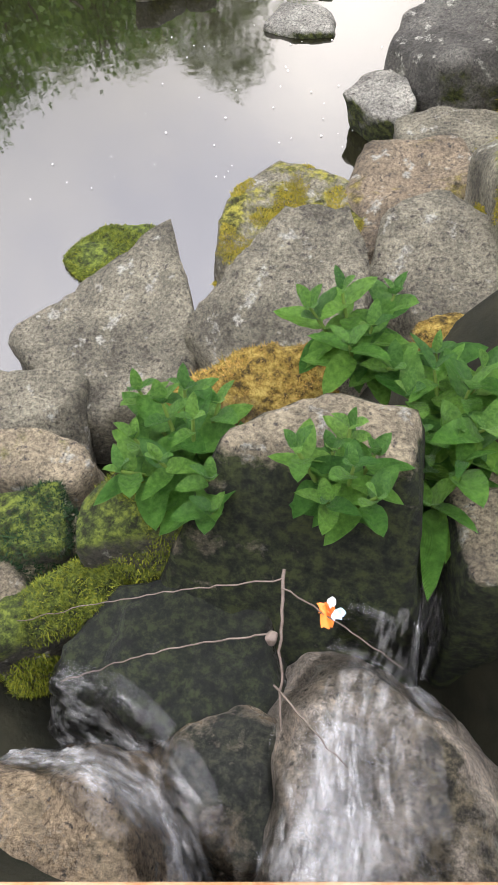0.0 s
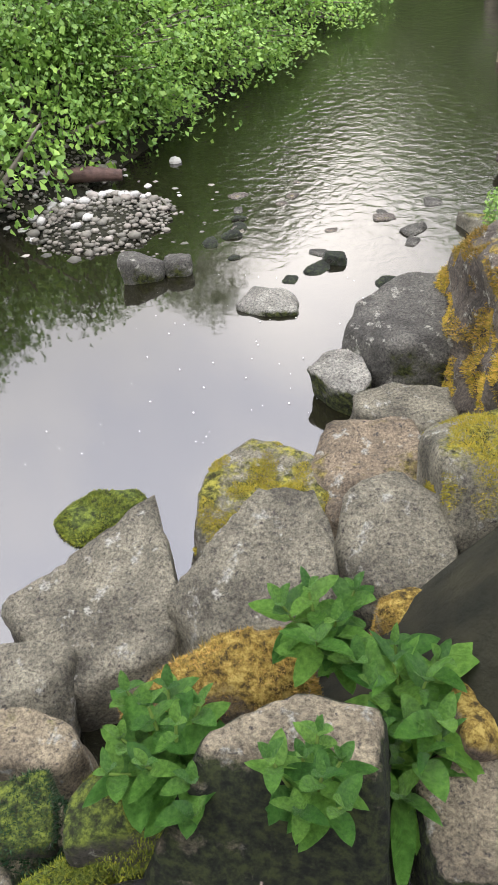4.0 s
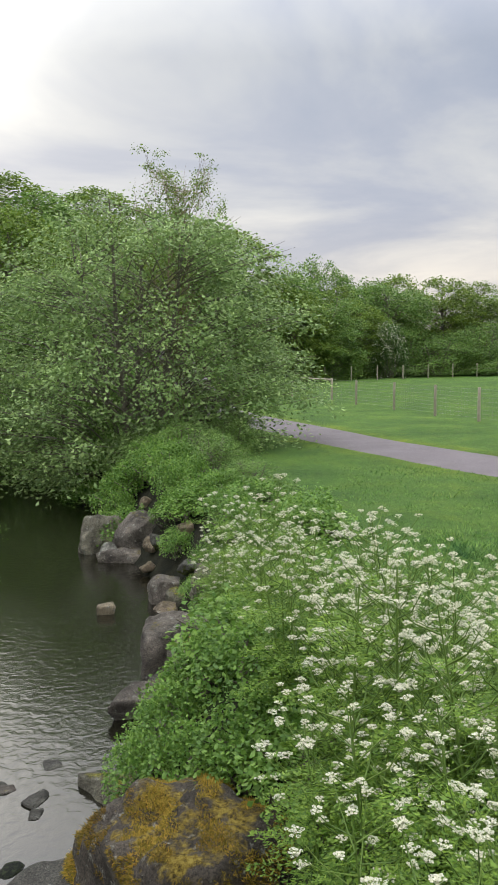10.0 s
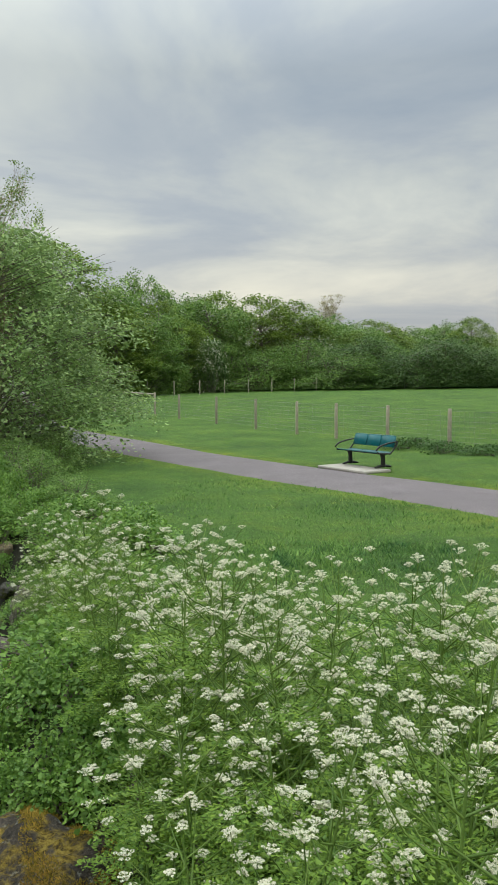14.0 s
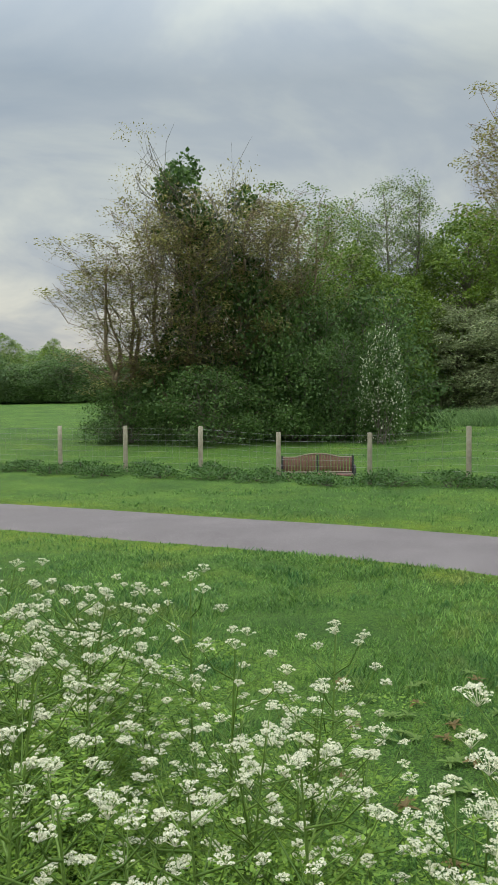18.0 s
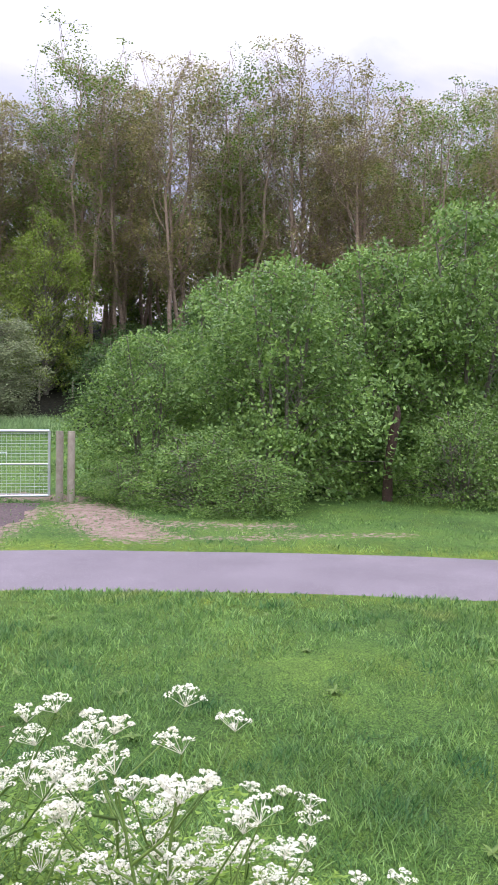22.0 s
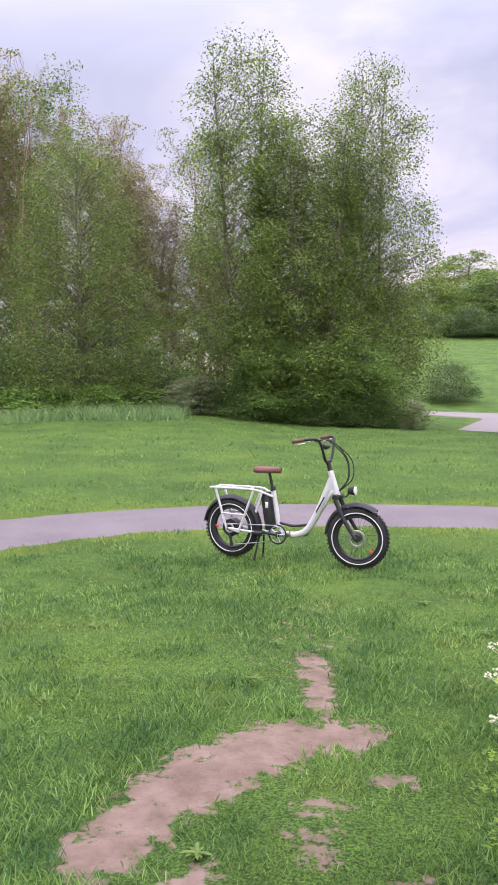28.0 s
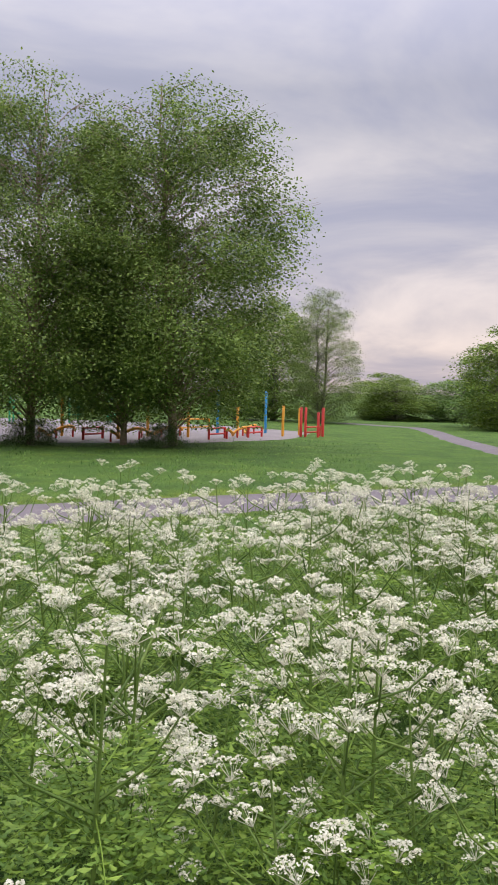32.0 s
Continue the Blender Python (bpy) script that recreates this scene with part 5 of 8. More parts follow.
def boulder(c, d, rot=(0, 0, 0), seed=0, mat=None, label="", cuts=7, boxy=0.45, name="boulder", sub=5, rough=0.016, sharp=None, planes=None, moss=None):
    """An angular stone: flat broken faces that meet in worn edges; planes: its own faces, given in world metres."""
    rng = np.random.default_rng(seed + 900)
    d = np.array(d, float)
    m = np.array(Euler([radians(a) for a in rot]).to_matrix())
    if planes is None:
        planes = []
        for k in range(6):
            n = np.zeros(3)
            n[k // 2] = 1 if k % 2 else -1
            n += rng.normal(size=3) * 0.14
            planes.append((m @ (n / d), 0.47))
        for k in range(cuts + 4):
            n = rng.normal(size=3)
            n /= np.linalg.norm(n)
            planes.append((m @ (n / d), rng.uniform(0.45, 0.56) + boxy * 0.06))
    v, f = stone_geo(planes, sharp or (10 + 20 * boxy), seed, rough * (d.mean() / 0.5) ** 0.6, 7.0 * (0.5 / d.mean()) ** 0.6, sub)
    g = Geo().add(v, f)
    ob = part(name, g, mat)
    ob.location = c
    if moss:
        fuzz(ob, v, f, seed, *moss)
    return tagged(ob, label, "rock", "boulders of the stream")


def fuzz(ob, v, f, seed, mat, count, length, zmin, patch, low=-9.0):
    """Short moss shoots on the faces that look up, in cushions; they stand a little off the stone."""
    rng = np.random.default_rng(seed + 50)
    a, b, c = v[f[:, 0]], v[f[:, 1]], v[f[:, 2]]
    n = np.cross(b - a, c - a)
    ar = np.linalg.norm(n, axis=1)
    n = n / ar[:, None]
    mid = (a + b + c) / 3
    cushion = np.array([noise.noise(Vector(p) * 9 + Vector((seed, 2, 1))) for p in mid])
    w = ar * (n[:, 2] + 0.5 * cushion > zmin) * (cushion > patch) * (mid[:, 2] > low)
    if w.sum() <= 0:
        return
    pick = rng.choice(len(f), count, p=w / w.sum())
    u, t = rng.uniform(0, 1, (2, count, 1))
    sw = (u + t) > 1
    u, t = np.where(sw, 1 - u, u), np.where(sw, 1 - t, t)
    P = a[pick] + (b - a)[pick] * u + (c - a)[pick] * t
    nn = n[pick] + rng.normal(size=(count, 3)) * 0.55
    L = length * rng.uniform(0.5, 1.3, (count, 1)) * (0.8 + 0.9 * np.clip(cushion[pick] - patch, 0, 0.6))[:, None]
    s = np.cross(nn, rng.normal(size=(count, 3)))
    s /= np.linalg.norm(s, axis=1)[:, None]
    g = Geo().add(np.stack([P - s * L * 0.22, P + s * L * 0.22, P + nn * L], 1).reshape(-1, 3), np.arange(count * 3).reshape(-1, 3))
    part("moss", g, mat, ob, "fuzzy cushions of moss", smooth=False)


def plane3(c, a, b, d, flip=None):
    """The face through three points as seen from the middle c."""
    a, b, d = (np.array(q, float) - np.array(c) for q in (a, b, d))
    n = np.cross(b - a, d - a)
    n = n / np.linalg.norm(n)
    k = float(n @ a)
    return (n, k) if k > 0 else (-n, -k)


def block(outline, top, bottom, seed, mat, label, tilt=(0, 0), flare=0.25, sharp=26, rough=0.014, moss=None):
    """A stone over an outline of ground points; its top may tilt, its sides flare out downwards."""
    o = np.array(outline, float)
    o = o.mean(0) + (o - o.mean(0)) * 1.06
    c = np.array([*o.mean(0), (top + bottom) / 2])
    pl = [((-tilt[0], -tilt[1], 1), top - c[2]), ((0, 0, -1), c[2] - bottom)]
    for p, q in zip(o, np.roll(o, -1, 0)):
        e = q - p
        n = np.array([e[1], -e[0]]) / np.linalg.norm(e)
        if n @ (p - c[:2]) < 0:
            n = -n
        pl.append(((n[0], n[1], flare), float(n @ (p - c[:2])) + flare * (top - c[2])))
    size = np.array([*np.ptp(o, 0), top - bottom])
    return boulder(c, size, (0, 0, 0), seed, mat, label, planes=pl, sharp=sharp, rough=rough, moss=moss)


FZ_GOLD = leaf_mat("moss_golden", (0.24, 0.155, 0.03), (0.46, 0.34, 0.09), rand=0.5, rough=0.9)
FZ_YELLOW = leaf_mat("moss_yellow", (0.20, 0.17, 0.015), (0.48, 0.42, 0.06), rand=0.4, rough=0.9)
FZ_MIX = leaf_mat("moss_yellow_gold", (0.16, 0.10, 0.03), (0.50, 0.39, 0.06), rand=0.5, rough=0.9)
FZ_GREEN = leaf_mat("moss_green", (0.06, 0.085, 0.008), (0.22, 0.26, 0.03), rand=0.5, rough=0.9)
FZ_DARK = leaf_mat("moss_dark_green", (0.012, 0.035, 0.014), (0.03, 0.075, 0.025), rand=0.5, rough=0.9)
Y0 = 19.5  # the turn of the first view
block([(-1.44, 1.35), (-1.27, 1.58), (-1.04, 1.86), (-0.91, 1.86), (-0.85, 1.67), (-0.86, 1.44), (-0.81, 1.36), (-0.97, 1.25), (-1.1, 1.15)], -0.68, -1.2, 1, MR_GREY, "large flat grey slab with pale lichen spots", tilt=(0, 0.3), flare=0.05, rough=0.022, sharp=28)
block([(-0.78, 1.6), (-0.7, 1.76), (-0.52, 1.78), (-0.44, 1.67), (-0.41, 1.54), (-0.45, 1.43), (-0.73, 1.34), (-0.86, 1.42)], -0.52, -1.1, 2, MR_GREY, "grey boulder with a smooth sloping face", tilt=(0.05, 0.5), flare=0.08, rough=0.014, sharp=40)
block([(-0.93, 1.79), (-0.97, 1.97), (-0.87, 2.19), (-0.73, 2.19), (-0.55, 2.11), (-0.49, 1.93), (-0.64, 1.76), (-0.83, 1.7)], -0.64, -1.15, 3, MR_YELLOW, "boulder with a cap of yellow moss", tilt=(0, 0.15), flare=0.12, rough=0.03, sharp=18, moss=(FZ_YELLOW, 14000, 0.006, 0.75, 0.0))
block([(-1.64, 1.93), (-1.6, 2.04), (-1.49, 2.11), (-1.35, 2.14), (-1.31, 2.1), (-1.38, 1.98), (-1.49, 1.85)], -0.945, -1.15, 4, MR_GREEN, "small mossy stone with a bare white end in the pool", tilt=(0.05, 0.1), flare=0.1, rough=0.02, sharp=16, moss=(FZ_GREEN, 6000, 0.006, 0.25, -0.2))
block([(-0.43, 1.69), (-0.42, 1.9), (-0.28, 1.97), (-0.13, 1.88), (-0.05, 1.62), (-0.18, 1.56), (-0.34, 1.61)], -0.52, -1.1, 5, MR_GREY, "rounded grey boulder with lichen", tilt=(0.0, 0.35), flare=0.1, rough=0.026, sharp=16)
block([(-0.62, 2.12), (-0.6, 2.31), (-0.36, 2.37), (-0.17, 2.24), (-0.14, 1.99), (-0.42, 1.89), (-0.5, 1.9)], -0.6, -1.15, 6, MR_BROWN, "broad brownish grey boulder", tilt=(0, 0.2), flare=0.1, rough=0.028, sharp=20)
block([(-0.59, 2.73), (-0.45, 2.82), (-0.22, 2.85), (-0.16, 2.61), (-0.36, 2.59), (-0.54, 2.62)], -0.76, -1.15, 7, MR_GREY, "flat grey boulder at the water", tilt=(0, 0.1), flare=0.1, rough=0.02, sharp=30)
block([(-0.86, 2.99), (-0.8, 3.11), (-0.66, 3.12), (-0.56, 2.95), (-0.59, 2.85), (-0.71, 2.88)], -0.83, -1.2, 8, MR_PALE, "pale stone with a dark flank in the water", tilt=(0.1, 0.25), flare=-0.15, rough=0.018, sharp=24)
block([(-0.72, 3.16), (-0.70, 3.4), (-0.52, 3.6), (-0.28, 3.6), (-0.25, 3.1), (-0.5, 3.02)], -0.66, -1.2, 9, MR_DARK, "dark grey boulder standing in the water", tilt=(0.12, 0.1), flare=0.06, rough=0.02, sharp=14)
block([(-1.44, 3.69), (-1.41, 3.87), (-1.23, 3.88), (-1.14, 3.82), (-1.11, 3.7), (-1.25, 3.65)], -0.955, -1.2, 10, MR_PALE, "white stone in the riffle", tilt=(0, 0.1), flare=0.15, rough=0.02, sharp=14)
NEARC = (-0.33, 0.74, -0.42)
boulder(NEARC, (0.6, 0.44, 0.6), (0, 0, 0), 11, MR_NEAR, "large boulder, bare tan on top with dark flanks", sharp=30, rough=0.012,
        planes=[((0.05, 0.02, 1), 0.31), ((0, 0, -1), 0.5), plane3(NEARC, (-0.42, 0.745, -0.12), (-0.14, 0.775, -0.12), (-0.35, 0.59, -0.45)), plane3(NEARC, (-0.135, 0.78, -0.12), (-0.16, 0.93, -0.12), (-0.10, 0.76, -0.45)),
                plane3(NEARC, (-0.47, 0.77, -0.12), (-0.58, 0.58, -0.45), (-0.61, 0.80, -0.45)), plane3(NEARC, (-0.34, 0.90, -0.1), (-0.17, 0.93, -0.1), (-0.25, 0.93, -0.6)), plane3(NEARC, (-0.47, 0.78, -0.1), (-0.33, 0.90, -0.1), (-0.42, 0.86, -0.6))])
block([(-0.76, 0.98), (-0.69, 1.06), (-0.59, 1.16), (-0.44, 1.23), (-0.35, 1.1), (-0.43, 1.03), (-0.57, 0.97)], -0.36, -0.95, 12, MR_ORANGE, "boulder covered in golden moss", tilt=(0, 0.12), flare=0.1, rough=0.05, sharp=12, moss=(FZ_GOLD, 30000, 0.0055, -0.2, -0.22))
block([(-0.88, 0.44), (-0.81, 0.54), (-0.71, 0.63), (-0.66, 0.62), (-0.64, 0.54), (-0.73, 0.46), (-0.83, 0.36)], -0.42, -0.9, 13, MR_GREEN, "ridge of stone thick with green moss", tilt=(0, 0.1), flare=0.0, rough=0.035, sharp=12, moss=(FZ_GREEN, 26000, 0.006, -0.1, -0.3))
block([(-1.26, 0.91), (-1.11, 0.97), (-0.97, 0.96), (-0.92, 0.91), (-0.95, 0.84), (-1.17, 0.81)], -0.6, -0.95, 14, MR_TAN, "smooth tan stone beside the moss", tilt=(0, 0.1), flare=0.08, rough=0.014, sharp=20)
boulder((-0.66, 0.70, -0.50), (0.26, 0.22, 0.42), (0, 0, Y0), 15, MR_GREEN, "small dark stone under moss", cuts=4, boxy=0.3, moss=(FZ_GREEN, 10000, 0.006, -0.3, -0.1))
boulder((-0.92, 0.66, -0.60), (0.22, 0.16, 0.26), (0, 0, Y0), 44, MR_GREEN, "small stone under dark green moss", cuts=4, boxy=0.3, moss=(FZ_DARK, 6000, 0.006, -0.2, -0.2))
boulder((-1.02, 0.50, -0.66), (0.34, 0.30, 0.34), (0, 0, Y0), 45, MR_NEAR, "dark stone at the edge of the hollow", cuts=5, boxy=0.3)
boulder((-1.32, 1.10, -0.90), (0.40, 0.34, 0.40), (0, 0, Y0), 16, MR_GREY, "grey stone beside the slab", cuts=6, boxy=0.5)
block([(-0.26, 1.44), (-0.24, 1.51), (-0.19, 1.55), (-0.13, 1.54), (-0.03, 1.46), (-0.02, 1.4), (-0.18, 1.38)], -0.5, -1.0, 17, MR_ORANGE, "stone with rusty golden moss", tilt=(0, 0.1), flare=0.1, rough=0.03, sharp=14, moss=(FZ_GOLD, 14000, 0.0055, -0.2, -0.2))
boulder((0.05, 0.88, -0.58), (0.30, 0.38, 0.60), (0, 0, Y0), 18, MR_NEAR, "dark stone beside the channel", cuts=5, boxy=0.5)
boulder((0.10, 1.16, -0.50), (0.34, 0.30, 0.46), (0, 0, Y0), 46, MR_ORANGE, "rough stone with rusty moss above the channel", cuts=5, boxy=0.4, rough=0.03)
block([(-0.72, 0.15), (-0.66, 0.2), (-0.51, 0.25), (-0.46, 0.21), (-0.41, 0.16), (-0.38, 0.06), (-0.62, -0.02)], -0.37, -0.9, 19, MR_WETTAN, "brown wet stone washed by the outfall", tilt=(0.1, 0.1), flare=0.4, rough=0.03, sharp=16)
block([(-0.68, 0.38), (-0.68, 0.47), (-0.63, 0.57), (-0.5, 0.63), (-0.36, 0.65), (-0.3, 0.55), (-0.28, 0.45), (-0.43, 0.37)], -0.44, -0.95, 20, MR_WET, "dark wet stone under running water", tilt=(0.0, 0.25), flare=0.25, rough=0.05, sharp=16)
block([(-0.24, 0.39), (-0.25, 0.48), (-0.18, 0.56), (-0.1, 0.55), (-0.05, 0.51), (0.08, 0.48), (0.13, 0.24), (-0.15, 0.14)], -0.35, -0.9, 21, MR_WETPALE, "tan wet stone under running water", tilt=(-0.05, 0.1), flare=0.35, rough=0.035, sharp=14)
boulder((-0.02, 2.00, -0.62), (0.40, 0.50, 0.60), (0, 0, Y0), 22, MR_YELLOW, "grey boulder with bright yellow moss", cuts=5, boxy=0.35, moss=(FZ_YELLOW, 10000, 0.0065, 0.4, -0.1))
boulder((0.17, 3.05, -0.66), (0.98, 0.95, 1.0), (0, 0, 20), 23, MR_PATCH, "big boulder overgrown with golden moss", cuts=7, boxy=0.4, rough=0.05, moss=(FZ_MIX, 60000, 0.010, 0.12, -0.02))
boulder((0.34, 6.62, -0.76), (0.64, 0.52, 0.60), (0, 0, 10), 24, MR_BANK, "pinkish tan boulder on the bank", cuts=7, boxy=0.15, rough=0.035)
boulder((0.10, 6.02, -0.93), (0.60, 0.38, 0.30), (0, 0, -10), 25, MR_BANK, "flat pale stone at the water's edge", cuts=7, boxy=0.15, rough=0.035)
boulder((-0.52, 12.0, -0.85), (0.66, 0.60, 0.80), (0, 0, 20), 26, MR_GREY, "grey boulder under the alder", cuts=7, boxy=0.15, rough=0.035)
boulder((0.16, 11.6, -0.80), (0.95, 0.70, 0.80), (0, 8, 0), 27, MR_BANK, "pale grey boulder under the alder", cuts=7, boxy=0.15, rough=0.035)
boulder((-0.12, 11.2, -0.98), (1.0, 0.40, 0.28), (0, 0, -12), 28, MR_BANK, "flat pale rock shelf at the water", cuts=7, boxy=0.15, rough=0.035)
boulder((-0.33, 8.69, -0.97), (0.20, 0.18, 0.20), (0, 0, 0), 29, MR_TAN, "small pale stone in the stream", cuts=6, boxy=0.0)
boulder((0.32, 9.05, -0.90), (0.42, 0.36, 0.38), (0, 0, 0), 30, MR_BANK, "grey stone at the bank", cuts=6, boxy=0.4)
boulder((-2.13, 3.97, -0.99), (0.27, 0.20, 0.24), (0, 0, 10), 31, MR_DARK, "dark stone at the end of the gravel bar", cuts=6, boxy=0.05)
boulder((-1.94, 4.06, -0.98), (0.20, 0.16, 0.20), (0, 0, 30), 32, MR_DARK, "small dark stone at the gravel bar", cuts=6, boxy=0.05)
block([(-1.1, 0.67), (-0.96, 0.74), (-0.87, 0.74), (-0.75, 0.69), (-0.85, 0.58), (-0.98, 0.49)], -0.52, -0.9, 47, MR_NEAR, "dark stone furred with wet green moss", tilt=(0, 0.1), flare=0.05, rough=0.04, sharp=12, moss=(FZ_DARK, 22000, 0.007, -0.2, -0.5))
block([(-0.44, 0.33), (-0.36, 0.42), (-0.26, 0.42), (-0.19, 0.33), (-0.21, 0.24), (-0.3, 0.2), (-0.38, 0.24)], -0.42, -0.95, 48, MR_WETMID, "mottled wet stone between the falls", tilt=(0.0, 0.15), flare=0.3, rough=0.045, sharp=14)
rs = np.random.default_rng(61)
for k in range(30):
    yy = rs.uniform(4.8, 12.5)
    xx = np.interp(yy, RIGHT[:, 0], RIGHT[:, 1]) + rs.uniform(-0.05, 0.75)
    sz = rs.uniform(0.14, 0.42)
    boulder((xx, yy, on_land(xx, yy) + 0.1 * sz + 0.05), (sz * 1.2, sz, sz * 0.9), (rs.uniform(-15, 15), rs.uniform(-15, 15), rs.uniform(0, 180)), 200 + k, (MR_BANK, MR_BROWN, MR_DARK, MR_YELLOW, MR_PALE, MR_BROWN)[k % 6], "weathered stone set in the stream bank", cuts=7, boxy=0.12, rough=0.03, sub=4)
boulder((0.80, 4.88, -0.42), (0.28, 0.24, 0.34), (0, 0, 0), 33, MR_ORANGE, "stone with orange lichen among the brambles", cuts=6, boxy=0.4)
boulder((0.22, 3.95, -0.62), (0.30, 0.26, 0.44), (0, 0, 0), 34, MR_ORANGE, "stone with orange lichen among the brambles", cuts=6, boxy=0.4)
boulder((-1.05, 4.34, -1.0), (0.16, 0.12, 0.14), (0, 0, 0), 35, MR_WET, "dark wet stone in the riffle", cuts=6, boxy=0.0)

# ---- fence, gate, benches ----
FENCE = [(6.2, 41), (7.4, 35.9), (8.7, 33.6), (8.95, 30.7), (9.4, 27.4), (9.75, 24.4), (10.1, 21.9), (10.5, 20.1), (10.95, 18.05), (11.25, 15.75), (11.7, 13.5), (12.2, 12.0), (12.6, 10.25), (13.0, 8.6), (13.3, 6.75), (13.3, 4.85), (13.2, 3.55)]


def post(parent, x, y, H, r=0.05, z=None):
    g = Geo()
    z = on_land(x, y) if z is None else z
    tube(g, [(x, y, z - 0.2), (x, y, z + H * 0.5), (x + 0.01, y, z + H - 0.01), (x + 0.01, y, z + H)], [r, r * 0.97, r * 0.95, r * 0.8], 8)
    return part("post", g, M_POST, parent)


def stock_fence(points, H, label, rails=(), mesh=True):
    root = tagged(new("fence"), label, "fence")
    for x, y in points:
        post(root, x, y, H)
    if mesh:
        g = Geo()
        for (x0, y0), (x1, y1) in zip(points[:-1], points[1:]):
            z0, z1 = on_land(x0, y0), on_land(x1, y1)
            for k in range(8):
                h = 0.1 + (H - 0.16) * k / 7
                tube(g, [(x0, y0, z0 + h), (x1, y1, z1 + h)], 0.0022, 3, cap=False)
            n = int(math.hypot(x1 - x0, y1 - y0) / 0.15)
            for k in range(1, n):
                u = k / n
                x, y, z = x0 + (x1 - x0) * u, y0 + (y1 - y0) * u, z0 + (z1 - z0) * u
                tube(g, [(x, y, z + 0.1), (x, y, z + H - 0.06)], 0.0015, 3, cap=False)
        tagged(part("wire_mesh", g, M_WIRE, root), "thin galvanised stock netting")
    for a, b, h in rails:
        g = Geo()
        tube(g, [(*a, on_land(*a) + h), (*b, on_land(*b) + h)], 0.045, 8)
        part("rail", g, M_POST, root)
    return root


stock_fence(FENCE, 1.0, "round wooden fence posts with wire stock netting", rails=[(FENCE[1], FENCE[2], 0.92)])
stock_fence([(13.2, 3.55), (12.75, 2.62)], 1.05, "short end bay of the wooden fence with a top rail", rails=[((13.2, 3.55), (12.75, 2.62), 0.93)])
FARFENCE = [(18, 72), (20, 64.5), (22, 63.5), (24, 63), (26, 62.5), (28, 62.2), (30, 62), (32, 61.8), (34, 61.5), (36, 61.2), (38, 61.0), (40, 60.8), (42, 60.6), (44, 60.6), (46, 60.6), (49, 60.6), (52, 60.8), (56, 61), (60, 61.5)]
FARFENCE = [(8 + 2.1 * i, 56.5 + 0.25 * i) for i in range(24)]
stock_fence(FARFENCE, 1.05, "distant fence of thin wooden posts across the field", mesh=False)
stock_fence([(36, 14.5), (37.5, 11.8), (38.6, 10.2), (39.4, 8.6), (40.2, 7.0), (41, 5.4), (41.5, 3.8)], 1.0, "distant wooden fence in front of the wood", rails=[((37.5, 11.8), (38.6, 10.2), 0.9)], mesh=False)


def build_gate():
    root = tagged(new("gate"), "galvanised steel mesh gate between wooden posts", "gate")
    a, b = np.array((12.62, 2.42)), np.array((12.72, 1.48))
    z = on_land(12.6, 2.0)
    u = (b - a) / np.linalg.norm(b - a)

    def P(s, h):
        q = a + u * s
        return (q[0], q[1], z + h)

    w = float(np.linalg.norm(b - a))
    for s, h0, h1, s2 in ((0.04, 0.1, 1.12, 0.04), (w - 0.04, 0.1, 1.12, w - 0.04)):
        part("gate_frame", tube(Geo(), [P(s, h0), P(s2, h1)], 0.022, 8), M_GALV, root)
    for h in (0.1, 0.60, 1.12):
        part("gate_frame", tube(Geo(), [P(0.04, h), P(w - 0.04, h)], 0.022 if h != 0.6 else 0.016, 8), M_GALV, root)
    g = Geo()
    for k in range(19):
        h = 0.14 + 0.052 * k
        tube(g, [P(0.05, h), P(w - 0.05, h)], 0.0028, 4, cap=False)
    for k in range(1, 12):
        s = 0.05 + (w - 0.1) * k / 12
        tube(g, [P(s, 0.12), P(s, 1.1)], 0.002, 4, cap=False)
    part("mesh_infill", g, M_GALV, root)
    part("latch_box", tube(Geo(), [P(0.06, 0.78), P(0.26, 0.78), P(0.26, 0.6)], 0.014, 6), M_GALV, root)
    box(Geo(), (0, 0, 0), (0.1, 0.1, 0.1))
    part("latch", box(Geo(), P(0.1, 0.72), (0.03, 0.08, 0.07)), M_WIRE, root)
    for s, r, h in ((-0.06, 0.07, 1.12), (-0.19, 0.055, 1.12), (w + 0.12, 0.06, 1.12), (w + 0.3, 0.06, 1.12)):
        part("gate_post", tube(Geo(), [P(s, -0.2), P(s, h * 0.6), P(s, h)], r, 10), M_POST, root)
    return root


build_gate()

M_BENCHBLUE = material("bench_teal", [(0.006, 0.10, 0.12), (0.012, 0.14, 0.16)], scale=4, rough=0.4, bump=0.05)
M_BLACKMETAL = material("black_metal", [(0.012, 0.012, 0.013), (0.025, 0.025, 0.027)], scale=8, rough=0.45, bump=0.05)
M_SLATBROWN = material("bench_slat_brown", [(0.12, 0.055, 0.045), (0.19, 0.09, 0.07)], scale=10, rough=0.7, bump=0.3)
M_SLAB = material("concrete_slab", [(0.36, 0.33, 0.29), (0.46, 0.43, 0.38)], scale=5, rough=0.9, bump=0.3)


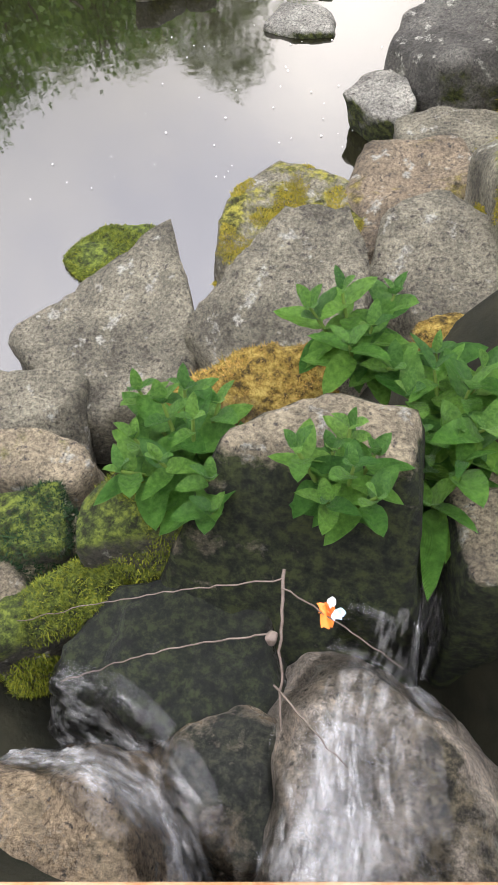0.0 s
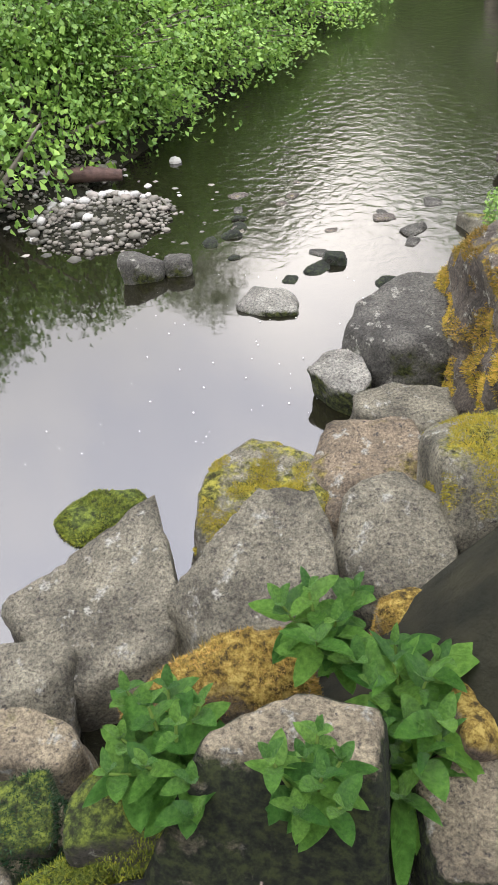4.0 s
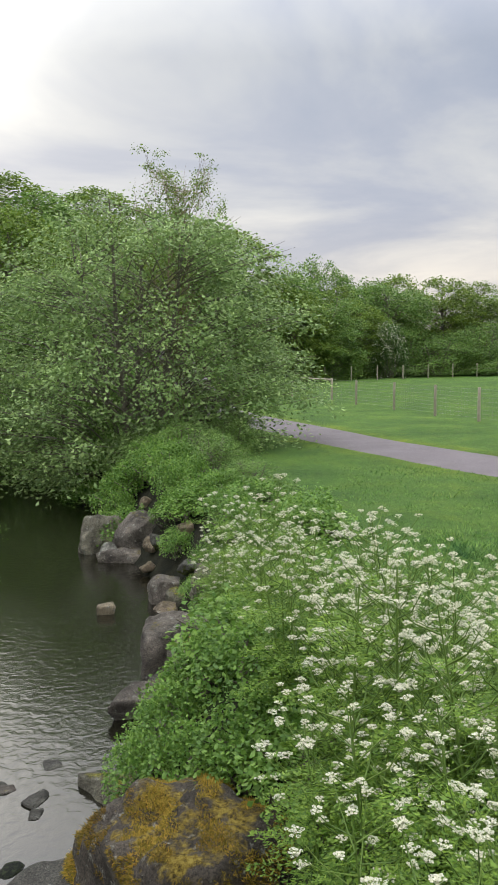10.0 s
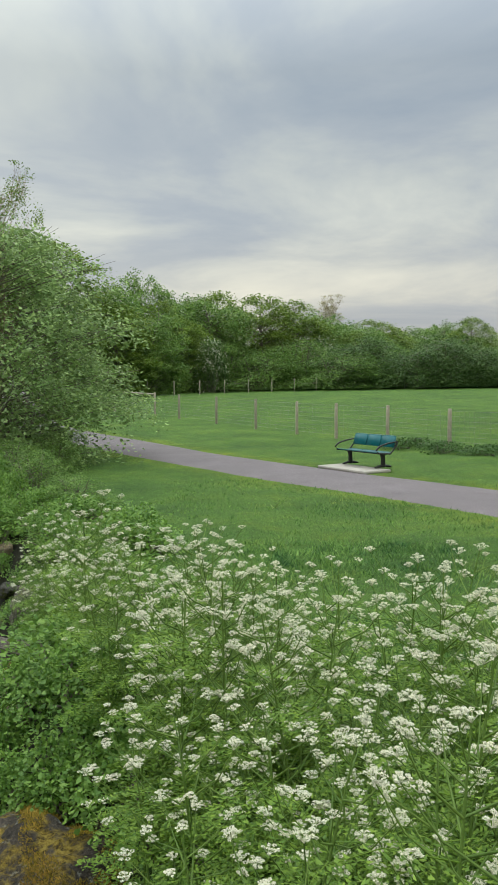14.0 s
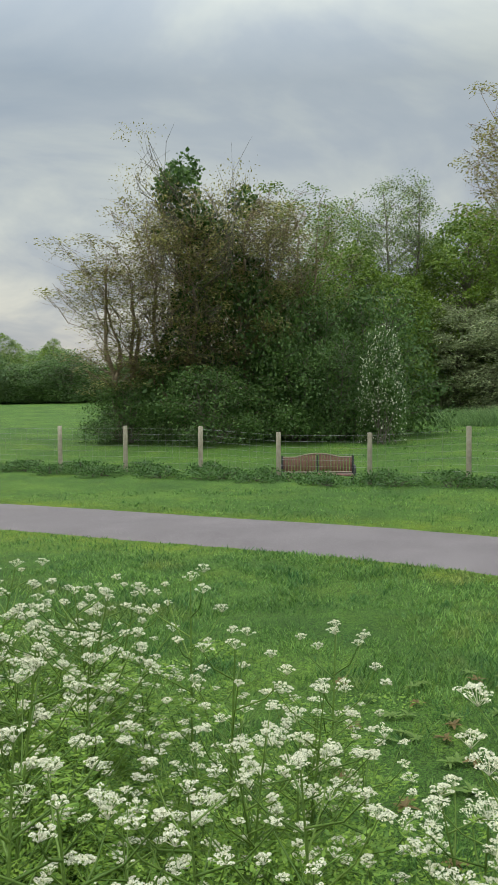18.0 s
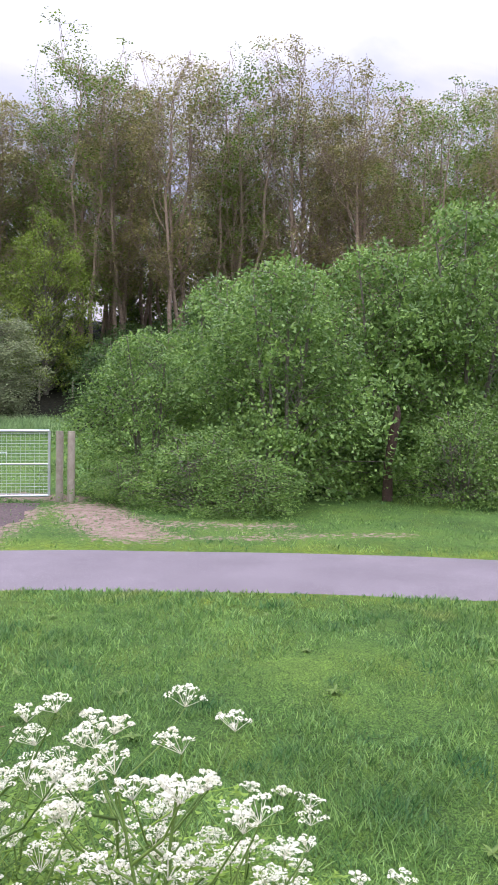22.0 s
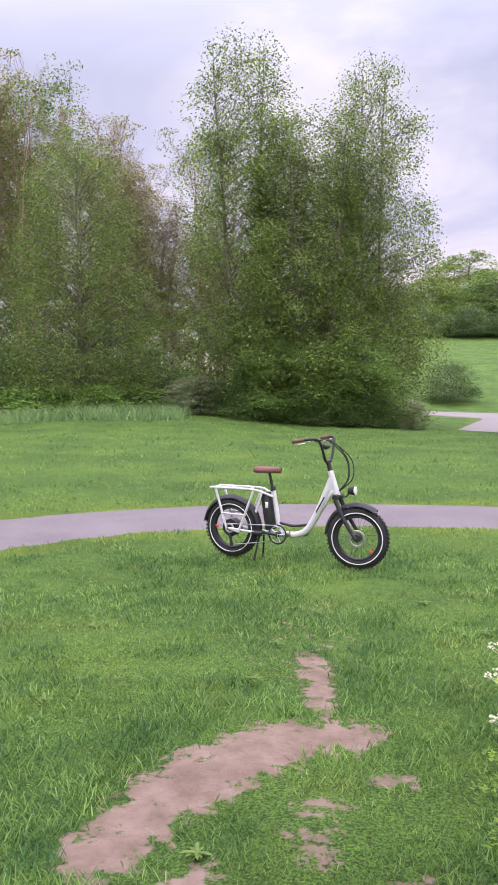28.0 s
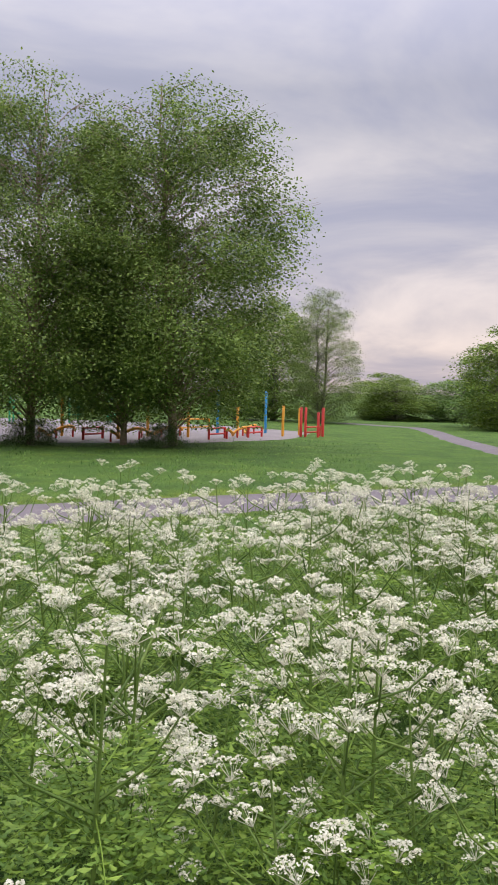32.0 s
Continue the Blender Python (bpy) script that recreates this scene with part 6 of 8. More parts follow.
def steel_bench(x, y, rz):
    root = tagged(new("park_bench"), "teal perforated steel park bench with black cast legs", "bench")
    # local: x along the bench, -y to the front
    for k in range(3):
        cx = (k - 1) * 0.50
        g = Geo()
        n = 12
        prof = [(-0.24, 0.455), (-0.12, 0.43), (0.02, 0.425), (0.14, 0.44)]
        v = np.array([[cx + sx * 0.235, py, pz] for py, pz in prof for sx in (-1, 1)])
        f = [[2 * i, 2 * i + 1, 2 * i + 3, 2 * i + 2] for i in range(3)]
        g.add(v, f).add(v - [0, 0, 0.018], [q[::-1] for q in f])
        tube(g, [(cx - 0.235, -0.24, 0.45), (cx + 0.235, -0.24, 0.45)], 0.016, 6)
        tube(g, [(cx - 0.235, 0.14, 0.435), (cx + 0.235, 0.14, 0.435)], 0.014, 6)
        part("seat", g, M_BENCHBLUE, root)
        g = Geo()
        box(g, (cx, 0.245, 0.71), (0.47, 0.03, 0.30), Matrix.Rotation(radians(-14), 3, "X"))
        tube(g, [(cx - 0.22, 0.285, 0.86), (cx, 0.29, 0.868), (cx + 0.22, 0.285, 0.86)], 0.02, 6)
        part("backrest", g, M_BENCHBLUE, root)
    part("beam", tube(Geo(), [(-0.74, 0.0, 0.40), (0.74, 0.0, 0.40)], 0.03, 8), M_BLACKMETAL, root)
    part("beam", tube(Geo(), [(-0.74, 0.25, 0.62), (0.74, 0.25, 0.62)], 0.018, 8), M_BLACKMETAL, root)
    for s in (-1, 1):
        px = s * 0.60
        part("leg", tube(Geo(), [(px, 0.02, 0.03), (px, 0.02, 0.25), (px, 0.0, 0.40)], [0.055, 0.045, 0.06], 10), M_BLACKMETAL, root)
        part("foot", tube(Geo(), [(px, -0.20, 0.03), (px, -0.05, 0.06), (px, 0.1, 0.06), (px, 0.24, 0.03)], [0.025, 0.04, 0.04, 0.025], 8), M_BLACKMETAL, root)
        ax = s * 0.76
        part("armrest", tube(Geo(), [(ax, -0.24, 0.44), (ax, -0.30, 0.52), (ax, -0.20, 0.62), (ax, 0.02, 0.69), (ax, 0.26, 0.72)], [0.02, 0.022, 0.024, 0.024, 0.02], 8), M_BLACKMETAL, root)
        part("bracket", tube(Geo(), [(ax, -0.24, 0.43), (ax, 0.1, 0.40), (ax, 0.27, 0.62), (ax, 0.29, 0.74)], 0.02, 8), M_BLACKMETAL, root)
    root.matrix_basis = pose(x, y, on_land(x, y) + 0.05, 0, 0, rz) @ Matrix.Diagonal((0.84, 0.84, 0.68, 1))
    return root


steel_bench(7.55, 13.25, -82)
slab = part("slab", box(Geo(), (0, 0, 0), (1.5, 0.6, 0.05)), M_SLAB)
slab.matrix_basis = pose(7.25, 13.2, on_land(7.25, 13.2) + 0.02, 0, 0, -82)
tagged(slab, "pale concrete slab beside the path under the bench", "slab", kind="structure")


M_SLATRAIL = material("weathered_rail", [(0.22, 0.17, 0.13), (0.34, 0.28, 0.22)], scale=18, rough=0.85, bump=0.3)


def slat_bench(x, y, rz):
    root = tagged(new("park_bench"), "brown slatted park bench with black iron ends behind the fence", "bench")
    for k in range(4):
        part("seat_slat", box(Geo(), (0, -0.18 + 0.11 * k, 0.44), (1.42, 0.09, 0.03)), M_SLATBROWN, root)
    for s in (-1, 1):
        for k in range(11):  # upright slats, taller towards the middle of the scalloped back
            px = s * (0.06 + 0.062 * k)
            h = 0.34 + 0.09 * math.cos(min(1.0, abs(px) / 0.45) * math.pi / 2)
            part("back_slat", box(Geo(), (px, 0.29, 0.47 + h / 2), (0.05, 0.02, h), Matrix.Rotation(radians(-10), 3, "X")), M_SLATBROWN, root)
    rail = [(0.72 * (k / 8 - 1), 0.33, 0.82 + 0.09 * math.cos(min(1.0, abs(k / 8 - 1) * 0.72 / 0.45) * math.pi / 2)) for k in range(17)]
    part("top_rail", tube(Geo(), rail, 0.022, 6), M_SLATRAIL, root, "pale weathered curved top rail")
    part("lower_rail", tube(Geo(), [(-0.72, 0.25, 0.47), (0.72, 0.25, 0.47)], 0.026, 6), M_SLATRAIL, root, "pale weathered lower rail")
    for s in (-1, 0, 1):
        part("bench_end", tube(Geo(), [(s * 0.72, 0.22, 0.4), (s * 0.72, 0.26, 0.6), (s * 0.72, 0.34, 0.86)], 0.025, 6), M_BLACKMETAL, root)
    for s in (-1, 1):
        for yy in (-0.2, 0.24):
            part("leg", tube(Geo(), [(s * 0.70, yy, 0), (s * 0.70, yy * 0.9, 0.43)], 0.026, 6), M_BLACKMETAL, root)
        part("armrest", tube(Geo(), [(s * 0.74, -0.24, 0.43), (s * 0.74, -0.27, 0.6), (s * 0.74, -0.1, 0.66), (s * 0.74, 0.26, 0.64)], 0.024, 6), M_BLACKMETAL, root)
    root.matrix_basis = pose(x, y, on_land(x, y) - 0.04, 0, 0, rz) @ Matrix.Diagonal((1, 1, 0.86, 1))
    return root


slat_bench(13.7, 8.12, -59)

# ---- playground beyond the lawn trees ----
PLAY = {c: material("paint_" + c, [tuple(q * 0.85 for q in v), v], scale=6, rough=0.45, bump=0.05) for c, v in
        dict(green=(0.03, 0.42, 0.2), red=(0.6, 0.05, 0.04), orange=(0.75, 0.33, 0.03), blue=(0.03, 0.25, 0.5), white=(0.7, 0.7, 0.7)).items()}


def build_play():
    pts = resample(np.array([(-1.5, -31.5), (-8, -26.5), (-14, -24.0), (-20.5, -25.5), (-26.5, -31), (-27, -40), (-20, -52), (-7, -53.5), (5, -52), (4, -48), (-3.5, -44), (-2.5, -38), (-1.5, -31.5)]), 0.8)
    c = pts.mean(0)
    v, f = [], []
    rings = 10
    for k in range(rings + 1):
        q = c + (pts - c) * (k / rings)
        v.append(np.column_stack([q, land(q[:, 0], q[:, 1]) + 0.05 - (0.04 if k == rings else 0)]))
    v = np.array(v)
    m = len(pts)
    i = np.arange(rings)[:, None] * m
    k = np.arange(m)[None]
    k2 = (k + 1) % m
    f = np.stack([i + k, i + k2, i + m + k2, i + m + k], -1).reshape(-1, 4)
    tagged(part("playground_surface", Geo().add(v.reshape(-1, 3), f), M_PLAYGROUND), "pale pinkish grey playground surfacing", "pavement", kind="structure")


build_play()


def build_goal(x, y, turn):
    root = tagged(new("football_goal"), "small white goal frame far out on the field", "goal", "goals on the field")
    root.matrix_basis = pose(x, y, on_land(x, y), 0, 0, turn)
    for sx in (-1.6, 1.6):
        part("upright", tube(Geo(), [(sx, 0, 0), (sx, 0, 1.25)], 0.05, 6), M_GOAL, root)
        part("back_stay", tube(Geo(), [(sx, 0, 1.2), (sx, 0.8, 0.02)], 0.03, 6), M_GOAL, root)
    part("crossbar", tube(Geo(), [(-1.6, 0, 1.25), (1.6, 0, 1.25)], 0.05, 6), M_GOAL, root)


M_GOAL = material("goal_paint", [(0.6, 0.6, 0.6), (0.72, 0.72, 0.72)], rough=0.5, bump=0.1)
build_goal(38.1, 57.0, -35)
build_goal(43.3, 54.0, -40)
ribbon("far_path", resample(np.array([(-17.0, -9.0), (-20.0, -13.0), (-23.3, -17.2), (-29.0, -24.0), (-36, -31.5), (-40, -36.3), (-41.5, -46)]), 0.4), 0.75, 0.03, M_ASPHALT, "grey asphalt path leading off across the park", "path", seed=5)
# ---- outfall below the eye: headwall, wet stones, water, herbs, twigs ----
M_RUST = material("rusty_steel", [(0.20, 0.09, 0.04), (0.36, 0.19, 0.10), (0.45, 0.30, 0.2)], scale=14, rough=0.8, bump=0.3)
M_CONCRETE = material("old_concrete", [(0.16, 0.15, 0.13), (0.27, 0.255, 0.23)], scale=6, rough=0.9, bump=0.5)
M_TWIG = material("twig_bark", [(0.07, 0.05, 0.04), (0.17, 0.135, 0.11)], scale=40, rough=0.7, bump=0.3)
M_DEADGRASS = material("dead_grass", [(0.5, 0.45, 0.36), (0.62, 0.57, 0.48)], scale=20, rough=0.9, bump=0)
M_LITTER = material("litter_orange", [(0.75, 0.16, 0.02), (0.85, 0.25, 0.04)], scale=20, rough=0.4, bump=0)
M_REFLECT0 = material("litter_white", [(0.75, 0.75, 0.75), (0.85, 0.85, 0.85)], rough=0.5, bump=0)
M_LITTERBLUE = material("litter_blue", [(0.25, 0.5, 0.75), (0.6, 0.75, 0.85)], scale=60, rough=0.4, bump=0)

wall = part("headwall", box(Geo(), (0, -0.13, -0.62), (2.6, 0.24, 1.22)), M_CONCRETE)
wall.matrix_basis = pose(-0.191, 0.145, 0.0, 0, 0, 19.0)
tagged(wall, "old concrete headwall over the outfall", "wall", kind="structure")
edge = part("edge_beam", box(Geo(), (0, -0.05, 0.0), (2.6, 0.12, 0.03)), M_RUST)
edge.matrix_basis = pose(-0.188, 0.131, 0.012, 0, 0, 19.0)
tagged(edge, "rusty steel edge on the headwall", "edge beam", kind="structure")


def herb_leaf(length, width, curl, seed):
    """One ovate leaf along +x: folded along its midrib, drooping, with a wavy rim."""
    rng = np.random.default_rng(seed)
    n, m = 9, 7
    u = np.linspace(0, 1, n)
    prof = np.sin(np.pi * u ** 0.8) ** 0.62 * (1 - 0.12 * u) + 0.02
    v = []
    for i in range(n):
        for j in range(m):
            s = -1 + 2 * j / (m - 1)
            x = u[i] * length
            y = s * prof[i] * width / 2
            z = abs(s) * prof[i] * width * 0.16 - curl * length * u[i] ** 2 + math.sin(u[i] * 17 + abs(s) * 4) * 0.025 * width * abs(s) + (0.02 * width if j == m // 2 else 0)
            v.append((x, y, z - (0.012 * width if j == m // 2 else 0)))
    i = np.arange(n - 1)[:, None] * m
    k = np.arange(m - 1)[None]
    f = np.stack([i + k, i + m + k, i + m + k + 1, i + k + 1], -1).reshape(-1, 4)
    return Geo().add(v, f)


def herb_material():
    m = material("leaf_comfrey", [(0.052, 0.165, 0.022), (0.105, 0.28, 0.042), (0.185, 0.41, 0.075)], scale=7, rough=0.38, bump=0, spec=0.45, rand=0.35, leaf=0.25, detail=4)
    nt = m.node_tree
    N, L = nt.nodes.new, nt.links.new
    bsdf = nt.nodes["Principled BSDF"]
    tc = N("ShaderNodeTexCoord")
    w = N("ShaderNodeTexWave")
    w.wave_type, w.bands_direction = "BANDS", "X"
    w.inputs["Scale"].default_value, w.inputs["Distortion"].default_value = 28, 2.0
    L(tc.outputs["Object"], w.inputs["Vector"])
    nz = N("ShaderNodeTexNoise")
    nz.inputs["Scale"].default_value = 130
    L(tc.outputs["Object"], nz.inputs["Vector"])
    ad = N("ShaderNodeMath")
    L(w.outputs["Fac"], ad.inputs[0]), L(nz.outputs["Fac"], ad.inputs[1])
    b = N("ShaderNodeBump")
    b.inputs["Strength"].default_value, b.inputs["Distance"].default_value = 0.9, 0.012
    L(ad.outputs[0], b.inputs["Height"]), L(b.outputs[0], bsdf.inputs["Normal"])
    return m


M_COMFREY = herb_material()
LEAVES = [herb_leaf(1.0, 0.52, 0.22, 1).mesh("leaf", M_COMFREY), herb_leaf(1.0, 0.47, 0.4, 2).mesh("leaf", M_COMFREY), herb_leaf(1.0, 0.58, 0.1, 3).mesh("leaf", M_COMFREY), herb_leaf(1.0, 0.30, 0.35, 4).mesh("leaf", M_COMFREY)]


def herb(base, stems, spread, seed, label, size=0.10, long=0, lean=(0, 0)):
    """A clump of leafy shoots, each with crossed pairs of leaves up to a rosette."""
    rng = np.random.default_rng(seed)
    root = tagged(new("comfrey_plant"), label, "plant", "leafy plants on the boulders")
    root.location = base
    for s in range(stems):
        a = s * 2.4 + rng.uniform(-0.3, 0.3)
        q = math.sqrt((s + 0.4) / stems)
        top = np.array([math.cos(a) * spread * q + lean[0], math.sin(a) * spread * q + lean[1], rng.uniform(0.10, 0.17) * (1.15 - 0.4 * q)])
        p = np.array([[0.3 * top[0], 0.3 * top[1], 0], [0.7 * top[0], 0.7 * top[1], top[2] * 0.6], top])
        part("stem", tube(Geo(), p, [0.005, 0.004, 0.003], 6), M_STEM, root)
        for lv in range(4 + (s % 2)):
            f = 1 - 0.2 * lv
            c = p[0] + (p[2] - p[0]) * f
            for k in range(2 if lv else 3):
                az = lv * math.pi / 2 + k * (math.pi if lv else 2.1) + rng.uniform(-0.4, 0.4) + a
                ob = new("leaf", LEAVES[int(rng.integers(0, 3)) if rng.random() > long else 3])
                ob.parent = root
                ln = size * (0.5 + 0.22 * lv if lv < 3 else rng.uniform(0.75, 1.0)) * rng.uniform(0.8, 1.15) * (1.5 if rng.random() < long else 1)
                pitch = -math.radians((62, 38, 16, 0, -15)[lv] + rng.uniform(-12, 12))
                ob.matrix_basis = Matrix.LocRotScale(Vector(c), Euler((rng.uniform(-0.3, 0.3), pitch, az)), Vector((ln, ln, ln)))
    return root


herb((-0.55, 0.77, -0.28), 11, 0.15, 1, "leafy bright green comfrey on the mossy boulder", lean=(0, 0.0))
herb((-0.25, 0.72, -0.17), 7, 0.09, 2, "small bright green comfrey on the boulder edge", size=0.085)
herb((-0.33, 1.14, -0.30), 6, 0.12, 3, "bushy green comfrey behind the boulder", size=0.11)
herb((-0.12, 1.05, -0.36), 8, 0.12, 4, "comfrey with long drooping leaves", size=0.10, long=0.5)
herb((-0.10, 0.92, -0.42), 4, 0.08, 5, "comfrey with long hanging leaves", size=0.11, long=0.8)
# a sapling's shoot beside the eye
shoot = tagged(new("sapling"), "thin sapling shoot with fresh green leaves", "sapling")
sp = resample(np.array([(-1.0, 0.32, -0.35), (-0.95, 0.4, 0.4), (-0.72, 0.52, 1.02), (-0.42, 0.6, 1.26)]), 0.03)
part("stem", tube(Geo(), sp, np.linspace(0.006, 0.002, len(sp)), 6), M_STEM, shoot)
for k in range(9):
    q = sp[-1 - int(k * 1.2)]
    ob = new("leaf", LEAVES[k % 3])
    ob.parent = shoot
    ob.matrix_basis = Matrix.LocRotScale(Vector(q), Euler((0.2 * (k % 3), -0.2 + 0.1 * (k % 4), -0.2 + k * 2.2)), Vector((0.075, 0.075, 0.075)))


def twig(pts, r0, r1, parent, name="twig", seed=0):
    rng = np.random.default_rng(seed)
    pts = resample(np.array(pts, float), 0.015) if len(pts) > 2 else np.array(pts, float)
    pts = pts + rng.normal(size=pts.shape) * 0.0012
    return part(name, tube(Geo(), pts, np.linspace(r0, r1, len(pts)), 6), M_TWIG, parent)


fallen = tagged(new("fallen_branch"), "thin bare reddish branch caught in the outfall", "branch")
twig([(-0.289, 0.553, -0.11), (-0.276, 0.464, -0.15), (-0.262, 0.41, -0.19), (-0.234, 0.355, -0.25)], 0.0028, 0.0018, fallen, "branch", 1)
twig([(-0.262, 0.41, -0.19), (-0.245, 0.37, -0.22), (-0.19, 0.345, -0.24), (-0.125, 0.351, -0.27)], 0.0019, 0.0008, fallen, "side_twig", 2)
twig([(-0.278, 0.47, -0.148), (-0.36, 0.452, -0.18), (-0.444, 0.435, -0.22), (-0.53, 0.39, -0.26), (-0.612, 0.34, -0.30)], 0.0017, 0.0008, fallen, "side_twig", 3)
twig([(-0.287, 0.54, -0.115), (-0.38, 0.52, -0.14), (-0.48, 0.494, -0.17), (-0.6, 0.44, -0.21), (-0.717, 0.391, -0.25)], 0.0015, 0.0006, fallen, "side_twig", 4)
twig([(-0.285, 0.53, -0.12), (-0.24, 0.535, -0.13), (-0.197, 0.526, -0.15), (-0.13, 0.53, -0.2), (-0.082, 0.507, -0.25)], 0.0015, 0.0006, fallen, "side_twig", 5)
kn = boulder((-0.279, 0.462, -0.15), (0.018, 0.018, 0.022), (0, 0, 0), 77, M_TWIG, "", cuts=2, boxy=0.1, name="bud", sub=3, rough=0.0)
kn.parent = fallen
for key in ("category", "group"):
    del kn[key]
litter = tagged(new("litter"), "torn orange and blue plastic scrap on a twig", "litter")


def scrap(c, w, h, rot, mat, name):
    g = Geo()
    n = 5
    v = [(-w / 2 + w * i / (n - 1), 0.006 * math.sin(i * 2.1 + j), -h / 2 + h * j / (n - 1) + 0.004 * math.sin(3 * i)) for j in range(n) for i in range(n)]
    i = np.arange(n - 1)[:, None] * n
    k = np.arange(n - 1)[None]
    f = np.stack([i + k, i + k + 1, i + n + k + 1, i + n + k], -1).reshape(-1, 4)
    v2 = [(a, b + 0.0012, c2) for a, b, c2 in v]
    g.add(v, f).add(v2, f[:, ::-1])
    ob = part(name, g, mat, litter)
    ob.matrix_basis = pose(*c, *rot)
    return ob


scrap((-0.213, 0.525, -0.165), 0.020, 0.034, (-50, 20, 30), M_LITTER, "orange_scrap")
scrap((-0.222, 0.532, -0.155), 0.018, 0.015, (-60, -20, 10), M_LITTER, "orange_scrap")
scrap((-0.198, 0.528, -0.152), 0.019, 0.014, (-50, 15, 50), M_LITTERBLUE, "blue_scrap")
scrap((-0.212, 0.54, -0.145), 0.011, 0.015, (-40, 15, 10), M_REFLECT0, "white_scrap")

# ---- water over the stones ----


def wet_surface():
    """The skins of the stones that the outfall washes."""
    v, f, n = [], [], 0
    for ob in [o for o in bpy.data.objects if o.name.startswith("boulder") and o.parent is None and o.location.y < 1.0 and o.location.z < -0.3]:
        v += [o2.co + ob.location for o2 in ob.data.vertices]
        f += [[n + i for i in p.vertices] for p in ob.data.polygons]
        n = len(v)
    return v, f


def foam_mat(name, density, stretch, white=0.85, most=0.6):
    """Thin running water: clear and glossy, with white streaks along its fall."""
    m = bpy.data.materials.new(name)
    m.use_nodes = True
    nt = m.node_tree
    N, L = nt.nodes.new, nt.links.new
    out, bsdf = nt.nodes["Material Output"], nt.nodes["Principled BSDF"]
    uv = N("ShaderNodeAttribute")
    uv.attribute_name = "flow"
    mp = N("ShaderNodeMapping")
    mp.inputs["Scale"].default_value = stretch
    L(uv.outputs["Vector"], mp.inputs[0])
    n1 = N("ShaderNodeTexNoise")
    n1.inputs["Scale"].default_value, n1.inputs["Detail"].default_value, n1.inputs["Roughness"].default_value = 1.0, 7, 0.7
    L(mp.outputs[0], n1.inputs["Vector"])
    sep = N("ShaderNodeSeparateXYZ")
    L(uv.outputs["Vector"], sep.inputs[0])
    ad = N("ShaderNodeMath")
    ad.operation = "MULTIPLY_ADD"
    L(sep.outputs[2], ad.inputs[0])
    ad.inputs[1].default_value = 0.5
    L(n1.outputs["Fac"], ad.inputs[2])
    mr = N("ShaderNodeMapRange")
    mr.inputs[1].default_value, mr.inputs[2].default_value = 0.88 - density, 1.3 - density
    mr.inputs[4].default_value = most
    L(ad.outputs[0], mr.inputs[0])
    bsdf.inputs["Base Color"].default_value = (white, white, white, 1)
    bsdf.inputs["Roughness"].default_value = 0.35
    gl = N("ShaderNodeBsdfGlossy")
    gl.inputs["Roughness"].default_value = 0.08
    tr = N("ShaderNodeBsdfTransparent")
    fr = N("ShaderNodeFresnel")
    fr.inputs[0].default_value = 1.4
    b = N("ShaderNodeBump")
    b.inputs["Strength"].default_value, b.inputs["Distance"].default_value = 0.6, 0.01
    L(n1.outputs["Fac"], b.inputs["Height"]), L(b.outputs[0], gl.inputs["Normal"]), L(b.outputs[0], bsdf.inputs["Normal"]), L(b.outputs[0], fr.inputs["Normal"])
    wet = N("ShaderNodeMixShader")
    L(fr.outputs[0], wet.inputs[0]), L(tr.outputs[0], wet.inputs[1]), L(gl.outputs[0], wet.inputs[2])
    mx = N("ShaderNodeMixShader")
    L(mr.outputs[0], mx.inputs[0]), L(wet.outputs[0], mx.inputs[1]), L(bsdf.outputs[0], mx.inputs[2]), L(mx.outputs[0], out.inputs[0])
    return m


M_FALL = foam_mat("running_water", 0.42, (46, 10, 1), 0.75, 0.5)
M_FOAM = foam_mat("white_water", 0.54, (60, 16, 1), 0.8, 0.55)
WET = BVHTree.FromPolygons(*wet_surface())


def water_sheet(line, widths, mat, label, name="cascade", arch=0.02, edge=0.5):
    """A skin of water that follows a line down the stones; its rims break up."""
    line = resample_curve(np.array(line, float), 10)
    widths = np.interp(np.linspace(0, 1, len(line)), np.linspace(0, 1, len(widths)), widths)
    tang = np.gradient(line, axis=0)
    side = np.cross(tang, (0, 0, 1.0))
    side /= np.linalg.norm(side, axis=1)[:, None] + 1e-9
    m = 21
    v, flow = [], []
    d = np.concatenate([[0], np.cumsum(np.linalg.norm(np.diff(line, axis=0), axis=1))])
    for i in range(len(line)):
        for j in range(m):
            u = -1 + 2 * j / (m - 1)
            bump = arch * (1 - u * u) + 0.006 * math.sin(j * 2.3 + i * 0.7) + 0.004 * math.sin(i * 1.9 + j)
            q = line[i] + side[i] * u * widths[i] / 2
            hit = WET.ray_cast(Vector((q[0], q[1], q[2] + 0.14)), Vector((0, 0, -1)), 0.5)[0]
            z = hit.z + 0.004 + 0.3 * bump if hit else q[2] - 0.05
            v.append((q[0], q[1], z))
            flow.append((u * widths[i] / 2, d[i], -edge * abs(u) ** 2.5 - 0.25 * (1 - smooth01(i, 0, 6))))
    i = np.arange(len(line) - 1)[:, None] * m
    k = np.arange(m - 1)[None]
    f = np.stack([i + k, i + k + 1, i + m + k + 1, i + m + k], -1).reshape(-1, 4)
    me = Geo().add(v, f).mesh(name, mat)
    at = me.attributes.new("flow", "FLOAT_VECTOR", "POINT")
    at.data.foreach_set("vector", np.array(flow, np.float32).ravel())
    return tagged(new(name, me), label, "water", kind="structure")


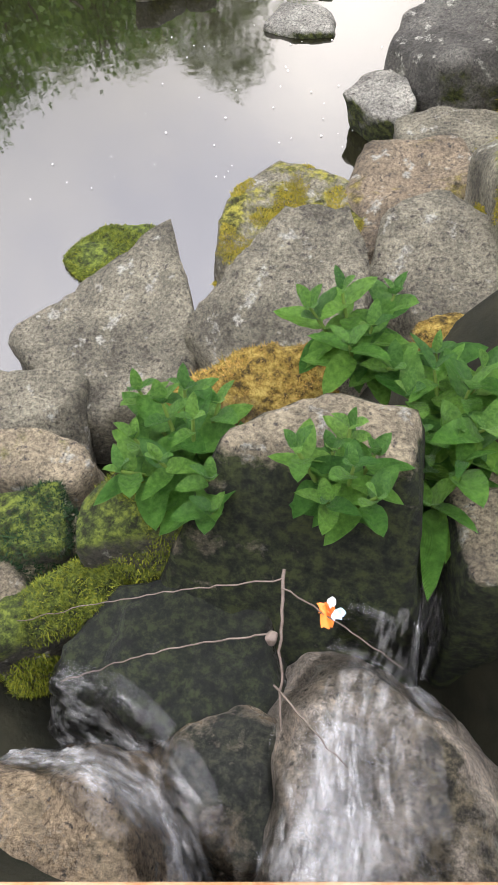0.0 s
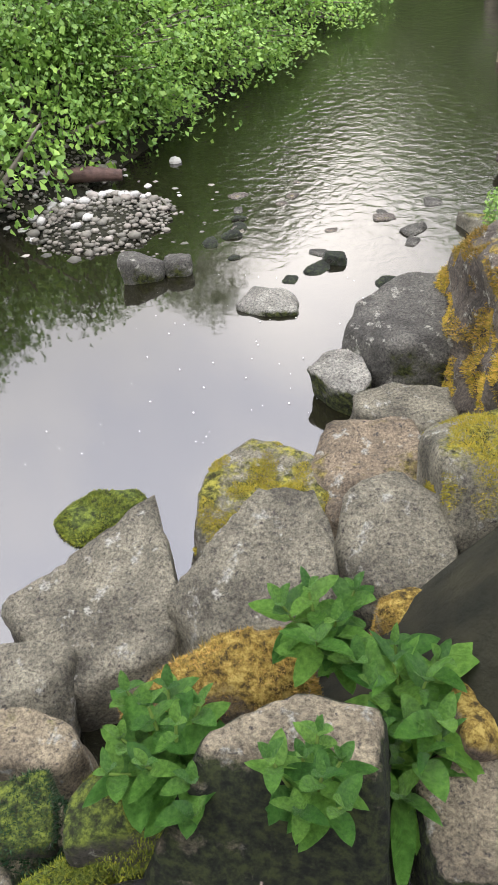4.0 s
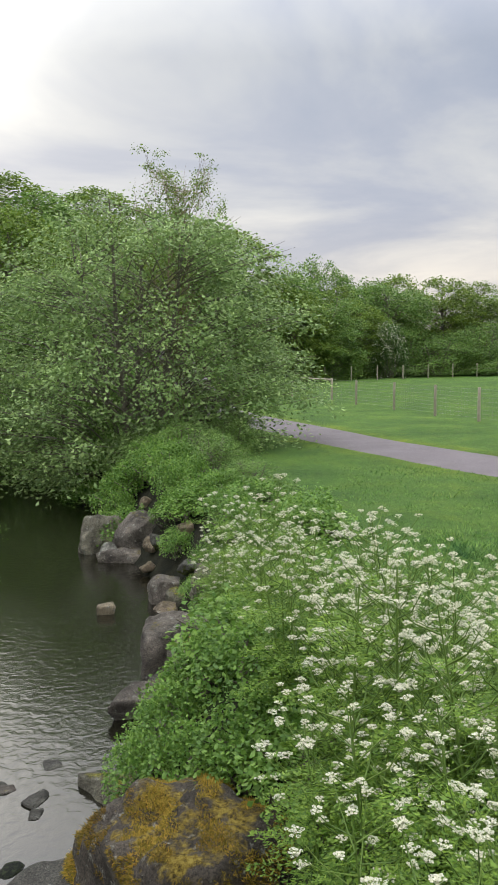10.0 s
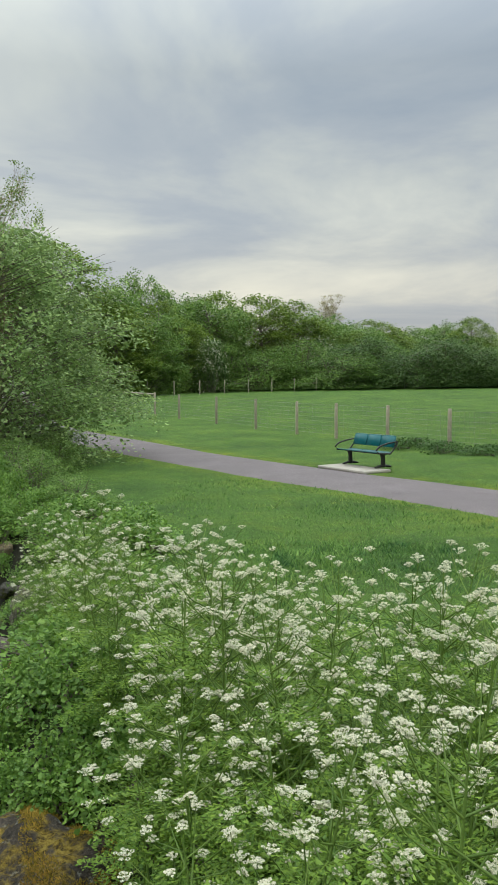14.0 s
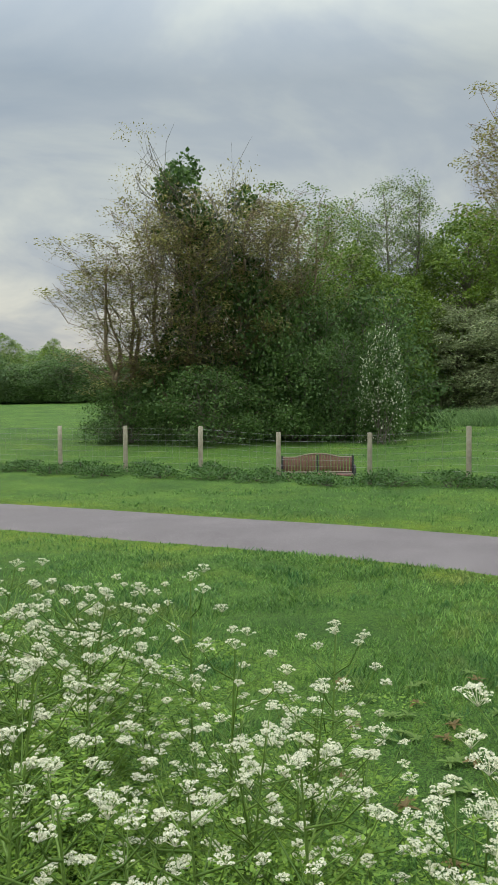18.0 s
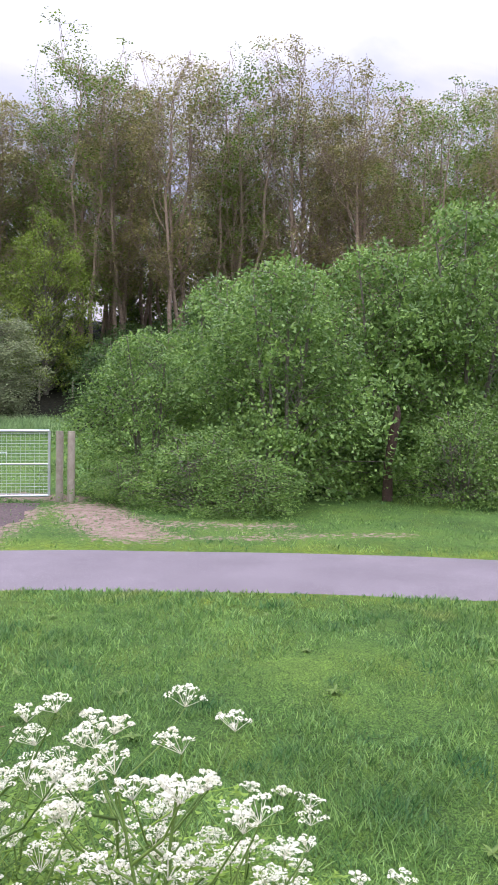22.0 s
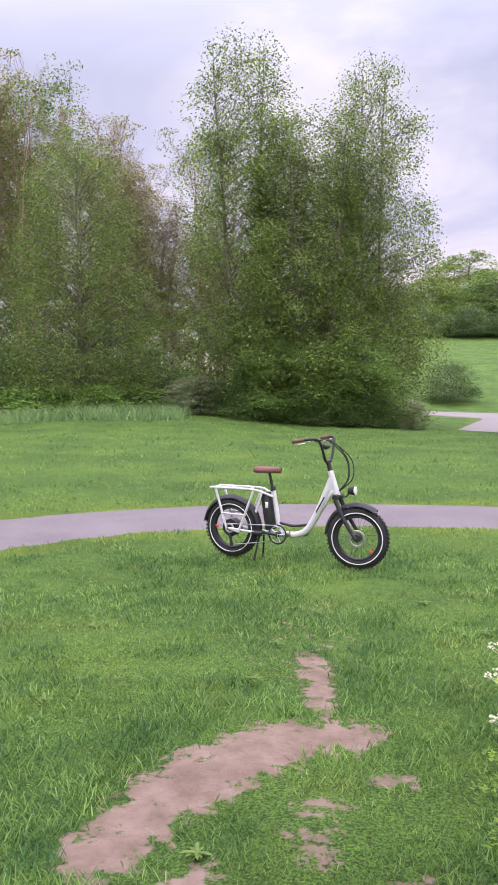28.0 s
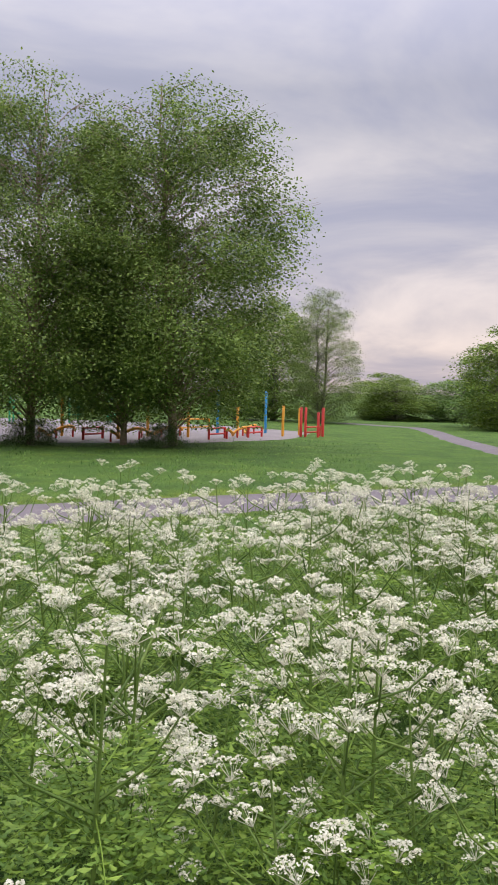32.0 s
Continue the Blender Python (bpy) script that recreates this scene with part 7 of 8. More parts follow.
water_sheet([(-0.06, 0.20, -0.34), (-0.10, 0.31, -0.34), (-0.14, 0.42, -0.35), (-0.14, 0.52, -0.37), (-0.13, 0.66, -0.50)], [0.24, 0.28, 0.28, 0.24, 0.14], M_FALL, "thin water streaming over a tan stone")
water_sheet([(-0.13, 0.17, -0.34), (-0.13, 0.26, -0.34), (-0.14, 0.33, -0.34), (-0.16, 0.43, -0.36)], [0.26, 0.2, 0.12, 0.09], M_FOAM, "white water from the outfall")
water_sheet([(-0.31, 0.12, -0.40), (-0.36, 0.20, -0.42), (-0.45, 0.26, -0.44), (-0.58, 0.31, -0.48), (-0.74, 0.33, -0.55)], [0.12, 0.16, 0.2, 0.22, 0.18], M_FALL, "fan of water beside a brown stone")
water_sheet([(-0.32, 0.16, -0.40), (-0.39, 0.22, -0.42), (-0.50, 0.25, -0.45), (-0.66, 0.26, -0.50), (-0.80, 0.24, -0.56)], [0.07, 0.08, 0.09, 0.1, 0.09], M_FOAM, "white splash along a brown stone")
water_sheet([(-0.01, 0.52, -0.50), (-0.06, 0.63, -0.52), (-0.07, 0.77, -0.60), (-0.09, 0.96, -0.75)], [0.08, 0.08, 0.08, 0.09], M_FOAM, "narrow channel of running water")
# small stones that break the surface of the riffle
rq = np.random.default_rng(88)
for k in range(22):
    sx, sy, sz = rq.uniform(-2.1, -0.5), rq.uniform(4.0, 5.0) + 0.3 * (k % 3), rq.uniform(0.05, 0.13)
    boulder((sx, sy, -1.0 - 0.12 * sz), (sz * 1.5, sz, sz * 0.6), (0, 0, rq.uniform(0, 180)), 400 + k, (MR_WET, MR_DARK, MR_BANK)[k % 3], "small wet stone in the riffle", cuts=5, boxy=0.1, sub=3)
# flecks of foam adrift on the pool
fk = np.random.default_rng(15)
flecks = Geo()
for _ in range(60):
    fx, fy, fr = fk.uniform(-2.0, -0.75), fk.uniform(2.0, 4.2), fk.uniform(0.0015, 0.0045)
    aa = np.arange(6) * math.pi / 3
    rr2 = fr * fk.uniform(0.6, 1.2, 6)
    flecks.add(np.column_stack([fx + np.cos(aa) * rr2, fy + np.sin(aa) * rr2, np.full(6, -0.996)]), np.array([[0, 1, 2, 3, 4, 5]]))
tagged(part("foam_flecks", flecks, M_REFLECT0), "white flecks of foam drifting on the pool", "foam", kind="stuff")
# dead grass stems leaning over the slab
for x0, y0, pts in ((-1.35, 1.0, [(0, 0, -0.7), (-0.02, 0.15, -0.5), (-0.10, 0.28, -0.34), (-0.06, 0.36, -0.22)]), (-1.25, 0.86, [(0, 0, -0.75), (-0.06, 0.04, -0.62), (-0.03, 0.10, -0.5), (0.08, 0.12, -0.46)]), (-1.38, 0.95, [(0, 0, -0.75), (0.03, 0.02, -0.6), (0.12, 0.02, -0.52), (0.2, -0.03, -0.55)]), (0.02, 1.25, [(0, 0, -0.45), (0.03, 0.05, -0.25), (0.05, 0.12, -0.12)])):
    st = tagged(new("grass_stem"), "bleached dead grass stem among the stones", "grass", "dead grass stems")
    st.location = (x0, y0, 0)
    part("stalk", tube(Geo(), resample_curve(np.array(pts), 5), 0.0018, 5), M_DEADGRASS, st)
# the gravel bar
M_PEBBLE = material("pebbles", [(0.06, 0.055, 0.042), (0.14, 0.13, 0.105), (0.22, 0.21, 0.18)], scale=3, rough=0.7, bump=0.3, bump_scale=40, rand=0.55, island=True)
M_PEBBLEW = material("pebbles_white", [(0.34, 0.33, 0.30), (0.48, 0.47, 0.44)], scale=6, rough=0.7, bump=0.3, bump_scale=40, rand=0.2)
ico = bmesh.new()
bmesh.ops.create_icosphere(ico, subdivisions=1, radius=1)
IV, IF = np.array([q.co[:] for q in ico.verts]), np.array([[q.index for q in fc.verts] for fc in ico.faces])
ico.free()
peb = Geo()
for _ in range(3600):
    u, a2 = math.sqrt(fk.uniform(0, 1)), fk.uniform(0, 6.28)
    px, py = -2.85 + 1.0 * u * math.cos(a2), 4.75 + 0.85 * u * math.sin(a2)
    s2 = np.exp(fk.normal(-4.45, 0.45))
    peb.add(IV * fk.uniform(0.75, 1.25, IV.shape) * np.array([1.2, 1, 0.65]) * s2 + np.array([px, py, max(on_land(px, py) + 0.02, -1.03) + s2 * 0.4]), IF)
tagged(part("gravel", peb, M_PEBBLE), "grey pebbles of the gravel bar", "gravel", kind="stuff")
PEB = [Geo().add(IV * fk.uniform(0.75, 1.25, IV.shape) * np.array([1.2, 1, 0.7]), IF).mesh("pebble", M_PEBBLEW) for _ in range(4)]
for k in range(34):
    px, py = (-2.65, 5.77) if k == 0 else (-3.05 + 0.32 * fk.normal(), 4.85 + 0.28 * fk.normal())
    s2 = 0.055 if k == 0 else fk.uniform(0.018, 0.042)
    ob = new("pebble", PEB[k % 4])
    ob.matrix_basis = pose(px, py, max(on_land(px, py) + 0.02, -1.03) + 0.6 * s2, 0, 0, k * 50) @ Matrix.Diagonal((s2, s2, s2, 1))
    tagged(ob, "white pebble on the gravel bar", "pebble", "white pebbles on the gravel bar")
M_DRIFT = material("driftwood", [(0.05, 0.03, 0.025), (0.12, 0.07, 0.055)], scale=20, rough=0.8, bump=0.6)
tagged(part("driftwood", tube(Geo(), [(-3.35, 5.1, -0.90), (-3.1, 5.16, -0.88), (-2.86, 5.25, -0.91)], [0.05, 0.06, 0.04], 9), M_DRIFT), "dark waterlogged piece of driftwood on the gravel", "log")

# bark chips between the path and the gate
M_CHIPS = material("bark_chips", [(0.035, 0.026, 0.026), (0.09, 0.065, 0.06), (0.2, 0.15, 0.13)], scale=30, rough=0.95, bump=0.9, bump_scale=45, bump_dist=0.03)
ribbon("chip_path", resample(np.array([(12.5, 1.95), (11.0, 2.0), (9.6, 2.15), (8.75, 2.25)]), 0.2), 0.42, 0.012, M_CHIPS, "dark bark chips laid from the path to the gate", "path", wob=0.12, seed=12)

# weeds in the lawn
M_WEED = leaf_mat("leaf_weed", (0.11, 0.2, 0.04), (0.16, 0.24, 0.05), rand=0.4)
M_WEEDRED = leaf_mat("leaf_dock_red", (0.15, 0.10, 0.035), (0.2, 0.15, 0.05), rand=0.4)
WEED = [herb_leaf(1.0, 0.3, 0.25, 20 + k).mesh("leaf", (M_WEED, M_WEED, M_WEEDRED)[k]) for k in range(3)]
rwd = np.random.default_rng(31)
for k in range(84):
    az, r = radians(rwd.uniform(-196, -62)), rwd.uniform(2.2, 6.2)
    x, y = -math.sin(az) * r, math.cos(az) * r
    if k < 44:  # a patch of dock beside the flowers
        x, y = 3.5 + rwd.normal() * 0.4, 1.4 + rwd.normal() * 0.3
    if float(worn(x, y)) > 0.4:
        continue
    red = rwd.random() < (0.35 if k < 44 else 0.06)
    root = tagged(new("dock_plant" if red else "dandelion_plant"), "reddish dock rosette in the lawn" if red else "flat rosette of dandelion leaves in the lawn", "weed", "weeds in the lawn")
    root.location = (x, y, on_land(x, y) + 0.015)
    for j in range(10):
        ob = new("leaf", WEED[2 if red else j % 2])
        ob.parent = root
        ln = rwd.uniform(0.03, 0.065)
        ob.matrix_basis = Matrix.LocRotScale(Vector((0, 0, 0.01)), Euler((0, -rwd.uniform(0.1, 0.6), j * 2.4 + rwd.uniform(-0.4, 0.4))), Vector((ln, ln, ln)))
stump = tube(Geo(), [(12.9, -4.05, -0.1), (12.85, -4.03, 0.6), (12.72, -4.08, 1.2), (12.62, -4.10, 1.5), (12.60, -4.1, 1.62)], [0.10, 0.075, 0.085, 0.06, 0.02], 10)
tagged(part("dead_stump", stump, M_DRIFT), "broken reddish dead stump in the bushes", "stump")
# ---- electric bicycle beside the path ----
M_FRAME = material("bike_paint_silver", [(0.62, 0.61, 0.62), (0.70, 0.69, 0.70)], scale=8, rough=0.32, bump=0.02, spec=0.6)
M_TYRE = material("tyre_rubber", [(0.018, 0.018, 0.019), (0.035, 0.034, 0.034)], scale=20, rough=0.85, bump=0.4, bump_scale=90)
M_PLASTIC = material("black_plastic", [(0.02, 0.02, 0.022), (0.035, 0.035, 0.038)], scale=10, rough=0.5, bump=0.05)
M_SADDLE = material("saddle_brown", [(0.14, 0.055, 0.045), (0.2, 0.085, 0.07)], scale=20, rough=0.55, bump=0.15)
M_STEEL = material("bright_steel", [(0.55, 0.55, 0.56), (0.7, 0.7, 0.71)], scale=20, rough=0.28, metal=0.9, bump=0.02)
M_REFLECT = material("reflective_white", [(0.8, 0.8, 0.8), (0.85, 0.85, 0.85)], scale=5, rough=0.3, bump=0)
M_REDREF = material("red_reflector", [(0.75, 0.09, 0.03), (0.85, 0.13, 0.05)], scale=5, rough=0.3, bump=0)
M_LENS = material("lamp_lens", [(0.75, 0.75, 0.72), (0.85, 0.85, 0.82)], scale=5, rough=0.1, bump=0)


def torus(geo, R, r, n=40, m=10, c=(0, 0, 0), squash=1.0):
    """A ring in the xz plane."""
    a = np.linspace(0, 2 * np.pi, n, endpoint=False)[:, None]
    b = np.linspace(0, 2 * np.pi, m, endpoint=False)[None]
    v = np.stack([(R + r * np.cos(b)) * np.cos(a), np.broadcast_to(r * squash * np.sin(b), (n, m)), (R + r * np.cos(b)) * np.sin(a)], -1) + np.array(c)
    i = np.arange(n)[:, None]
    k = np.arange(m)[None]
    f = np.stack([i * m + k, i * m + (k + 1) % m, ((i + 1) % n) * m + (k + 1) % m, ((i + 1) % n) * m + k], -1).reshape(-1, 4)
    return geo.add(v.reshape(-1, 3), f)


def disc(geo, R, w, c=(0, 0, 0), n=28):
    return tube(geo, [(c[0], c[1] - w / 2, c[2]), (c[0], c[1] + w / 2, c[2])], R, n)


def wheel(parent, hub_r, rotor, name):
    w = new(name)
    w.parent = parent
    g = torus(Geo(), 0.238, 0.044, 56, 12, squash=0.95)
    for k in range(48):
        a = 2 * math.pi * k / 48
        for s in (-0.5, 0.5):
            q = a + (0.03 if s > 0 else -0.03)
            box(g, (0.28 * math.cos(q), s * 0.035, 0.28 * math.sin(q)), (0.012, 0.026, 0.016), Matrix.Rotation(-q, 3, "Y"))
    part("tyre", g, M_TYRE, w)
    part("rim", torus(Geo(), 0.196, 0.013, 48, 8, squash=2.4), M_PLASTIC, w)
    for s in (-1, 1):
        part("reflective_stripe", torus(Geo(), 0.232, 0.0045, 56, 6, c=(0, s * 0.0425, 0)), M_REFLECT, w, "white reflective ring on the tyre wall")
    part("hub", disc(Geo(), hub_r, 0.09), M_PLASTIC, w)
    g = Geo()
    for k in range(32):
        a = 2 * math.pi * k / 32
        b = a + (0.35 if k % 2 else -0.35)
        tube(g, [(hub_r * 0.9 * math.cos(b), (0.03 if k % 4 < 2 else -0.03), hub_r * 0.9 * math.sin(b)), (0.19 * math.cos(a), 0, 0.19 * math.sin(a))], 0.0013, 4, cap=False)
    tagged(part("spoke_set", g, M_PLASTIC, w), kind="stuff")
    if rotor:
        part("brake_disc", torus(Geo(), 0.068, 0.014, 32, 6, c=(0, -0.05, 0), squash=0.1), M_STEEL, w)
    part("reflector", box(Geo(), (0.13, -0.01, -0.12) if rotor else (-0.17, -0.01, 0.0), (0.05, 0.012, 0.02), Matrix.Rotation(radians(20), 3, "Y")), M_REDREF, w)
    return w


def build_bike():
    b = tagged(new("electric_bicycle"), "silver step-through electric bicycle with fat black tyres on its stand", "bicycle")

    def tub(name, pts, r, mat, sides=10, label="", parent=None, step=0.02):
        pts = np.array(pts, float)
        if len(pts) > 2:
            pts = resample_curve(pts)
        rr = np.interp(np.linspace(0, 1, len(pts)), np.linspace(0, 1, len(np.atleast_1d(r))), np.atleast_1d(r))
        return part(name, tube(Geo(), pts, rr, sides), mat, parent or b, label)

    R = 0.282
    wr = wheel(b, 0.085, False, "rear_wheel")
    wr.matrix_basis = pose(0, 0, R)
    wf = wheel(b, 0.035, True, "front_wheel")
    wf.matrix_basis = pose(1.30, 0, R, 0, 0, 7)
    # frame
    tub("main_tube", [(1.05, 0, 0.82), (1.01, 0, 0.70), (0.94, 0, 0.55), (0.87, 0, 0.42), (0.79, 0, 0.31), (0.68, 0, 0.262), (0.52, 0, 0.26)], [0.032, 0.04, 0.036, 0.034, 0.032, 0.03, 0.03], M_FRAME)
    tub("gusset", [(1.085, 0, 0.70), (1.03, 0, 0.66), (0.95, 0, 0.52)], [0.028, 0.03, 0.016], M_FRAME)
    tub("head_tube", [(1.03, 0, 0.88), (1.10, 0, 0.655)], [0.027, 0.03], M_FRAME)
    tub("seat_tube", [(0.45, 0, 0.68), (0.52, 0, 0.25)], 0.021, M_FRAME)
    tub("crossbar", [(0.50, 0, 0.365), (0.66, 0, 0.345), (0.83, 0, 0.37)], 0.013, M_PLASTIC)
    for s in (-1, 1):
        tub("chain_stay", [(0.0, s * 0.075, R), (0.3, s * 0.06, 0.26), (0.52, s * 0.03, 0.255)], 0.013, M_FRAME)
        tub("rack_rail", [(-0.20, s * 0.085, 0.675), (0.24, s * 0.085, 0.675), (0.36, s * 0.06, 0.65), (0.45, s * 0.02, 0.61)], 0.012, M_FRAME)
        tub("rack_strut", [(-0.14, s * 0.085, 0.67), (-0.02, s * 0.085, R)], 0.012, M_FRAME)
        tub("rack_strut", [(0.28, s * 0.085, 0.668), (0.11, s * 0.085, 0.25)], 0.012, M_FRAME)
        tub("rack_strut", [(0.36, s * 0.07, 0.65), (0.30, s * 0.08, 0.46)], 0.011, M_FRAME)
        tub("side_bar", [(-0.075, s * 0.09, 0.43), (0.185, s * 0.09, 0.425)], 0.009, M_FRAME)
        tub("seat_stay", [(0.0, s * 0.075, R), (0.12, s * 0.07, 0.25)], 0.012, M_FRAME)
        tub("fork_leg", [(1.105, s * 0.062, 0.62), (1.19, s * 0.07, 0.45), (1.30, s * 0.07, R)], [0.021, 0.019, 0.015], M_PLASTIC)
        tub("fork_stanchion", [(1.095, s * 0.062, 0.64), (1.14, s * 0.065, 0.545)], 0.0165, M_STEEL)
    for x in (-0.19, 0.0, 0.2):
        tub("rack_bar", [(x, -0.085, 0.672), (x, 0.085, 0.672)], 0.008, M_FRAME)
    tub("fork_crown", [(1.105, -0.085, 0.645), (1.105, 0.085, 0.645)], 0.026, M_PLASTIC)

    def fender(name, cx, cz, a0, a1, rad=0.325, half=0.045):
        g = Geo()
        a = np.radians(np.linspace(a0, a1, 22))
        v = []
        for q in a:
            for u in np.linspace(-1, 1, 7):
                rr = rad - 0.022 * u * u * 1.4
                v.append((cx + rr * math.cos(q), u * half, cz + rr * math.sin(q)))
        v = np.array(v)
        i = np.arange(21)[:, None] * 7
        k = np.arange(6)[None]
        f = np.stack([i + k, i + k + 1, i + 7 + k + 1, i + 7 + k], -1).reshape(-1, 4)
        g.add(v, f)
        v2 = v.copy()
        v2[:, 0] = cx + (v[:, 0] - cx) * 0.985
        v2[:, 2] = cz + (v[:, 2] - cz) * 0.985
        g.add(v2, f[:, ::-1])
        return part(name, g, M_PLASTIC, b)

    fender("rear_mudguard", 0, R, -12, 172)
    fender("front_mudguard", 1.30, R, 55, 178)
    # battery, saddle, bars
    g = Geo()
    box(g, (0, 0, 0), (0.085, 0.09, 0.36), Matrix.Rotation(radians(-9), 3, "Y"))
    bat = part("battery", g, M_PLASTIC, b, "black battery case behind the seat tube")
    bat.location = (0.395, 0, 0.47)
    part("battery_mark", box(Geo(), (0.40, -0.047, 0.53), (0.03, 0.004, 0.06)), M_REFLECT, b)
    tub("seat_post", [(0.445, 0, 0.67), (0.405, 0, 0.84)], 0.014, M_PLASTIC)
    tub("seat_clamp", [(0.452, 0, 0.665), (0.444, 0, 0.70)], 0.027, M_PLASTIC)
    g = Geo()
    n = 9
    v = []
    for i in range(n):
        u = i / (n - 1)
        hw = 0.085 - 0.055 * smooth01(u, 0.3, 0.95) + 0.002
        if i in (0, n - 1):
            hw *= 0.6
        x = 0.26 + u * 0.27
        for yy, zz in ((-1, 0.0), (-0.8, 0.035), (-0.3, 0.047), (0.3, 0.047), (0.8, 0.035), (1, 0.0), (0.6, -0.012), (-0.6, -0.012)):
            v.append((x, yy * hw, 0.845 + zz))
    i = np.arange(n - 1)[:, None] * 8
    k = np.arange(8)[None]
    f = np.stack([i + k, i + 8 + k, i + 8 + (k + 1) % 8, i + (k + 1) % 8], -1).reshape(-1, 4)
    g.add(v, f).add(v[:8], [list(range(8))]).add(v[-8:], [list(range(7, -1, -1))])
    part("saddle", g, M_SADDLE, b, "brown saddle")
    tub("stem", [(1.03, 0, 0.88), (1.005, 0, 0.965)], 0.02, M_PLASTIC)
    for s in (-1, 1):
        tub("handlebar", [(1.01, 0, 0.965), (1.01, s * 0.07, 0.975), (1.005, s * 0.14, 1.10), (0.985, s * 0.20, 1.17), (0.92, s * 0.28, 1.175), (0.82, s * 0.325, 1.16)], 0.0125, M_PLASTIC)
        tub("grip", [(0.90, s * 0.295, 1.173), (0.80, s * 0.335, 1.157)], 0.018, M_SADDLE, label="brown handlebar grip")
        tub("brake_lever", [(0.94, s * 0.27, 1.165), (0.90, s * 0.25, 1.14), (0.83, s * 0.27, 1.125)], 0.007, M_STEEL)
    part("display", box(Geo(), (0.985, 0.0, 1.10), (0.05, 0.08, 0.035), Matrix.Rotation(radians(30), 3, "Y")), M_PLASTIC, b)
    for q, yy in ((0.02, -0.02), (0.05, 0.02), (0.0, 0.05)):
        tub("cable", [(0.97, -0.2 + yy, 1.16), (1.06, -0.1 + yy, 1.16), (1.17 + q, yy, 1.0), (1.19 + q, yy, 0.82), (1.12, yy * 0.5, 0.70)], 0.006, M_PLASTIC, sides=6)
    lamp = tub("headlamp", [(1.21, 0, 0.705), (1.27, 0, 0.71)], [0.03, 0.042], M_PLASTIC, 14)
    part("lens", disc(Geo(), 0.038, 0.01), M_LENS, lamp).matrix_basis = pose(1.273, 0, 0.71, 0, 0, 90)
    tub("lamp_bracket", [(1.11, 0, 0.66), (1.18, 0, 0.65), (1.22, 0, 0.69)], 0.007, M_PLASTIC)
    # drive
    cr = part("chainring", torus(Geo(), 0.088, 0.008, 36, 6, c=(0.52, -0.06, 0.26), squash=0.5), M_PLASTIC, b)
    part("guard", torus(Geo(), 0.075, 0.006, 36, 6, c=(0.52, -0.066, 0.26), squash=0.5), M_STEEL, cr)
    for k in range(5):
        a = k * 2 * math.pi / 5
        part("spider_arm", tube(Geo(), [(0.52, -0.064, 0.26), (0.52 + 0.075 * math.cos(a), -0.064, 0.26 + 0.075 * math.sin(a))], 0.008, 6), M_STEEL, cr)
    tub("bottom_bracket", [(0.52, -0.07, 0.26), (0.52, 0.07, 0.26)], 0.026, M_PLASTIC, 14)
    tub("crank", [(0.52, -0.078, 0.26), (0.36, -0.085, 0.275)], 0.012, M_PLASTIC)
    tub("crank", [(0.52, 0.078, 0.26), (0.68, 0.085, 0.245)], 0.012, M_PLASTIC)
    part("pedal", box(Geo(), (0.35, -0.13, 0.275), (0.10, 0.09, 0.022)), M_PLASTIC, b)
    part("pedal", box(Geo(), (0.69, 0.13, 0.245), (0.10, 0.09, 0.022)), M_PLASTIC, b)
    tub("chain", [(0.0, -0.06, 0.325), (0.52, -0.062, 0.345)], 0.005, M_STEEL, 6)
    tub("chain", [(0.02, -0.06, 0.12), (0.46, -0.062, 0.19)], 0.005, M_STEEL, 6)
    part("sprocket", torus(Geo(), 0.04, 0.012, 24, 6, c=(0, -0.06, R), squash=0.5), M_STEEL, b)
    tub("derailleur", [(0.0, -0.065, R - 0.05), (0.02, -0.07, 0.17), (0.03, -0.07, 0.11)], [0.016, 0.014, 0.018], M_PLASTIC)
    tub("kickstand", [(0.32, 0.05, 0.24), (0.27, 0.13, 0.0)], 0.010, M_PLASTIC)
    tub("kickstand", [(0.32, -0.04, 0.24), (0.29, -0.10, 0.0)], 0.010, M_PLASTIC)
    part("word_bar", box(Geo(), (0.945, -0.037, 0.565), (0.012, 0.004, 0.17), Matrix.Rotation(radians(29), 3, "Y")), M_PLASTIC, b)
    rear, front = np.array((1.77, -7.47)), np.array((0.505, -7.10))
    ang = math.degrees(math.atan2(*(front - rear)[::-1]))
    b.matrix_basis = pose(rear[0], rear[1], on_land(*rear) + 0.012, 0, 0, ang)
    return b


build_bike()

# ---- playground pieces ----


def play_post(x, y, h, colour, r=0.06, name="play_post"):
    g = tube(Geo(), [(0, 0, 0), (0, 0, h - 0.03), (0, 0, h)], [r, r, r * 0.6], 8)
    ob = part(name, g, PLAY[colour])
    ob.location = (x, y, on_land(x, y) + 0.04)
    return tagged(ob, "upright %s painted playground post" % colour, "play equipment", "playground posts")


def hurdle(x, y, rz, w, h, colour, label):
    root = tagged(new("balance_hurdle"), label, "play equipment", "playground frames")
    for s in (-1, 1):
        part("upright", tube(Geo(), [(s * w / 2, 0, 0), (s * w / 2, 0, h)], 0.05, 8), PLAY[colour], root)
    for k in (0.45, 0.95):
        part("bar", tube(Geo(), [(-w / 2, 0, h * k), (w / 2, 0, h * k)], 0.035, 8), PLAY[colour], root)
    root.matrix_basis = pose(x, y, on_land(x, y) + 0.04, 0, 0, rz)
    return root


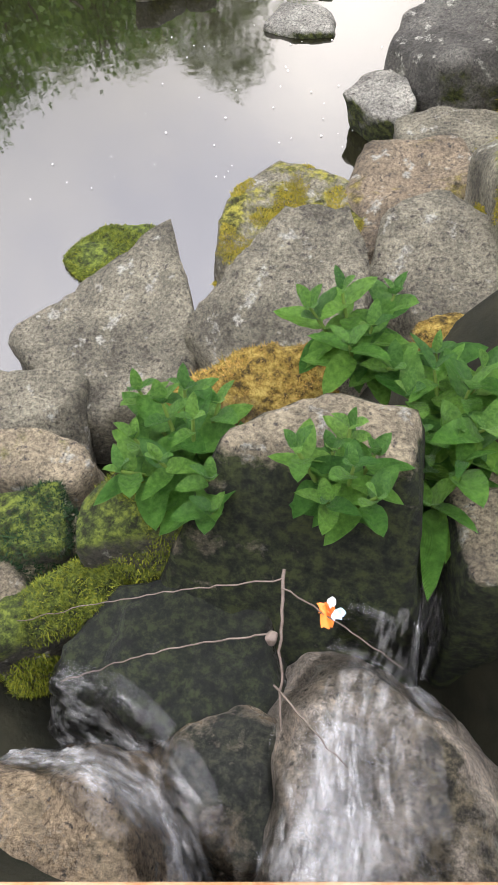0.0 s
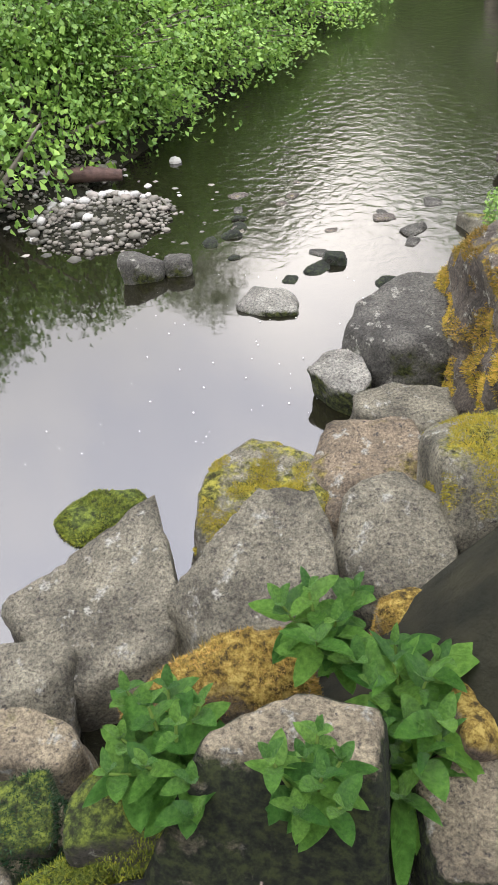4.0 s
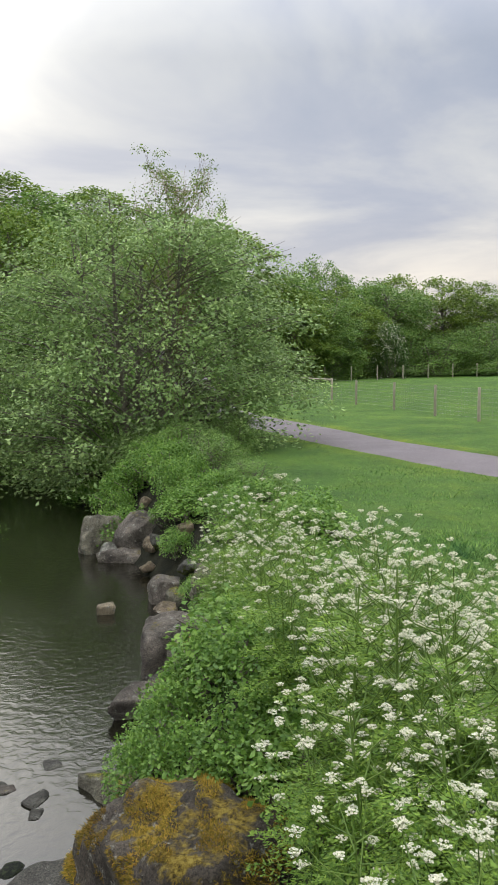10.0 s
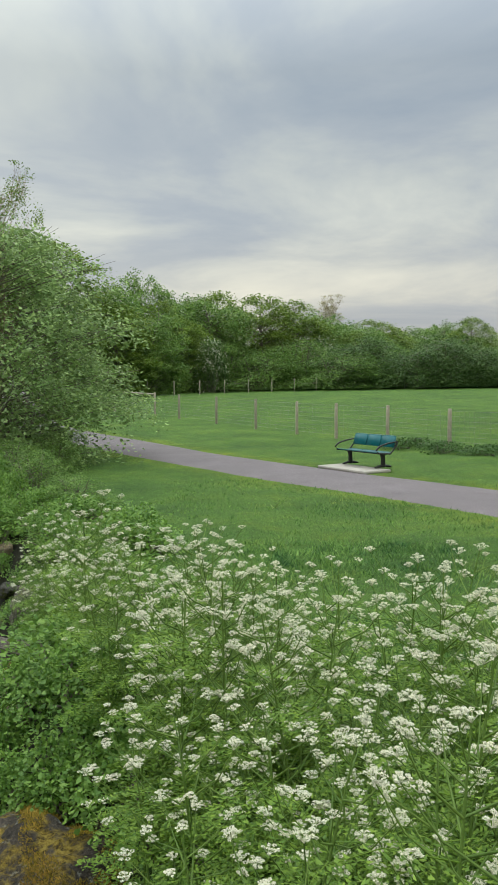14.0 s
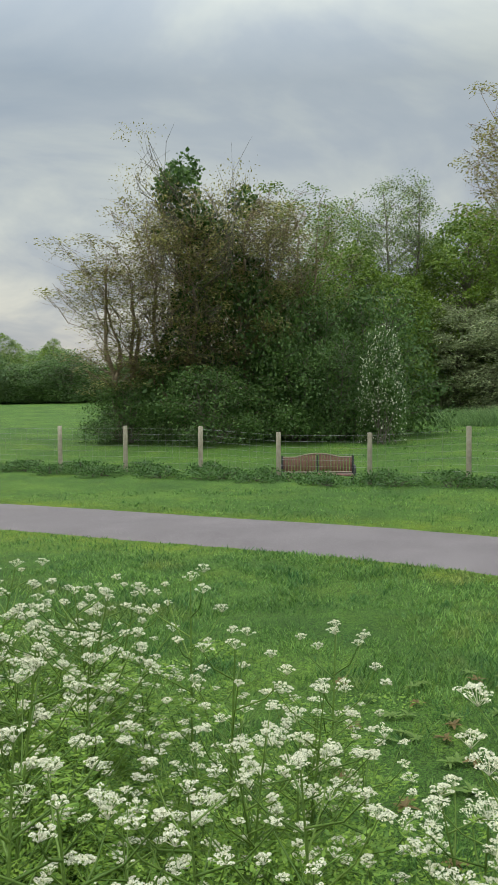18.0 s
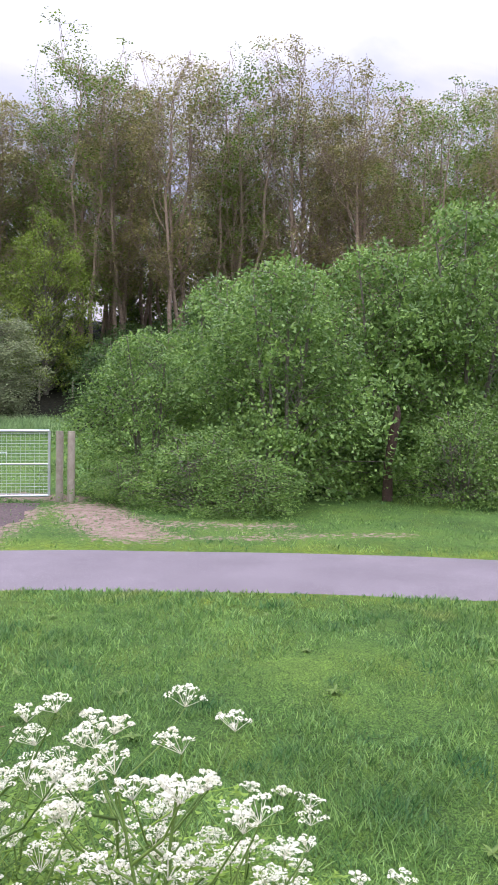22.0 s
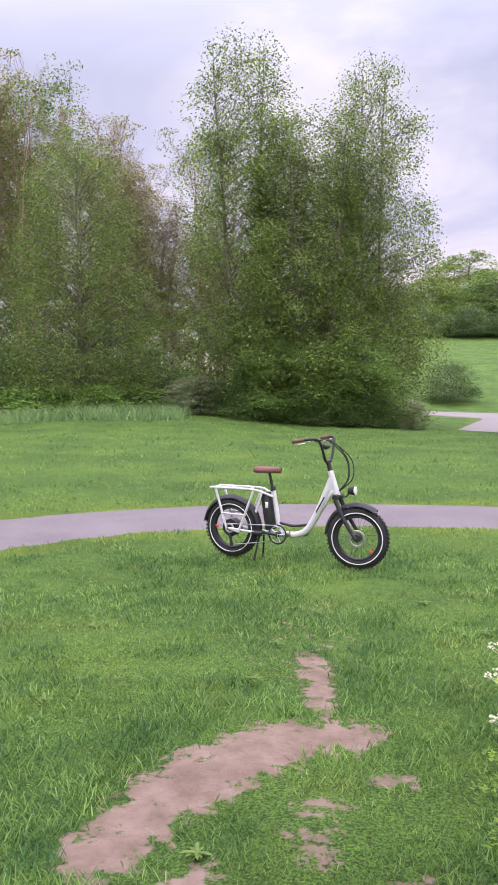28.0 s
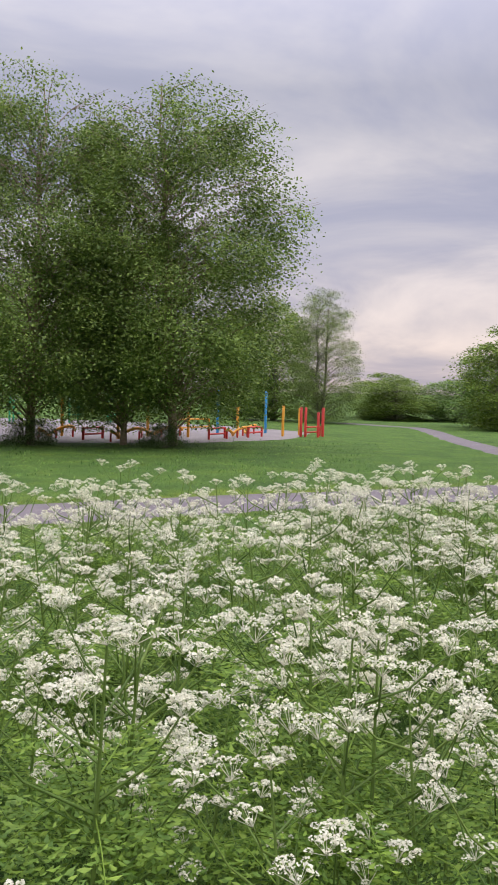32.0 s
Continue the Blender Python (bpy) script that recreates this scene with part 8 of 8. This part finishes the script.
def wave_bar(x, y, rz, w, colour):
    root = tagged(new("balance_beam"), "low wavy %s balance beam of the playground" % colour, "play equipment", "balance beams")
    u = np.linspace(0, 1, 14)
    p = np.column_stack([(u - 0.5) * w, 0.15 * np.sin(u * 9), 0.28 + 0.16 * np.sin(u * 7)])
    part("beam", tube(Geo(), p, 0.06, 8), PLAY[colour], root)
    for s in (0.05, 0.5, 0.95):
        part("support", tube(Geo(), [((s - 0.5) * w, 0, 0), ((s - 0.5) * w, 0, 0.3)], 0.04, 6), PLAY["red"], root)
    root.matrix_basis = pose(x, y, on_land(x, y) + 0.04, 0, 0, rz)


def gym(x, y, rz):
    root = tagged(new("outdoor_gym"), "green outdoor fitness machine with handles", "gym machine", "green gym machines")
    for s in (-0.3, 0.3):
        part("upright", tube(Geo(), [(s, 0, 0), (s, 0, 1.45)], 0.055, 8), PLAY["green"], root)
    part("crossbar", tube(Geo(), [(-0.3, 0, 1.3), (0.3, 0, 1.3)], 0.04, 8), PLAY["green"], root)
    part("seat", box(Geo(), (0, 0.3, 0.5), (0.4, 0.35, 0.06)), PLAY["green"], root)
    for s in (-1, 1):
        part("handle", tube(Geo(), [(s * 0.3, 0, 1.2), (s * 0.45, 0.2, 1.4), (s * 0.45, 0.35, 1.4)], 0.025, 6), PLAY["white"], root)
    root.matrix_basis = pose(x, y, on_land(x, y) + 0.04, 0, 0, rz)


for x, y, h, c in ((-13.2, -26.6, 1.5, "orange"), (-15.2, -28, 1.6, "orange"), (-16.6, -27.2, 1.2, "orange"), (-19.3, -27.6, 1.3, "orange"), (-20.2, -30.5, 2.1, "blue"), (-22.6, -30, 2.0, "blue"), (-21.6, -27.4, 1.35, "orange"), (-23.2, -28.2, 1.25, "orange"),
                   (-22.3, -27.0, 1.3, "red"), (-22.9, -27.4, 1.3, "red"), (-23.5, -26.9, 1.3, "red"), (-24.0, -27.5, 1.25, "red"), (-22.7, -26.3, 1.1, "red"), (-12.0, -29, 1.5, "orange")):
    play_post(x, y, h, c)
for x, y, rz, w in ((-13.0, -25.6, 35, 2.4), (-15.6, -27.6, 20, 2.6), (-18.6, -26.6, 30, 2.2), (-11.2, -27.6, 30, 2.2), (-20.6, -28.6, 40, 2.2)):
    wave_bar(x, y, rz, w, "orange")
for x, y, rz, w in ((-12.2, -26.6, 30, 1.2), (-17.2, -26.0, 30, 1.4), (-19.8, -27.0, 30, 1.4), (-22.9, -26.9, 20, 1.3)):
    hurdle(x, y, rz, w, 0.45, "red", "low red painted balance frame of the playground")
hurdle(-18.2, -29.5, 30, 3.2, 0.7, "orange", "orange low rail frame of the playground")
for x, y, rz in ((-5.5, -46, 10), (-10.2, -44, 20), (-11.6, -44.6, 60), (-13.0, -45, 30), (-15.2, -44, 50), (-18.5, -43, 10), (-20.5, -42.5, 80), (-12.2, -43.6, 20)):
    gym(x, y, rz)

# timber-edged steps up the hill
M_SLEEPER = material("sleeper_wood", [(0.15, 0.085, 0.06), (0.25, 0.15, 0.11)], scale=8, rough=0.85, bump=0.3)
steps = tagged(new("hill_steps"), "reddish timber steps climbing the grassy hill", "steps")
for k in range(13):
    a, r = radians(165.0 + 0.28 * k), 57.5 + 0.85 * k
    x, y = -math.sin(a) * r, math.cos(a) * r
    ob = part("step", box(Geo(), (0, 0, 0), (2.6, 0.5, 0.2)), M_SLEEPER, steps)
    ob.matrix_basis = pose(x, y, on_land(x, y) + 0.05, 0, 0, 165 + 12)
# ---- cow parsley ----
def umbel(geo_f, geo_r, c, rad, rng, tilt, petal=0.0056):
    """A compound flower head: rays to small domes of tiny cream-white florets."""
    n = int(rng.integers(8, 12))
    for k in range(n):
        a, q = k * 2.4 + rng.uniform(-0.2, 0.2), math.sqrt((k + 0.4) / n)
        e = np.array([math.cos(a) * rad * q, math.sin(a) * rad * q, rad * 1.0 - 0.5 * rad * q * q]) + rng.normal(size=3) * rad * 0.07
        e[:2] += np.array(tilt) * e[2]
        tube(geo_r, [c, c + e], [0.0008, 0.0005], 3, cap=False)
        m = 20
        d = rng.normal(size=(m, 3))
        d[:, 2] = np.abs(d[:, 2]) * 0.8
        d /= np.linalg.norm(d, axis=1)[:, None]
        leaf_quads(geo_f, c + e + d * rad * np.array([0.22, 0.22, 0.17]), petal, rng, aspect=1.0, flat=0.7, fold=0.1)


def parsley(seed, H, heads, size=1.0, spray=1.0):
    rng = np.random.default_rng(seed)
    root = tagged(new("cow_parsley"), "tall cow parsley with lacy white flower heads", "flower", "cow parsley")
    stalk = Geo()
    top = np.array([rng.normal() * 0.05, rng.normal() * 0.05, H])
    main = np.array([[0, 0, -0.03], [top[0] * 0.2, top[1] * 0.2, H * 0.35], [top[0] * 0.6, top[1] * 0.6, H * 0.7], top])
    tube(stalk, main, [0.006, 0.005, 0.004, 0.002], 5, cap=False)
    ends = [top]
    for i in range(heads - 1):
        f = 0.42 + 0.54 * (i + rng.uniform(0, 1)) / heads
        p0 = np.array([np.interp(f * H, main[:, 2], main[:, k]) for k in range(3)])
        a = i * 2.4 + rng.uniform(-0.4, 0.4)
        ln = H * rng.uniform(0.16, 0.30) * (1.25 - 0.5 * f) * spray
        e = p0 + np.array([math.cos(a) * ln * 0.75, math.sin(a) * ln * 0.75, ln * rng.uniform(0.6, 1.0)])
        e[2] = min(e[2], H * 1.0)
        m = (p0 + e) / 2 + np.array([math.cos(a), math.sin(a), -0.3]) * ln * 0.1
        tube(stalk, [p0, m, e], [0.0032, 0.0022, 0.0014], 4, cap=False)
        ends.append(e)
    part("stalk", stalk, M_STEM, root)
    fol = Geo()
    for i in range(13):
        f = rng.uniform(0.05, 0.8)
        a = i * 2.4 + rng.uniform(-0.5, 0.5)
        p0 = np.array([np.interp(f * H, main[:, 2], main[:, k]) for k in range(3)])
        d = np.array([math.cos(a), math.sin(a), 0.25])
        ln = rng.uniform(0.16, 0.30)
        side = np.array([-math.sin(a), math.cos(a), 0])
        tube(fol, [p0, p0 + d * ln * 0.6, p0 + d * ln - [0, 0, 0.05]], [0.002, 0.0015, 0.001], 3, cap=False)
        P, D = [], []
        for k in range(1, 10):
            u = k / 9
            for s in (-1, 1):
                w = ln * 0.5 * (1.1 - u)
                for j in (0.15, 0.3, 0.45, 0.6, 0.75, 0.9, 1.05):
                    P.append(p0 + d * ln * u + side * s * w * j + np.array([0, 0, -0.05 * u * u - 0.02 * j]))
                    D.append(side * s + d * 0.7)
        leaf_quads(fol, np.array(P) + rng.normal(size=(len(P), 3)) * 0.007, 0.02, rng, aspect=0.4, flat=0.75, D=np.array(D) * 1.6)
    tagged(part("foliage", fol, M_PARSLEY, root), "ferny green foliage")
    for e in ends:
        fl = Geo()
        umbel(fl, fl, e, rng.uniform(0.024, 0.042) * size, rng, rng.normal(size=2) * 0.3, 0.0056 * (0.4 + 0.6 * size))
        part("flower_head", fl, M_BLOSSOM, root, "lacy white flower head")
    return root


def in_poly(x, y, poly):
    inside = False
    for (x0, y0), (x1, y1) in zip(poly, poly[1:] + poly[:1]):
        if (y0 > y) != (y1 > y) and x < (x1 - x0) * (y - y0) / (y1 - y0) + x0:
            inside = not inside
    return inside


def polar(az, r):
    return (-math.sin(radians(az)) * r, math.cos(radians(az)) * r)


ZONES = [
    # outline, plants, height from and to, small or large heads
    ([(0.45, 1.15), (0.5, 2.0), (0.62, 3), (0.70, 4.5), (0.62, 5.6), (0.60, 7.0), (0.80, 7.0), (0.98, 5.2), (1.15, 4.0), (1.4, 3.25), (1.8, 2.5), (2.1, 1.85), (2.0, 1.35), (1.85, 0.85), (1.55, 0.6), (1.2, 0.6), (0.9, 0.55)], 135, 0.5, 1.0, 0),
    ([polar(-68, 1.25), polar(-68, 1.75), polar(-85, 1.72), polar(-98, 1.6), polar(-106, 1.5), polar(-106, 1.15), polar(-88, 1.1)], 26, 0.66, 0.82, 1),
    ([polar(171, 1.9), polar(169, 2.6), polar(165, 3.6), polar(160, 4.6), polar(150, 5.2), polar(138, 5.6), polar(122, 5.8), polar(118, 1.4), polar(135, 1.25), polar(150, 1.35), polar(160, 1.5)], 125, 0.85, 1.18, 1),
]
FAR_BANK = [(-4.9, 8.3), (-4.4, 8.6), (-4.7, 9.2), (-5.2, 9.0), (-4.3, 9.6), (-5.0, 9.9), (-4.0, 8.9), (-5.5, 8.4), (-4.6, 10.4), (-5.4, 10.2)]
PARSLEY = [[parsley(200 + k, 1.0, h, 0.62, 1.1) for k, h in enumerate((16, 18, 15, 17, 19, 16))], [parsley(100 + k, 1.0, h) for k, h in enumerate((12, 14, 11, 13, 15, 12))]]
pr = np.random.default_rng(77)
used = [0, 0]
for poly, count, h0, h1, sort in ZONES:
    xs, ys = [p[0] for p in poly], [p[1] for p in poly]
    placed = []
    tries = 0
    while len(placed) < count and tries < 6000:
        tries += 1
        x, y = pr.uniform(min(xs), max(xs)), pr.uniform(min(ys), max(ys))
        if not in_poly(x, y, poly) or any((x - a) ** 2 + (y - b) ** 2 < 0.12 ** 2 for a, b in placed):
            continue
        placed.append((x, y))
        H = h0 + (h1 - h0) * pr.uniform(0, 1) ** 0.8
        m = pose(x, y, on_land(x, y), pr.uniform(-7, 7), pr.uniform(-7, 7), pr.uniform(0, 360)) @ Matrix.Diagonal((max(H, 0.85), max(H, 0.85), H, 1))
        protos = PARSLEY[sort]
        if used[sort] < len(protos):
            protos[used[sort]].matrix_basis = m
            protos[used[sort]].scale = (1, 1, 1)
        else:
            copy_thing(protos[used[sort] % len(protos)], m)
        used[sort] += 1
for k, (x, y) in enumerate(FAR_BANK):
    copy_thing(PARSLEY[1][k % 6], pose(x, y, on_land(x, y) - 0.05, 0, 0, k * 70) @ Matrix.Diagonal((1, 1, 1.0 + 0.12 * (k % 3), 1)))


# ---- grass ----
def blades(P, length, width, rng, geo, lean=0.5):
    n = len(P)
    a = rng.uniform(0, 2 * np.pi, n)
    side = np.column_stack([np.cos(a), np.sin(a), np.zeros(n)])
    b = rng.uniform(0, 2 * np.pi, n)
    le = lean * rng.uniform(0.45, 1.0, n)
    tip = P + np.column_stack([np.cos(b) * le, np.sin(b) * le, np.sqrt(np.maximum(0.05, 1 - le * le))]) * length[:, None]
    mid = P + (tip - P) * 0.55 + np.array([0, 0, 1.0]) * (length * 0.08)[:, None]
    w = width[:, None]
    v = np.stack([P - side * w, P + side * w, mid + side * w * 0.7, tip, mid - side * w * 0.7], 1).reshape(-1, 3)
    i = np.arange(n)[:, None] * 5
    geo.add(v, i + np.array([[0, 1, 2, 4]]))
    geo.f.append(i + (geo.n - n * 5) + np.array([[4, 2, 3]]))


gr = np.random.default_rng(9)
LATTICE = np.random.default_rng(10).uniform(0, 1, (256, 256))


def patchy(x, y, size):
    """Smooth random field over the ground, 0 to 1, with lumps of that size in metres."""
    u, v = x / size, y / size
    i, j = np.floor(u).astype(int), np.floor(v).astype(int)
    a, b = u - i, v - j
    a, b = a * a * (3 - 2 * a), b * b * (3 - 2 * b)
    g = lambda p, q: LATTICE[(i + p) % 256, (j + q) % 256]
    return (g(0, 0) * (1 - a) + g(1, 0) * a) * (1 - b) + (g(0, 1) * (1 - a) + g(1, 1) * a) * b




def lawn(n, r0, r1, az0, az1, length, width, name, label, keep=None, mat=M_BLADE, lean=0.9, power=1.0):
    az = np.radians(gr.uniform(az0, az1, n))
    r = r0 + (r1 - r0) * gr.uniform(0, 1, n) ** power
    x, y = -np.sin(az) * r, np.cos(az) * r
    # tufts
    x, y = np.repeat(x[::7], 7)[:n], np.repeat(y[::7], 7)[:n]
    sp = 0.03 * (1 + np.repeat(r[::7], 7)[:n] / 4)
    x, y = x + gr.normal(size=n) * sp, y + gr.normal(size=n) * sp
    r = np.hypot(x, y)
    pd = dist_line(x, y, PATH_LINE)
    ok = (pd > 0.98) & (worn(x, y) < 0.5 + gr.uniform(-0.3, 0.3, n))
    xr = np.interp(y, RIGHT[:, 0], RIGHT[:, 1])
    ok &= ((x - xr) > 0.9) | (y < -0.3)
    if keep is not None:
        ok &= keep(x, y)
    x, y, r = x[ok], y[ok], r[ok]
    lump = 0.5 * patchy(x, y, 0.16) + 0.3 * patchy(x + 40, y, 0.42) + 0.2 * patchy(x, y + 70, 1.3)
    tall = smooth01(lump, 0.24, 0.64)
    thin = gr.uniform(0, 1, len(x)) < 0.4 + 0.6 * tall
    x, y, r, tall = x[thin], y[thin], r[thin], tall[thin]
    hgt = 0.5 + 0.9 * tall + gr.uniform(-0.15, 0.35, len(x))
    z = land(x, y) - 0.005
    g = Geo()
    blades(np.column_stack([x, y, z]), length * hgt, width * (0.62 + r / r0 * 0.33) * gr.uniform(0.7, 1.3, len(x)), gr, g, lean)
    return tagged(part(name, g, mat, smooth=False), label, "grass", kind="stuff")


lawn(340000, 1.3, 8.0, -245, -12, 0.042, 0.0019, "grass", "short mown grass of the lawn close by", power=0.85)
lawn(80000, 6.5, 13.5, -225, -15, 0.04, 0.0042, "grass", "mown grass along the footpath")
lawn(36000, 13, 34, -225, -60, 0.06, 0.008, "grass", "mown grass of the wider park", keep=lambda x, y: (np.hypot(x, y) < 32), lean=0.9)
lawn(40000, 28.5, 36, -163, -104, 0.42, 0.012, "tall_grass", "unmown tall grass along the edge of the wood", mat=M_TALLGRASS, lean=0.85)
lawn(12000, 32, 36, -84, -68, 0.55, 0.012, "tall_grass", "pale tall grass in front of the wood", mat=M_TALLGRASS, lean=0.8)
